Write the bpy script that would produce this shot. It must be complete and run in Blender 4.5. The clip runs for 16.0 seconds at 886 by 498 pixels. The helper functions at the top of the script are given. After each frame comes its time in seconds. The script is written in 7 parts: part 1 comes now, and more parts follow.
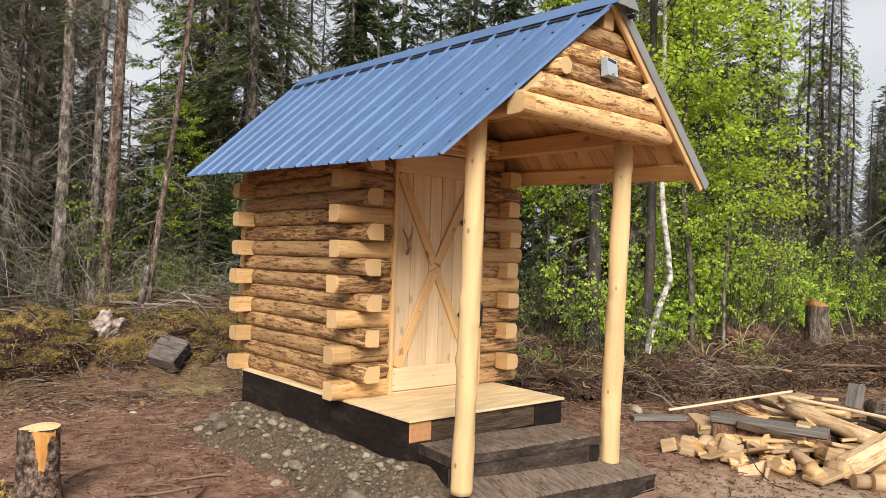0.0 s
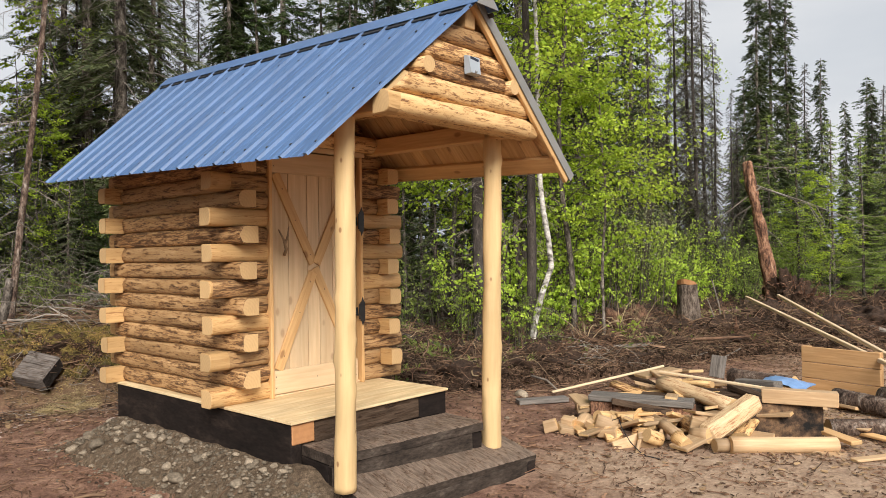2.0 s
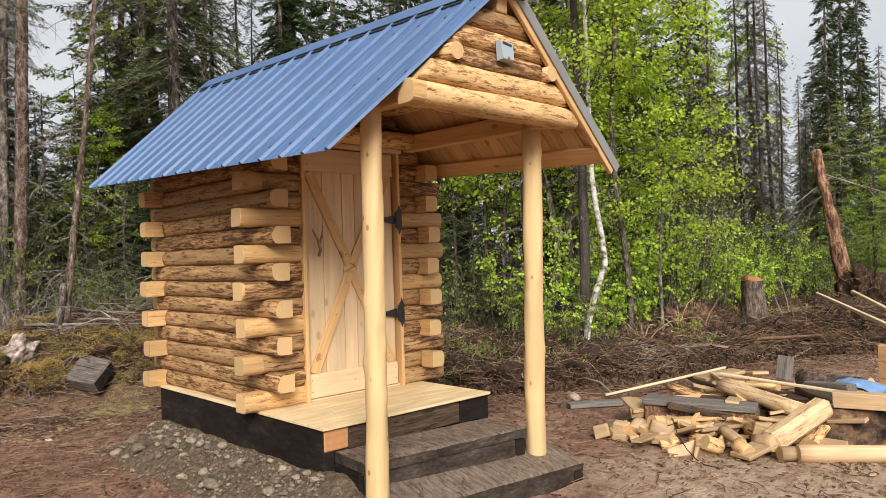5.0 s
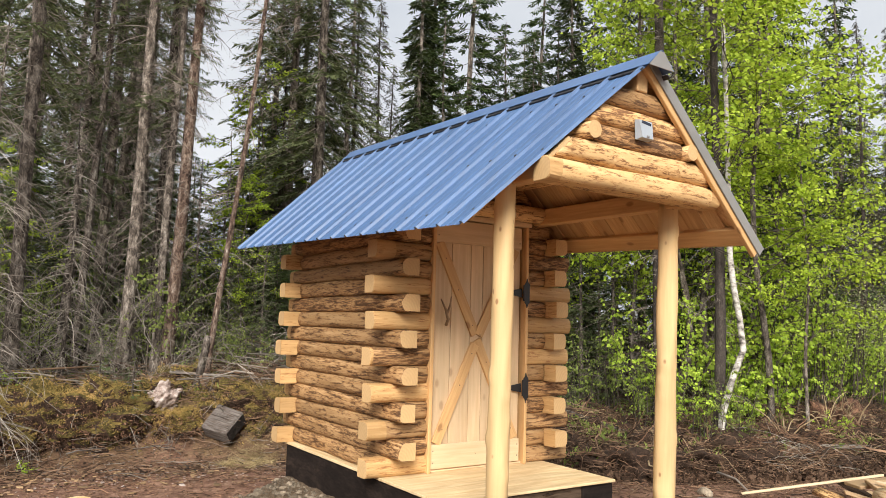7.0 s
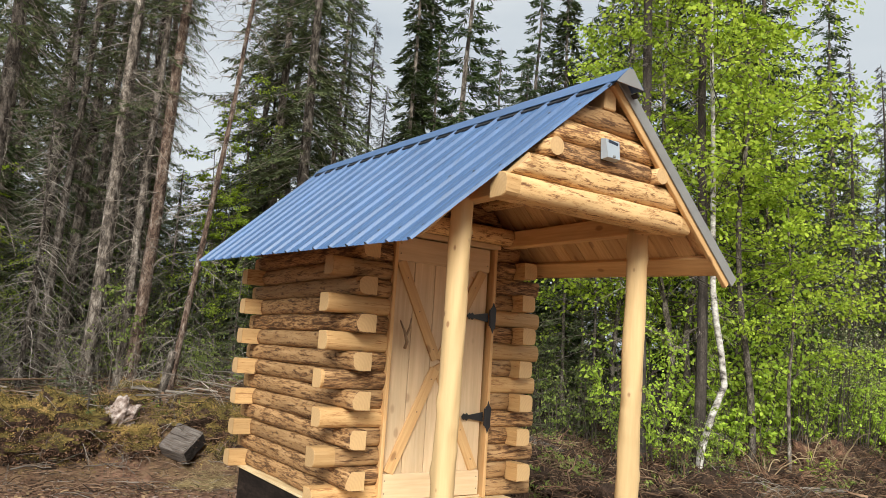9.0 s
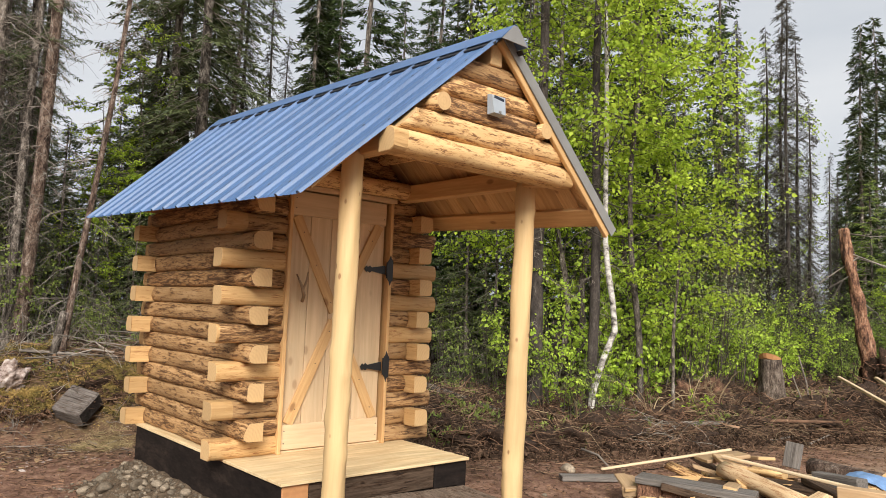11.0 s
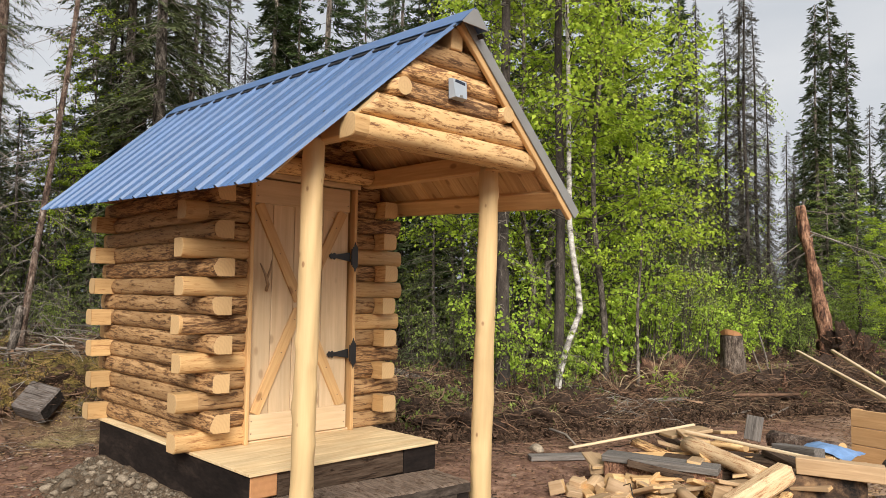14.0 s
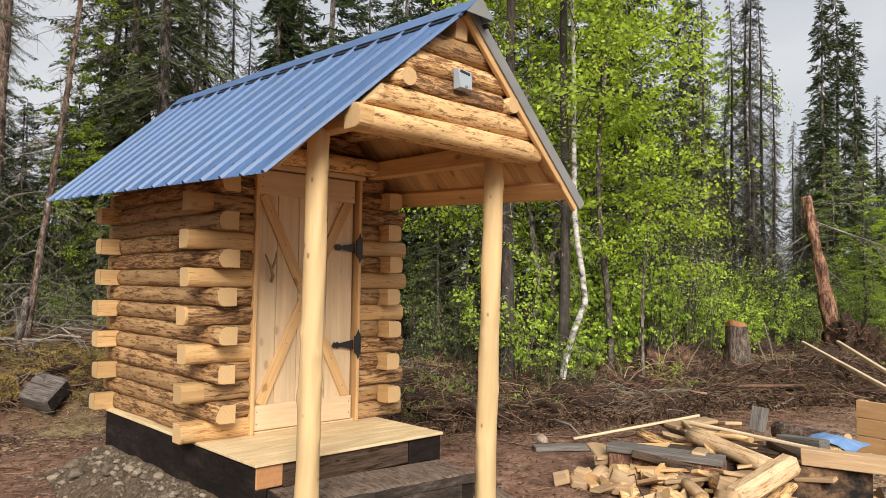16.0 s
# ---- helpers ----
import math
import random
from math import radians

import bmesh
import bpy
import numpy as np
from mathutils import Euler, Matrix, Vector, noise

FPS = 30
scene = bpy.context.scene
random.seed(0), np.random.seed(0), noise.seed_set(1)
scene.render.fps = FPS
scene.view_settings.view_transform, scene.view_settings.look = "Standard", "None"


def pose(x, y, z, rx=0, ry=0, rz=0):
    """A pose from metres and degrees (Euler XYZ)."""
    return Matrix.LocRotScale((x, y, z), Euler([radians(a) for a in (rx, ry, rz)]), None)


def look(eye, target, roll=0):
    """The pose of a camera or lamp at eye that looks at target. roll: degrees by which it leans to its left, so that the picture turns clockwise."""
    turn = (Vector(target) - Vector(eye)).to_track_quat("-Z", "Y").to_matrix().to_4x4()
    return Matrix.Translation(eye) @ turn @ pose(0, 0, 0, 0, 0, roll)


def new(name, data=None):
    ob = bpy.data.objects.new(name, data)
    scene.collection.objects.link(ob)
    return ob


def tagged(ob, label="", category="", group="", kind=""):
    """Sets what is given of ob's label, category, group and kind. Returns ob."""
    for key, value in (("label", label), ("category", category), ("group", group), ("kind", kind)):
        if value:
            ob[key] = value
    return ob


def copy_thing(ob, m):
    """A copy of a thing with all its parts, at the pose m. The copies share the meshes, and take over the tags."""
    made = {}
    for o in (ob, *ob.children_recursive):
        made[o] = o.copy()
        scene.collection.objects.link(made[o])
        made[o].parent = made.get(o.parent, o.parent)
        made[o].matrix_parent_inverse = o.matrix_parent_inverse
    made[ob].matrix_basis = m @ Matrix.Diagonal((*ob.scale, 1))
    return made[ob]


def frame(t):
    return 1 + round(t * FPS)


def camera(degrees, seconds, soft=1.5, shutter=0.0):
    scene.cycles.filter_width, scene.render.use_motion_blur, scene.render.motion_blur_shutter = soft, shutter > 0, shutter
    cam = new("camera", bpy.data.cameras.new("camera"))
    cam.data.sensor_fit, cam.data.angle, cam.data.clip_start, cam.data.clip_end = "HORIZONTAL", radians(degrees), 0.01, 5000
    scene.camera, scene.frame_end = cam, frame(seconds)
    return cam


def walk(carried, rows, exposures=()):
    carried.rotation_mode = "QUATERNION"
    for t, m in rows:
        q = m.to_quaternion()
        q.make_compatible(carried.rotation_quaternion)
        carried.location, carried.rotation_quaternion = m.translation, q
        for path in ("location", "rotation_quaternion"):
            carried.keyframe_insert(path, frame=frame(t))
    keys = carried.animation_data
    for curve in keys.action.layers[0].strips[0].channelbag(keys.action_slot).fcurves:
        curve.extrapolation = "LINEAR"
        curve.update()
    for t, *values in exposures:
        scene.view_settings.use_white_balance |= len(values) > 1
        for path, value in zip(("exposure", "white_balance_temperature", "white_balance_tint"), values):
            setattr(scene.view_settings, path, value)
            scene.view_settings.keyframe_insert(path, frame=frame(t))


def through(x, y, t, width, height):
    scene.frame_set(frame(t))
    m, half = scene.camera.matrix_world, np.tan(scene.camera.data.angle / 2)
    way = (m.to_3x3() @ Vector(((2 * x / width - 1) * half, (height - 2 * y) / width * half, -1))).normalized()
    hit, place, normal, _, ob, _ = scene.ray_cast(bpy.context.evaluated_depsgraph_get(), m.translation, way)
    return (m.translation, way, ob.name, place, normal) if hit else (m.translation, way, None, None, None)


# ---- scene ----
cam = camera(63.3, 16.0, soft=0.5)
PATH = [
    (0, (-3.369, -4.15, 1.48), (-2.082, -2.62, 1.512), 1.8),
    (0.5, (-3.366, -4.17, 1.484), (-2.053, -2.662, 1.515), 1.2),
    (1, (-3.337, -4.219, 1.49), (-1.972, -2.758, 1.521), 0.4),
    (1.5, (-3.322, -4.251, 1.491), (-1.889, -2.856, 1.516), -0.3),
    (2, (-3.305, -4.274, 1.498), (-1.812, -2.944, 1.516), -0.9),
    (2.5, (-3.261, -4.282, 1.503), (-1.73, -2.995, 1.516), -1.5),
    (3, (-3.194, -4.276, 1.508), (-1.651, -3.003, 1.51), -2.0),
    (3.2, (-3.163, -4.275, 1.502), (-1.623, -2.999, 1.5), -2.2),
    (5.3, (-3.042, -4.231, 1.474), (-1.715, -2.735, 1.527), -1.3),
    (5.5, (-3.06, -4.232, 1.471), (-1.771, -2.706, 1.548), -0.9),
    (6, (-3.095, -4.205, 1.493), (-1.888, -2.615, 1.622), -0.2),
    (6.5, (-3.096, -4.209, 1.499), (-1.957, -2.576, 1.677), 0.8),
    (7, (-3.073, -4.216, 1.509), (-1.97, -2.562, 1.723), 1.6),
    (7.5, (-3.032, -4.23, 1.492), (-1.943, -2.571, 1.74), 2.3),
    (8, (-2.955, -4.209, 1.5), (-1.873, -2.549, 1.777), 3.0),
    (8.5, (-2.839, -4.139, 1.503), (-1.755, -2.484, 1.797), 3.5),
    (9, (-2.762, -4.169, 1.509), (-1.658, -2.526, 1.792), 3.7),
    (9.5, (-2.742, -4.246, 1.507), (-1.597, -2.625, 1.755), 3.5),
    (10, (-2.742, -4.3, 1.494), (-1.539, -2.717, 1.707), 3.0),
    (10.2, (-2.742, -4.311, 1.483), (-1.515, -2.744, 1.685), 2.9),
    (12.3, (-2.719, -4.31, 1.509), (-1.334, -2.875, 1.658), 1.2),
    (12.5, (-2.721, -4.309, 1.505), (-1.335, -2.875, 1.652), 1.2),
    (13, (-2.727, -4.304, 1.504), (-1.34, -2.869, 1.644), 1.2),
    (13.5, (-2.73, -4.307, 1.501), (-1.345, -2.87, 1.637), 1.0),
    (14, (-2.721, -4.315, 1.497), (-1.338, -2.876, 1.628), 0.8),
    (14.5, (-2.716, -4.313, 1.5), (-1.332, -2.875, 1.623), 0.7),
    (15, (-2.71, -4.308, 1.497), (-1.327, -2.869, 1.612), 0.7),
    (15.5, (-2.714, -4.314, 1.496), (-1.333, -2.871, 1.603), 0.7),
    (16, (-2.719, -4.309, 1.5), (-1.344, -2.861, 1.605), 0.8),
]
# seconds, stops, kelvin, tint: the clip's camera meters the scene anew as it tilts up
EXPOSURES = [(0.0, 0.92, 6500, 10), (1.0, 0.88, 6500, 10), (2.5, 0.83, 6500, 10), (3.2, 0.82, 6500, 10), (5.5, 0.87, 6500, 10),
             (6.0, 0.97, 6500, 10), (6.5, 1.02, 6500, 10), (7.5, 1.06, 6500, 10), (8.5, 1.08, 6500, 10), (9.0, 0.88, 6350, 6),
             (9.5, 0.91, 6350, 6), (10.0, 0.91, 6450, 9), (12.5, 0.82, 6500, 10), (16.0, 0.80, 6500, 10)]
walk(cam, [(t, look(eye, target, roll)) for t, eye, target, roll in PATH], EXPOSURES)

# ---- world and sun ----
SUN_EL, SUN_AZ = 33.0, 217.0  # degrees; azimuth clockwise from +y
world = bpy.data.worlds.new("overcast_sky")
scene.world = world
world.use_nodes = True
wn, wl = world.node_tree.nodes, world.node_tree.links
wn.clear()
sky = wn.new("ShaderNodeTexSky")
sky.sky_type = "NISHITA"
sky.sun_disc = False
sky.sun_elevation, sky.sun_rotation = radians(SUN_EL), radians(SUN_AZ)
sky.air_density, sky.dust_density, sky.ozone_density = 1.0, 4.0, 1.0
grey = wn.new("ShaderNodeHueSaturation")
grey.inputs["Saturation"].default_value = 0.12
wco = wn.new("ShaderNodeTexCoord")
wmap = wn.new("ShaderNodeMapping")
wmap.inputs["Scale"].default_value = (1.0, 1.0, 3.5)
cloud = wn.new("ShaderNodeTexNoise")
cloud.inputs["Scale"].default_value, cloud.inputs["Detail"].default_value = 2.2, 5.0
cramp = wn.new("ShaderNodeValToRGB")
cramp.color_ramp.elements[0].position, cramp.color_ramp.elements[0].color = 0.32, (0.74, 0.78, 0.83, 1)
cramp.color_ramp.elements[1].position, cramp.color_ramp.elements[1].color = 0.7, (1.0, 1.0, 1.0, 1)
wmul = wn.new("ShaderNodeMixRGB")
wmul.blend_type = "MIX"
wmul.inputs["Fac"].default_value = 0.72
flat = wn.new("ShaderNodeMixRGB")
flat.blend_type = "MULTIPLY"
flat.inputs["Fac"].default_value = 1.0
flat.inputs["Color2"].default_value = (7.6, 7.75, 8.0, 1)
back = wn.new("ShaderNodeBackground")
back.inputs["Strength"].default_value = 0.066
wout = wn.new("ShaderNodeOutputWorld")
wl.new(wco.outputs["Generated"], wmap.inputs["Vector"])
wl.new(wmap.outputs["Vector"], cloud.inputs["Vector"])
wl.new(cloud.outputs["Fac"], cramp.inputs["Fac"])
wl.new(cramp.outputs["Color"], flat.inputs["Color1"])
wl.new(sky.outputs["Color"], grey.inputs["Color"])
wl.new(grey.outputs["Color"], wmul.inputs["Color1"])
wl.new(flat.outputs["Color"], wmul.inputs["Color2"])
wl.new(wmul.outputs["Color"], back.inputs["Color"])
wl.new(back.outputs["Background"], wout.inputs["Surface"])

sun = new("sun", bpy.data.lights.new("sun", "SUN"))
sun.data.energy, sun.data.angle, sun.data.color = 2.95, radians(30), (1.0, 0.96, 0.90)
_a, _e = radians(SUN_AZ), radians(SUN_EL)
sun.matrix_basis = look((20 * math.sin(_a) * math.cos(_e), 20 * math.cos(_a) * math.cos(_e), 20 * math.sin(_e)), (0, 0, 0))


# ---- materials ----
def nodes_of(name):
    m = bpy.data.materials.new(name)
    m.use_nodes = True
    n = m.node_tree.nodes
    return m, n, m.node_tree.links, n["Principled BSDF"]


def shifted(n, l, scale, random_shift=True, source="Object"):
    """Local coordinates, scaled, shifted by each object's own random number."""
    co = n.new("ShaderNodeTexCoord")
    mp = n.new("ShaderNodeMapping")
    mp.inputs["Scale"].default_value = scale
    l.new(co.outputs[source], mp.inputs["Vector"])
    if random_shift:
        info = n.new("ShaderNodeObjectInfo")
        mul = n.new("ShaderNodeVectorMath")
        mul.operation = "SCALE"
        mul.inputs[0].default_value = (37.0, 19.0, 53.0)
        l.new(info.outputs["Random"], mul.inputs["Scale"])
        l.new(mul.outputs["Vector"], mp.inputs["Location"])
    return mp.outputs["Vector"]


def fractal(n, l, vec, scale, detail=5.0, rough=0.6, distort=0.0):
    t = n.new("ShaderNodeTexNoise")
    t.inputs["Scale"].default_value, t.inputs["Detail"].default_value = scale, detail
    t.inputs["Roughness"].default_value, t.inputs["Distortion"].default_value = rough, distort
    l.new(vec, t.inputs["Vector"])
    return t.outputs["Fac"]


def ramp(n, l, fac, stops):
    r = n.new("ShaderNodeValToRGB")
    e = r.color_ramp.elements
    while len(e) < len(stops):
        e.new(0.5)
    for k, (p, c) in enumerate(stops):
        e[k].position, e[k].color = p, (*c, 1)
    l.new(fac, r.inputs["Fac"])
    return r.outputs["Color"]


def blend(n, l, fac, a, b, kind="MIX"):
    m = n.new("ShaderNodeMixRGB")
    m.blend_type = kind
    for sock, v in ((m.inputs["Fac"], fac), (m.inputs["Color1"], a), (m.inputs["Color2"], b)):
        if isinstance(v, (int, float)):
            sock.default_value = v
        elif isinstance(v, tuple):
            sock.default_value = (*v, 1)
        else:
            l.new(v, sock)
    return m.outputs["Color"]


def relief(n, l, bsdf, height, strength=0.3, distance=0.01):
    b = n.new("ShaderNodeBump")
    b.inputs["Strength"].default_value, b.inputs["Distance"].default_value = strength, distance
    l.new(height, b.inputs["Height"])
    l.new(b.outputs["Normal"], bsdf.inputs["Normal"])


def tone_by_random(n, l, col, low, high, source="Random"):
    """Multiply a colour by a grey that differs from object to object (or island to island)."""
    if source == "Island":
        rnd = n.new("ShaderNodeNewGeometry").outputs["Random Per Island"]
    else:
        rnd = n.new("ShaderNodeObjectInfo").outputs["Random"]
    mr = n.new("ShaderNodeMapRange")
    mr.inputs["To Min"].default_value, mr.inputs["To Max"].default_value = low, high
    l.new(rnd, mr.inputs["Value"])
    return blend(n, l, 1.0, col, mr.outputs["Result"], "MULTIPLY")


def wood(name, light, dark, streak=(0.5, 9, 9), knots=0.0, bark=None, bark_cut=0.55, rough=0.62, spread=(0.86, 1.1), bump=0.25, spec=0.35, knot_scale=(3.2, 6.0, 6.0), fleck=(1.1, 9, 9), edge=0.025):
    """Sawn or peeled wood whose grain runs along local x; bark: colour of the flecks left on a peeled log."""
    m, n, l, b = nodes_of(name)
    v = shifted(n, l, streak)
    grain = fractal(n, l, v, 5.0, 8.0, 0.65, 0.4)
    col = ramp(n, l, grain, [(0.3, dark), (0.52, tuple(0.5 * (p + q) for p, q in zip(light, dark))), (0.72, light)])
    wide = fractal(n, l, shifted(n, l, (0.6, 2.2, 2.2)), 2.5, 3.0)
    col = blend(n, l, 0.55, col, ramp(n, l, wide, [(0.3, (0.72, 0.70, 0.68)), (0.7, (1.12, 1.08, 1.02))]), "MULTIPLY")
    height = grain
    if knots:
        vo = n.new("ShaderNodeTexVoronoi")
        vo.inputs["Scale"].default_value = 1.0
        l.new(shifted(n, l, knot_scale), vo.inputs["Vector"])
        k = ramp(n, l, vo.outputs["Distance"], [(0.0, (1, 1, 1)), (0.07, (1, 1, 1)), (0.13, (0, 0, 0))])
        col = blend(n, l, blend(n, l, 1.0, k, (knots, knots, knots), "MULTIPLY"), col, (0.22, 0.10, 0.04))
    if bark:
        f1 = fractal(n, l, shifted(n, l, fleck), 4.2, 9.0, 0.66, 0.5)
        f2 = fractal(n, l, shifted(n, l, tuple(2.1 * q for q in fleck)), 6.0, 6.0, 0.66, 0.6)
        mask = blend(n, l, 0.45, f1, f2)
        own = n.new("ShaderNodeMapRange")
        own.inputs["To Min"].default_value, own.inputs["To Max"].default_value = -0.04, 0.03
        l.new(n.new("ShaderNodeObjectInfo").outputs["Random"], own.inputs["Value"])
        mask = blend(n, l, 1.0, mask, own.outputs["Result"], "ADD")
        # a thin brown inner-bark margin round the flecks
        stain = ramp(n, l, mask, [(bark_cut - 0.075, (0, 0, 0)), (bark_cut - 0.01, (0.75, 0.75, 0.75))])
        col = blend(n, l, stain, col, blend(n, l, 1.0, col, (0.62, 0.47, 0.36), "MULTIPLY"))
        cut = ramp(n, l, mask, [(bark_cut - edge, (0, 0, 0)), (bark_cut + edge, (1, 1, 1))])
        col = blend(n, l, cut, col, ramp(n, l, f2, [(0.35, bark), (0.7, tuple(min(1, 3.0 * c) for c in bark))]))
        height = blend(n, l, 0.6, grain, cut)
    col = tone_by_random(n, l, col, *spread)
    l.new(col, b.inputs["Base Color"])
    b.inputs["Roughness"].default_value = rough
    b.inputs["Specular IOR Level"].default_value = spec
    relief(n, l, b, height, bump, 0.006)
    return m


def rings(name, light, dark):
    """Sawn log ends: growth rings round local x."""
    m, n, l, b = nodes_of(name)
    w = n.new("ShaderNodeTexWave")
    w.wave_type, w.rings_direction = "RINGS", "X"
    w.inputs["Scale"].default_value, w.inputs["Distortion"].default_value, w.inputs["Detail"].default_value = 16.0, 3.0, 3.0
    l.new(shifted(n, l, (1, 1, 1), False), w.inputs["Vector"])
    col = blend(n, l, 0.16, light, ramp(n, l, w.outputs["Fac"], [(0.1, dark), (0.8, light)]))
    saw = fractal(n, l, shifted(n, l, (6, 40, 5)), 6.0, 4.0)
    col = blend(n, l, 0.35, col, ramp(n, l, saw, [(0.3, (0.7, 0.66, 0.6)), (0.7, (1.1, 1.08, 1.05))]), "MULTIPLY")
    l.new(tone_by_random(n, l, col, 0.85, 1.1), b.inputs["Base Color"])
    b.inputs["Roughness"].default_value = 0.75
    relief(n, l, b, saw, 0.2, 0.004)
    return m


def rough_stuff(name, stops, scale=6.0, stretch=(1, 1, 1), rough=0.9, bump=0.5, dist=0.02, island=None, source="Object", second=None, spec=0.3, tone=None):
    m, n, l, b = nodes_of(name)
    v = shifted(n, l, stretch, source == "Object", source)
    f = fractal(n, l, v, scale, 8.0, 0.68)
    col = ramp(n, l, f, stops)
    if second:
        g = fractal(n, l, v, scale * 6.0, 4.0, 0.6)
        col = blend(n, l, second, col, ramp(n, l, g, [(0.32, (0.32, 0.32, 0.32)), (0.68, (1.58, 1.54, 1.5))]), "MULTIPLY")
    if island:
        col = tone_by_random(n, l, col, *island, "Island")
    if tone:
        col = tone_by_random(n, l, col, *tone)
    l.new(col, b.inputs["Base Color"])
    b.inputs["Roughness"].default_value = rough
    b.inputs["Specular IOR Level"].default_value = spec
    relief(n, l, b, f, bump, dist)
    return m


def leaf(name, dark, light, through=0.4):
    m, n, l, b = nodes_of(name)
    rnd = n.new("ShaderNodeNewGeometry").outputs["Random Per Island"]
    col = ramp(n, l, rnd, [(0.0, dark), (1.0, light)])
    big = fractal(n, l, shifted(n, l, (1, 1, 1)), 1.3, 2.0)
    col = blend(n, l, 0.6, col, ramp(n, l, big, [(0.35, (0.6, 0.62, 0.6)), (0.65, (1.2, 1.18, 1.1))]), "MULTIPLY")
    l.new(col, b.inputs["Base Color"])
    b.inputs["Roughness"].default_value = 0.6
    b.inputs["Specular IOR Level"].default_value = 0.25
    if through:
        tr = n.new("ShaderNodeBsdfTranslucent")
        l.new(col, tr.inputs["Color"])
        mx = n.new("ShaderNodeMixShader")
        mx.inputs["Fac"].default_value = through
        l.new(b.outputs["BSDF"], mx.inputs[1])
        l.new(tr.outputs["BSDF"], mx.inputs[2])
        l.new(mx.outputs["Shader"], n["Material Output"].inputs["Surface"])
    return m


def painted(name, colour, rough=0.4, metal=0.0, wear=0.15, scale=3.0, spec=0.5):
    m, n, l, b = nodes_of(name)
    f = fractal(n, l, shifted(n, l, (1, 1, 1)), scale, 7.0, 0.65)
    lo = tuple(c * (1 - wear) for c in colour)
    hi = tuple(min(1, c * (1 + wear)) for c in colour)
    l.new(ramp(n, l, f, [(0.3, lo), (0.7, hi)]), b.inputs["Base Color"])
    b.inputs["Roughness"].default_value, b.inputs["Metallic"].default_value = rough, metal
    b.inputs["Specular IOR Level"].default_value = spec
    return m


M_BARKLOG = wood("peeled_log", (0.60, 0.385, 0.19), (0.41, 0.235, 0.098), bark=(0.052, 0.026, 0.012), bark_cut=0.530, fleck=(1.5, 11, 11), edge=0.034, spread=(0.74, 1.1), bump=0.8)
M_BEAMLOG = wood("beam_log", (0.77, 0.53, 0.265), (0.61, 0.38, 0.165), bark=(0.085, 0.04, 0.017), bark_cut=0.545, fleck=(1.8, 9, 9), edge=0.016, spread=(0.92, 1.08), bump=0.4)
M_PALE = wood("pale_wood", (0.66, 0.43, 0.195), (0.48, 0.28, 0.115), knots=0.5, bark=(0.12, 0.055, 0.022), bark_cut=0.60, spread=(0.82, 1.08))
M_POST = wood("peeled_post", (0.68, 0.485, 0.25), (0.56, 0.385, 0.185), streak=(0.4, 6, 6), knots=0.8, knot_scale=(6.5, 11, 11), spread=(0.97, 1.03), bump=0.2, rough=0.6)
M_DOOR = wood("door_pine", (0.76, 0.58, 0.375), (0.62, 0.44, 0.26), streak=(0.35, 7, 7), knots=0.4, spread=(0.84, 1.08), bump=0.1)
M_BRACE = wood("brace_pine", (0.70, 0.46, 0.22), (0.54, 0.31, 0.13), knots=0.7, spread=(0.9, 1.06), bump=0.1)
M_LOGPIECE = wood("offcut_log", (0.74, 0.56, 0.35), (0.55, 0.37, 0.20), bark=(0.16, 0.075, 0.035), bark_cut=0.565, fleck=(1.6, 9, 9), spread=(0.85, 1.1), bump=0.4)
M_PANEL = wood("panel_planks", (0.56, 0.345, 0.165), (0.40, 0.22, 0.095), knots=0.8, spread=(0.85, 1.1), bump=0.15)
M_PLY = wood("plywood", (0.84, 0.68, 0.42), (0.54, 0.375, 0.19), streak=(0.6, 5, 5), spread=(1, 1), bump=0.1)
M_SOFFIT = wood("soffit_boards", (0.72, 0.49, 0.25), (0.50, 0.29, 0.12), knots=0.6, bark=(0.20, 0.10, 0.04), bark_cut=0.64, spread=(0.8, 1.08))
M_END = rings("sawn_end", (0.58, 0.38, 0.18), (0.40, 0.23, 0.10))
M_RAWEND = rings("orange_end", (0.46, 0.22, 0.09), (0.26, 0.11, 0.04))
M_BLACK = rough_stuff("black_stain", [(0.3, (0.010, 0.008, 0.007)), (0.55, (0.019, 0.014, 0.012)), (0.8, (0.050, 0.036, 0.028))], 3.0, (1, 3, 3), 0.75, 0.3, 0.004, second=0.5, spec=0.1)
M_RISER = rough_stuff("worn_riser", [(0.32, (0.022, 0.017, 0.014)), (0.52, (0.050, 0.038, 0.030)), (0.72, (0.11, 0.088, 0.072))], 4.0, (1, 3, 3), 0.85, 0.5, 0.005, second=0.6, spec=0.12)
M_WEATHER = wood("weathered_plank", (0.145, 0.10, 0.07), (0.04, 0.027, 0.019), streak=(1.0, 14, 14), bark=(0.016, 0.012, 0.010), bark_cut=0.56, spread=(0.85, 1.1), bump=0.8, rough=0.9, spec=0.06)
M_TREAD = wood("rough_tread", (0.28, 0.212, 0.165), (0.088, 0.064, 0.048), streak=(11, 1.6, 9), bark=(0.024, 0.018, 0.014), bark_cut=0.565, fleck=(5, 3, 5), spread=(0.92, 1.08), bump=0.9, rough=0.92, spec=0.08)
M_OLDPALE = wood("dry_offcut", (0.64, 0.45, 0.27), (0.44, 0.28, 0.145), knots=0.4, spread=(0.6, 1.12))
M_LATH = wood("pale_lath", (0.80, 0.64, 0.43), (0.62, 0.46, 0.28), streak=(0.4, 9, 9), knots=0.3, spread=(0.92, 1.06), bump=0.1)
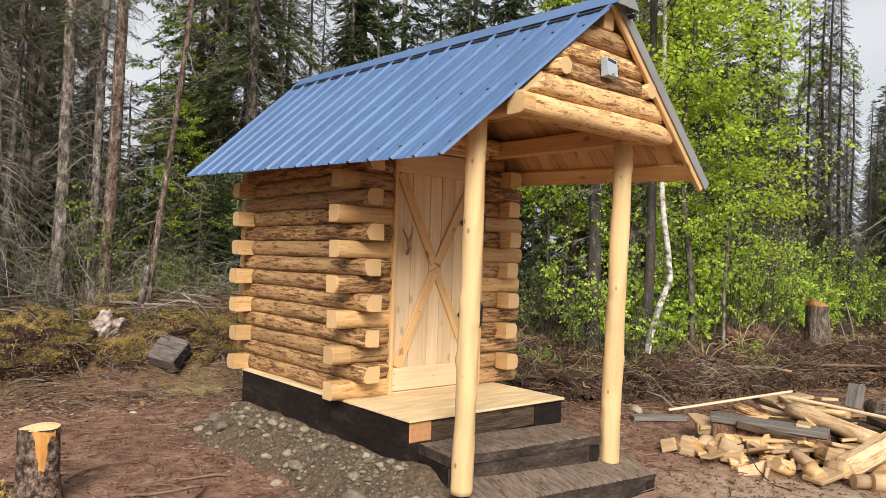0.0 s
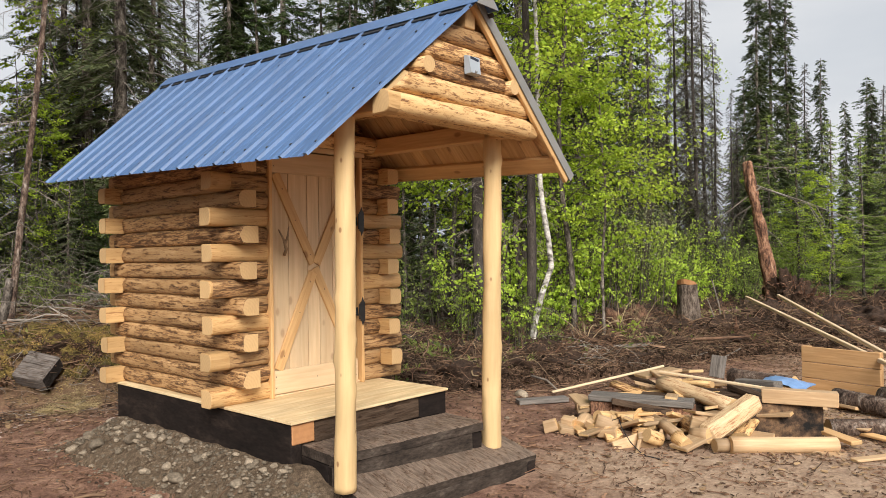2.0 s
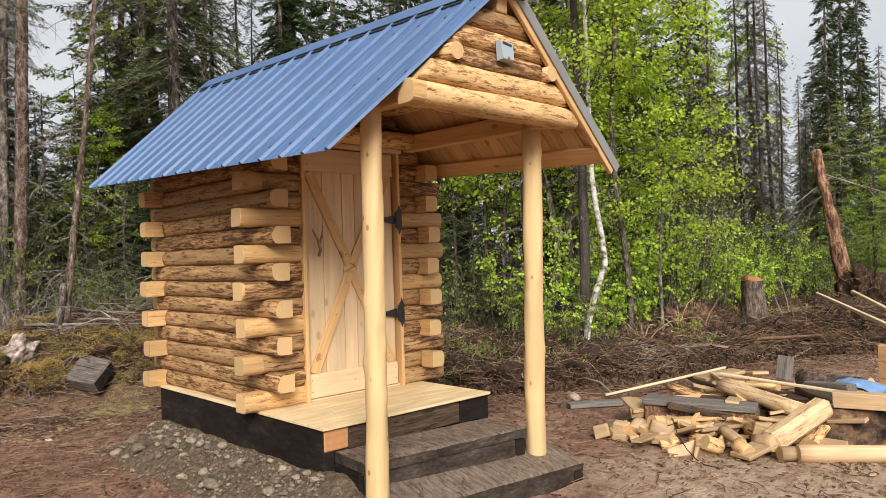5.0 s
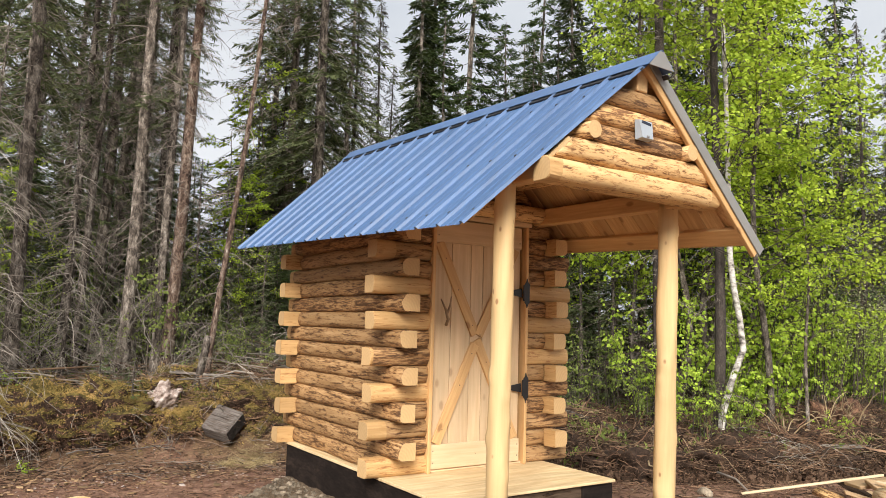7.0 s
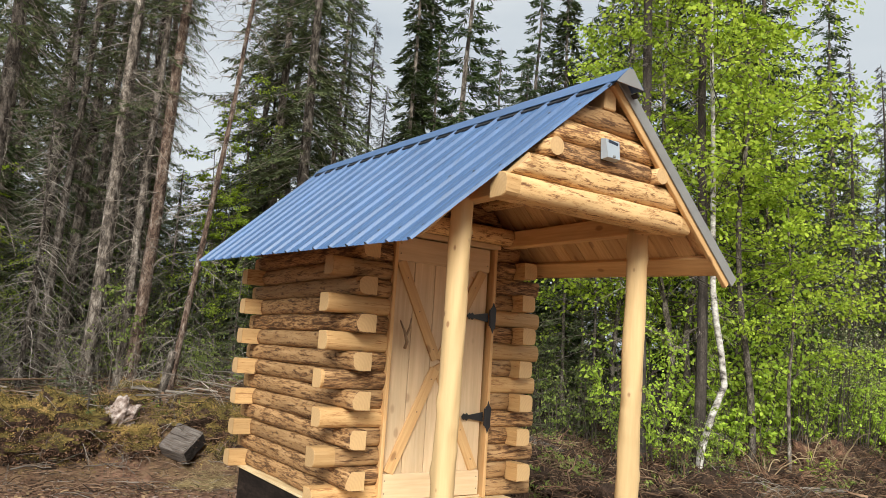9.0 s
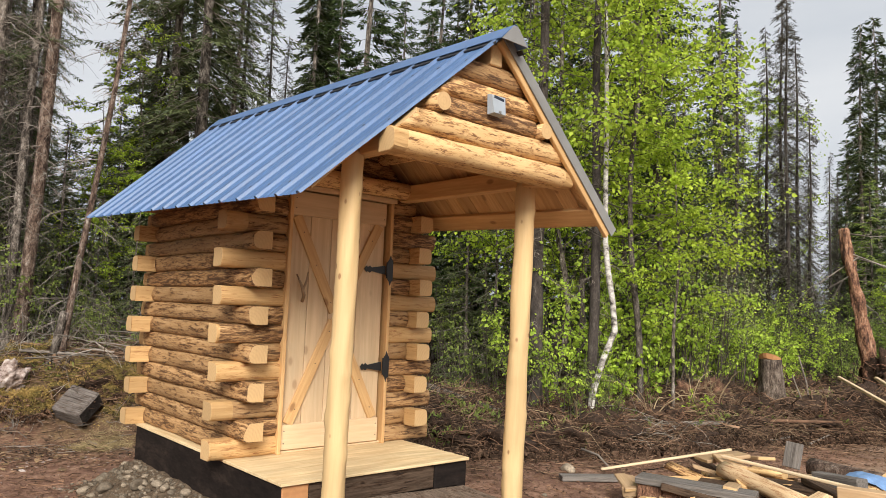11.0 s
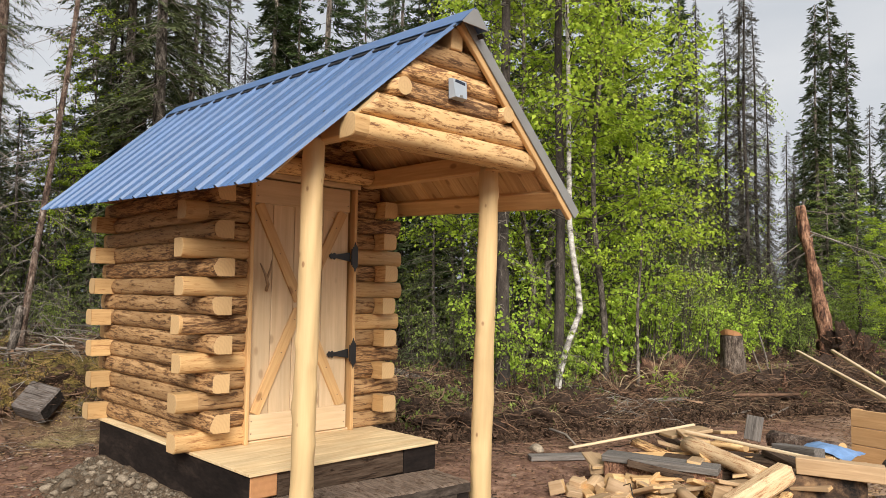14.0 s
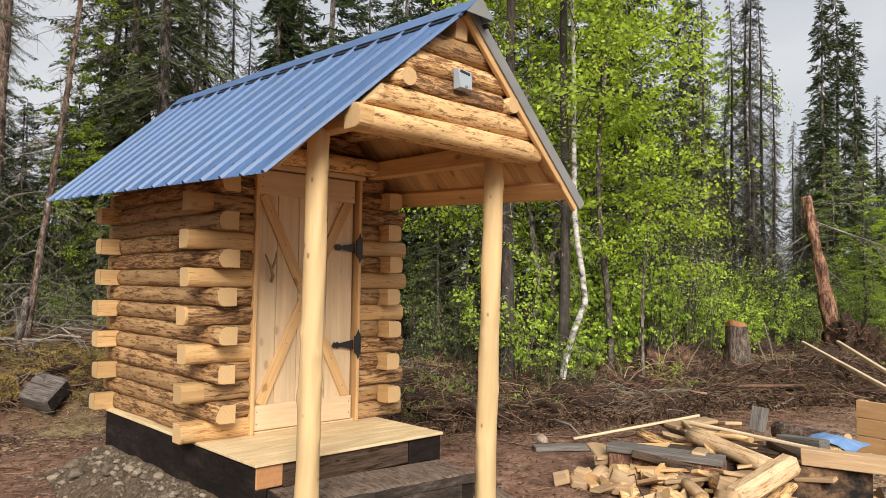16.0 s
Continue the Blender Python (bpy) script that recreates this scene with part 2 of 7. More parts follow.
M_GREYWOOD = wood("grey_plank", (0.29, 0.262, 0.235), (0.062, 0.051, 0.044), streak=(0.8, 14, 14), spread=(0.8, 1.1), bump=0.6, rough=0.85)


def sheet_paint(name, colour):
    """Painted sheet steel: faint streaks down the slope put sky reflections into the colour, with an uneven sheen."""
    m, n, l, b = nodes_of(name)
    runs = fractal(n, l, shifted(n, l, (0.35, 16, 1)), 4.0, 6.0, 0.6)
    wide = fractal(n, l, shifted(n, l, (1, 1, 1)), 1.6, 4.0, 0.6)
    # streaky reflection painted as lighter and darker bands of the base colour
    col = ramp(n, l, runs, [(0.3, tuple(0.74 * c for c in colour)), (0.7, tuple(1.25 * c for c in colour))])
    col = blend(n, l, 0.6, col, ramp(n, l, wide, [(0.35, (0.8, 0.82, 0.85)), (0.65, (1.14, 1.12, 1.1))]), "MULTIPLY")
    l.new(col, b.inputs["Base Color"])
    l.new(ramp(n, l, runs, [(0.3, (0.34, 0.34, 0.34)), (0.7, (0.52, 0.52, 0.52))]), b.inputs["Roughness"])
    b.inputs["Specular IOR Level"].default_value = 0.42
    relief(n, l, b, runs, 0.12, 0.004)
    return m


M_BLUE = sheet_paint("blue_metal", (0.066, 0.126, 0.252))
M_GREYMETAL = painted("grey_metal", (0.20, 0.195, 0.185), 0.45, 0.0, 0.15, 4.0)
M_IRON = painted("black_iron", (0.012, 0.012, 0.013), 0.45, 0.0, 0.3, 20.0)
M_LAMPGREY = painted("grey_white_plastic", (0.30, 0.33, 0.36), 0.4, 0.0, 0.08)
M_SOLAR = painted("solar_cell", (0.02, 0.025, 0.04), 0.2)
M_BONE = rough_stuff("antler", [(0.3, (0.16, 0.10, 0.055)), (0.7, (0.36, 0.25, 0.15))], 12.0, rough=0.6)
M_BARK = rough_stuff("spruce_bark", [(0.36, (0.034, 0.027, 0.022)), (0.47, (0.105, 0.086, 0.070)), (0.56, (0.215, 0.182, 0.152)), (0.68, (0.40, 0.36, 0.315))], 5.5, (3, 3, 1.3), 0.95, 1.0, 0.05, second=0.9, tone=(0.7, 1.3))
M_DARKBARK = rough_stuff("dark_bark", [(0.3, (0.025, 0.02, 0.017)), (0.55, (0.065, 0.053, 0.045)), (0.8, (0.14, 0.12, 0.105))], 6.0, (3, 3, 0.9), 0.95, 0.9, 0.03, second=0.6)
M_STUMPBARK = rough_stuff("stump_bark", [(0.40, (0.026, 0.018, 0.013)), (0.49, (0.10, 0.064, 0.045)), (0.56, (0.20, 0.135, 0.10)), (0.66, (0.36, 0.27, 0.21))], 20.0, (1.4, 1.4, 1.1), 0.95, 1.0, 0.04, second=0.9)
M_GREYSTUMP = rough_stuff("grey_stump_bark", [(0.36, (0.030, 0.021, 0.016)), (0.47, (0.105, 0.078, 0.060)), (0.57, (0.20, 0.158, 0.125)), (0.7, (0.34, 0.28, 0.23))], 8.0, (2.4, 2.4, 0.8), 0.95, 1.0, 0.05, second=0.9)
M_REDBARK = rough_stuff("reddish_bark", [(0.36, (0.030, 0.019, 0.014)), (0.47, (0.105, 0.068, 0.050)), (0.56, (0.185, 0.135, 0.104)), (0.70, (0.36, 0.31, 0.265))], 5.5, (3, 3, 1.3), 0.95, 1.0, 0.05, second=0.9)
M_SNAG = rough_stuff("snag_bark", [(0.36, (0.040, 0.022, 0.016)), (0.46, (0.14, 0.068, 0.042)), (0.56, (0.30, 0.155, 0.092)), (0.7, (0.42, 0.28, 0.19))], 6.0, (3, 3, 1.1), 0.9, 1.0, 0.04, second=0.85)
M_BIRCHBARK = rough_stuff("birch_bark", [(0.37, (0.04, 0.034, 0.03)), (0.45, (0.25, 0.225, 0.20)), (0.54, (0.48, 0.45, 0.405)), (0.68, (0.68, 0.65, 0.60))], 3.4, (2, 2, 3.2), 0.85, 0.4, 0.01, second=0.45)
M_TWIG = rough_stuff("dead_twig", [(0.3, (0.13, 0.105, 0.085)), (0.7, (0.33, 0.285, 0.24))], 3.0, rough=0.95, island=(0.3, 1.4))
M_DARKTWIG = rough_stuff("dark_twig", [(0.3, (0.04, 0.034, 0.029)), (0.7, (0.12, 0.103, 0.088))], 3.0, rough=0.95, island=(0.4, 1.4))
M_PALETWIG = rough_stuff("pale_twig", [(0.3, (0.20, 0.17, 0.14)), (0.7, (0.46, 0.41, 0.35))], 3.0, rough=0.95, island=(0.4, 1.3))
M_CANE = rough_stuff("tan_cane", [(0.3, (0.24, 0.165, 0.09)), (0.7, (0.50, 0.38, 0.23))], 3.0, rough=0.85, island=(0.45, 1.2))
M_BRUSH = rough_stuff("brush_stick", [(0.3, (0.082, 0.047, 0.029)), (0.7, (0.29, 0.182, 0.112))], 3.0, rough=0.95, island=(0.05, 1.6))
M_PEAT = rough_stuff("peat_clod", [(0.3, (0.036, 0.021, 0.014)), (0.7, (0.14, 0.086, 0.056))], 3.0, rough=0.98, island=(0.2, 1.5), spec=0.1)
M_OLDTIMBER = wood("old_timber", (0.25, 0.22, 0.20), (0.045, 0.036, 0.031), streak=(0.8, 14, 14), bark=(0.03, 0.022, 0.018), bark_cut=0.57, fleck=(1.2, 12, 12), spread=(0.95, 1.05), bump=0.9, rough=0.9, spec=0.1)
M_DARKEND = rough_stuff("dark_timber_end", [(0.35, (0.016, 0.014, 0.013)), (0.65, (0.06, 0.05, 0.045))], 12.0, rough=0.9, bump=0.6, second=0.6, spec=0.1)
M_STEM = rough_stuff("dark_stem", [(0.3, (0.050, 0.040, 0.030)), (0.7, (0.125, 0.102, 0.078))], 5.0, rough=0.95, island=(0.5, 1.4))
M_LITTER = rough_stuff("brown_litter", [(0.3, (0.075, 0.040, 0.024)), (0.7, (0.22, 0.125, 0.075))], 3.0, rough=0.95, island=(0.3, 1.8))
M_CHIP = rough_stuff("wood_chip", [(0.3, (0.24, 0.14, 0.07)), (0.7, (0.52, 0.36, 0.20))], 3.0, rough=0.85, island=(0.35, 1.05))
M_EARTH = rough_stuff("torn_earth", [(0.3, (0.019, 0.012, 0.008)), (0.55, (0.062, 0.036, 0.023)), (0.8, (0.15, 0.088, 0.055))], 14.0, rough=0.98, bump=1.0, dist=0.06, second=0.9)
M_ROOTEARTH = rough_stuff("rooty_earth", [(0.34, (0.028, 0.016, 0.011)), (0.5, (0.105, 0.055, 0.035)), (0.68, (0.26, 0.145, 0.09))], 9.0, rough=0.98, bump=1.0, dist=0.06, second=0.9)
M_MOSSBED = rough_stuff("moss_bed", [(0.32, (0.024, 0.017, 0.010)), (0.43, (0.075, 0.060, 0.022)), (0.55, (0.15, 0.115, 0.038)), (0.75, (0.27, 0.185, 0.062))], 5.0, rough=0.98, bump=1.0, dist=0.05, second=0.7, spec=0.1)
M_STONE = rough_stuff("gravel_stone", [(0.3, (0.21, 0.163, 0.115)), (0.7, (0.47, 0.385, 0.285))], 14.0, rough=0.95, bump=0.4, second=0.5, tone=(0.45, 1.0), island=(0.5, 1.1), spec=0.2)
M_GRAVEL = rough_stuff("gravel_dirt", [(0.3, (0.058, 0.040, 0.027)), (0.52, (0.135, 0.098, 0.066)), (0.75, (0.25, 0.188, 0.130))], 26.0, rough=0.97, bump=1.0, dist=0.03, second=0.7, spec=0.1)
M_MOSS = rough_stuff("moss_tuft", [(0.3, (0.11, 0.082, 0.036)), (0.43, (0.22, 0.165, 0.055)), (0.55, (0.36, 0.245, 0.080)), (0.72, (0.55, 0.35, 0.14))], 3.2, rough=0.95, island=(0.68, 1.18), spec=0.1)
M_STRAW = rough_stuff("dry_straw", [(0.3, (0.30, 0.22, 0.10)), (0.7, (0.55, 0.43, 0.24))], 3.0, rough=0.9, island=(0.4, 1.2), spec=0.15)
M_ROTTEN = rough_stuff("rotten_wood", [(0.36, (0.12, 0.075, 0.055)), (0.5, (0.36, 0.28, 0.24)), (0.66, (0.60, 0.52, 0.47))], 16.0, rough=0.95, bump=0.9, dist=0.03)
M_CHAR = rough_stuff("charred_end", [(0.42, (0.010, 0.009, 0.008)), (0.5, (0.055, 0.034, 0.022)), (0.60, (0.17, 0.10, 0.055)), (0.72, (0.36, 0.23, 0.12))], 6.0, rough=0.9, bump=0.8)
M_TARP = painted("blue_tarp", (0.15, 0.26, 0.46), 0.45, 0.0, 0.25, 9.0)
M_NEEDLE = leaf("spruce_needles", (0.030, 0.052, 0.020), (0.125, 0.175, 0.055), 0.3)
M_NEEDLE_DARK = leaf("dark_needles", (0.032, 0.046, 0.02), (0.11, 0.14, 0.05), 0.25)
M_NEEDLE_OLD = leaf("shaded_needles", (0.070, 0.088, 0.042), (0.215, 0.245, 0.11), 0.35)
M_TWIGMASS = leaf("dead_twig_mass", (0.055, 0.05, 0.038), (0.15, 0.138, 0.105), 0.1)
M_LEAF = leaf("birch_leaves", (0.24, 0.36, 0.026), (0.56, 0.68, 0.078), 0.5)
M_BUSHLEAF = leaf("bush_leaves", (0.28, 0.43, 0.045), (0.63, 0.78, 0.115), 0.5)
M_FARLEAF = leaf("soft_green_leaves", (0.16, 0.24, 0.05), (0.40, 0.50, 0.11), 0.45)
M_BUD = leaf("pale_buds", (0.34, 0.36, 0.18), (0.70, 0.70, 0.46), 0.3)
M_DULLLEAF = leaf("undergrowth_leaves", (0.12, 0.17, 0.04), (0.36, 0.43, 0.11), 0.45)


# ---- mesh helpers ----
def mesh_of(name, verts, faces, mats, index=None, smooth=True):
    me = bpy.data.meshes.new(name)
    me.from_pydata([tuple(v) for v in verts], [], [tuple(f) for f in faces])
    for m in mats if isinstance(mats, (list, tuple)) else [mats]:
        me.materials.append(m)
    if index is not None:
        me.polygons.foreach_set("material_index", index)
    if smooth:
        me.polygons.foreach_set("use_smooth", [True] * len(me.polygons))
    me.update()
    return me


def thing(name, label, category, group="", kind="", at=None, data=None):
    ob = new(name, data)
    if data is None:
        ob.empty_display_size = 0.2
    if at is not None:
        ob.matrix_basis = at
    return tagged(ob, label, category, group, kind)


def part(name, me, parent, m=None, label=""):
    """One mesh under a thing or a part, at the pose m in the world of an unmoved parent."""
    ob = new(name, me)
    ob.parent = parent
    if m is not None:
        ob.matrix_basis = m
    return tagged(ob, label)


def axes(origin, x, up=(0, 0, 1)):
    """A pose at origin with local x along x and local z as near up as can be."""
    x = Vector(x).normalized()
    y = Vector(up).cross(x).normalized()
    z = x.cross(y)
    return Matrix.Translation(origin) @ Matrix((x, y, z)).transposed().to_4x4()


def box_mesh(name, lx, ly, lz, mat, bevel=0.004, ends=None, seed=0, rough=0.0):
    """A board along local x from 0 to lx, centred in y and z, with eased edges; ends: a material for its two sawn ends."""
    bm = bmesh.new()
    bmesh.ops.create_cube(bm, size=1.0)
    rnd = random.Random(seed)
    for v in bm.verts:
        v.co = Vector(((v.co.x + 0.5) * lx, v.co.y * ly, v.co.z * lz))
        if rough:
            v.co += Vector([rnd.uniform(-rough, rough) for _ in range(3)])
    bmesh.ops.bevel(bm, geom=bm.edges[:] + bm.verts[:], offset=min(bevel, 0.3 * min(lx, ly, lz)), segments=1, affect="EDGES")
    bm.normal_update()
    me = bpy.data.meshes.new(name)
    me.materials.append(mat)
    if ends:
        me.materials.append(ends)
        for f in bm.faces:
            f.material_index = 1 if abs(f.normal.x) > 0.85 else 0
    bm.to_mesh(me)
    bm.free()
    return me


def tube(points, radii, sides=10, lump=0.0, seed=0, close=True):
    """Vertices and faces of a round, tapering stick through the points."""
    pts = [Vector(p) for p in points]
    verts, faces = [], []
    ref = None
    for i, p in enumerate(pts):
        d = (pts[min(i + 1, len(pts) - 1)] - pts[max(i - 1, 0)]).normalized()
        if ref is None:
            ref = Vector((0, 0, 1)) if abs(d.z) < 0.8 else Vector((1, 0, 0))
        u = d.cross(ref).normalized()
        ref = u.cross(d)
        for k in range(sides):
            a = 2 * math.pi * k / sides
            r = radii[i]
            if lump:
                r *= 1 + lump * noise.noise(Vector((p.x * 3 + math.cos(a) * 1.3 + seed * 7.1, p.y * 3 + math.sin(a) * 1.3, p.z * 3 + seed)))
            verts.append(p + r * (math.cos(a) * u + math.sin(a) * ref))
    for i in range(len(pts) - 1):
        for k in range(sides):
            j = (k + 1) % sides
            faces.append((i * sides + k, i * sides + j, (i + 1) * sides + j, (i + 1) * sides + k))
    if close:
        faces.append(tuple(range(sides - 1, -1, -1)))
        faces.append(tuple((len(pts) - 1) * sides + k for k in range(sides)))
    return verts, faces


def round_log(name, length, r0, r1, mats, seed=0, sides=18, lump=0.10, squash=1.0, knobs=0):
    """A round log along local x; mats: side, ends; knobs: how many trimmed branch stubs bulge from it."""
    steps = max(3, int(length / (0.03 if knobs else 0.12)))
    bow = random.Random(seed).uniform(-0.006, 0.006)
    kink = [0.06 * r0 * noise.noise(Vector((length * i / steps * 2.6, seed * 5.3, k))) for i in range(steps + 1) for k in (1, 4)]
    pts = [(length * i / steps, kink[2 * i], bow * math.sin(math.pi * i / steps) + kink[2 * i + 1]) for i in range(steps + 1)]
    rad = [(r0 + (r1 - r0) * i / steps) * (1 + 0.035 * noise.noise(Vector((length * i / steps * 6.0, seed * 2.9, 3)))) for i in range(steps + 1)]
    v, f = tube(pts, rad, sides, lump, seed)
    v = [Vector((p.x, p.y, p.z * squash)) for p in v]
    rk = random.Random(seed + 70)
    for _ in range(knobs):
        kx, ka, big = rk.uniform(0.05, 0.95) * length, rk.uniform(0, 2 * math.pi), rk.uniform(0.006, 0.013)
        for p in v:
            a = math.atan2(p.z, p.y) - ka
            near = math.exp(-((p.x - kx) / 0.030) ** 2 - (2 * math.sin(a / 2) / 0.45) ** 2)
            if near > 0.02:
                out = Vector((0, p.y, p.z)).normalized()
                p.y, p.z = p.y + out.y * big * near, p.z + out.z * big * near
    idx = [0] * (len(f) - 2) + [1, 1]
    me = mesh_of(name, v, f, mats, idx)
    me.polygons.foreach_set("use_smooth", [i == 0 for i in idx])
    return me


def d_log(name, length, h, w, seed, pale0=0.0, pale1=0.0, mats=None, squared=True, cut=None, bulge=0.34):
    """A log along local x, flat above, below and inside (+y), round outside (-y); the last pale0/pale1 metres are cut clean."""
    rnd = random.Random(seed)
    prof = [(w, 0.0), (w * bulge, 0.0)]
    for k in range(1, 10):
        a = -math.pi / 2 + math.pi * k / 10
        prof.append((w * bulge * (1 - abs(math.cos(a)) ** 0.8), h / 2 + h / 2 * math.copysign(abs(math.sin(a)) ** 0.82, math.sin(a))))
    prof += [(w * bulge, h), (w, h)]
    n = len(prof)
    xs = sorted({0.0, 0.004, length - 0.004, length, *([pale0] if pale0 else []), *([length - pale1] if pale1 else []),
                 *[length * i / max(2, int(length / 0.09)) for i in range(1, max(2, int(length / 0.09)))]})
    verts, faces, idx = [], [], []
    for x in xs:
        clean = x < pale0 - 1e-6 or x > length - pale1 + 1e-6
        inset = 0.004 if x in (0.0, length) else 0.0
        for (y, z) in prof:
            g = noise.noise(Vector((x * 2.4 + seed * 3.7, y * 9 + z * 9, seed * 1.3))) * (0.004 if clean else 0.017)
            e = noise.noise(Vector((x * 9 + seed, y * 25, z * 25))) * (0.001 if clean else 0.007)
            out = (1 - y / w)
            yy = y - (g + e) * out * 1.2 + inset
            zz = z + (g + e) * (0.35 if 0.05 < z / h < 0.95 else 0.12) + (inset if z < h / 2 else -inset)
            if clean and squared:
                yy = max(yy, w * 0.07)
            xx = x
            if cut:  # ends sawn to the roof's slope: height left above the log's underside at its two ends
                half = cut - zz
                xx = min(max(x, length / 2 - half), length / 2 + half)
            verts.append((xx, yy, zz))
    for i in range(len(xs) - 1):
        mid = 0.5 * (xs[i] + xs[i + 1])
        for k in range(n):
            j = (k + 1) % n
            faces.append((i * n + j, i * n + k, (i + 1) * n + k, (i + 1) * n + j))
            idx.append(1 if mid < pale0 or mid > length - pale1 else 0)
    faces.append(tuple(range(n)))
    faces.append(tuple((len(xs) - 1) * n + k for k in range(n - 1, -1, -1)))
    idx += [2, 2]
    me = mesh_of(name, verts, faces, mats or [M_BARKLOG, M_PALE, M_END], idx)
    me.polygons.foreach_set("use_smooth", [i == 0 for i in idx])
    return me


# ---- ground ----
EDGE_X = [-30.0, -6.0, -2.4, -0.6, 1.2, 2.0, 2.9, 3.5, 4.1, 5.2, 6.5, 8.0, 10.0, 14.0]
EDGE_Y = [5.3, 4.4, 3.85, 3.45, 2.8, 1.75, 1.15, 0.85, 0.62, 0.42, 0.08, -0.75, -2.6, -8.0]


def ground_z(x, y):
    """Height of the ground: a level clearing, a bank round its far side, gravel heaped against the cabin's base."""
    d = (y - float(np.interp(x, EDGE_X, EDGE_Y))) * 0.85
    left = 1 - min(1, max(0, (x - 0.5) / 3.0))
    s = min(1, max(0, d / (0.9 - 0.38 * left) + (0.35 - 0.1 * left) * noise.noise(Vector((x * 1.1, y * 1.1, 3)))))
    s = s * s * (3 - 2 * s)
    z = s * (0.11 + 0.49 * left) + min(max(0, d), 6) * 0.07 * left + min(max(0, d - 0.25), 2.3) * 0.07 * (1 - left)
    z += 0.02 * noise.noise(Vector((x * 0.9, y * 0.9, 0))) + 0.014 * noise.noise(Vector((x * 3.1, y * 3.1, 5))) + 0.009 * noise.noise(Vector((x * 7.3, y * 7.3, 2)))
    if d > 0 and d < 40:
        k = min(1, d)
        z += k * (0.10 * noise.noise(Vector((x * 0.9, y * 0.9, 9))) + 0.05 * noise.noise(Vector((x * 2.7, y * 2.7, 9))))
    return z


def mound_z(x, y):
    """Top of the gravel heap along the left of the base."""
    if y > 2.1 or y < -1.45 or x > -0.4:
        return -1.0
    out = max(0.0, -0.70 - x)
    width = 0.42 + 0.10 * noise.noise(Vector((y * 2.0, 0, 7)))
    along = min(1, max(0, (2.1 - y) / 0.5)) * min(1, max(0, (y + 1.45) / 0.6))
    k = max(0, 1 - out / width)
    return 0.25 * along * k ** 0.9 + 0.022 * noise.noise(Vector((x * 5, y * 5, 1))) * along - 0.03 * (1 - along * min(1, 3 * k))


def surface_z(x, y):
    return max(ground_z(x, y), mound_z(x, y))


def spaced(lo, hi, fine_lo, fine_hi, step):
    out = list(np.arange(fine_lo, fine_hi + 1e-6, step))
    a, s = fine_hi, step
    while a < hi:
        s *= 1.35
        a += s
        out.append(min(a, hi))
    a, s = fine_lo, step
    while a > lo:
        s *= 1.35
        a -= s
        out.insert(0, max(a, lo))
    return out


gx, gy = spaced(-900, 900, -4.6, 12.5, 0.09), spaced(-900, 900, -5.0, 9.5, 0.09)
gv = [(x, y, ground_z(x, y)) for y in gy for x in gx]
nx = len(gx)
gf = [(j * nx + i, j * nx + i + 1, (j + 1) * nx + i + 1, (j + 1) * nx + i) for j in range(len(gy) - 1) for i in range(nx - 1)]


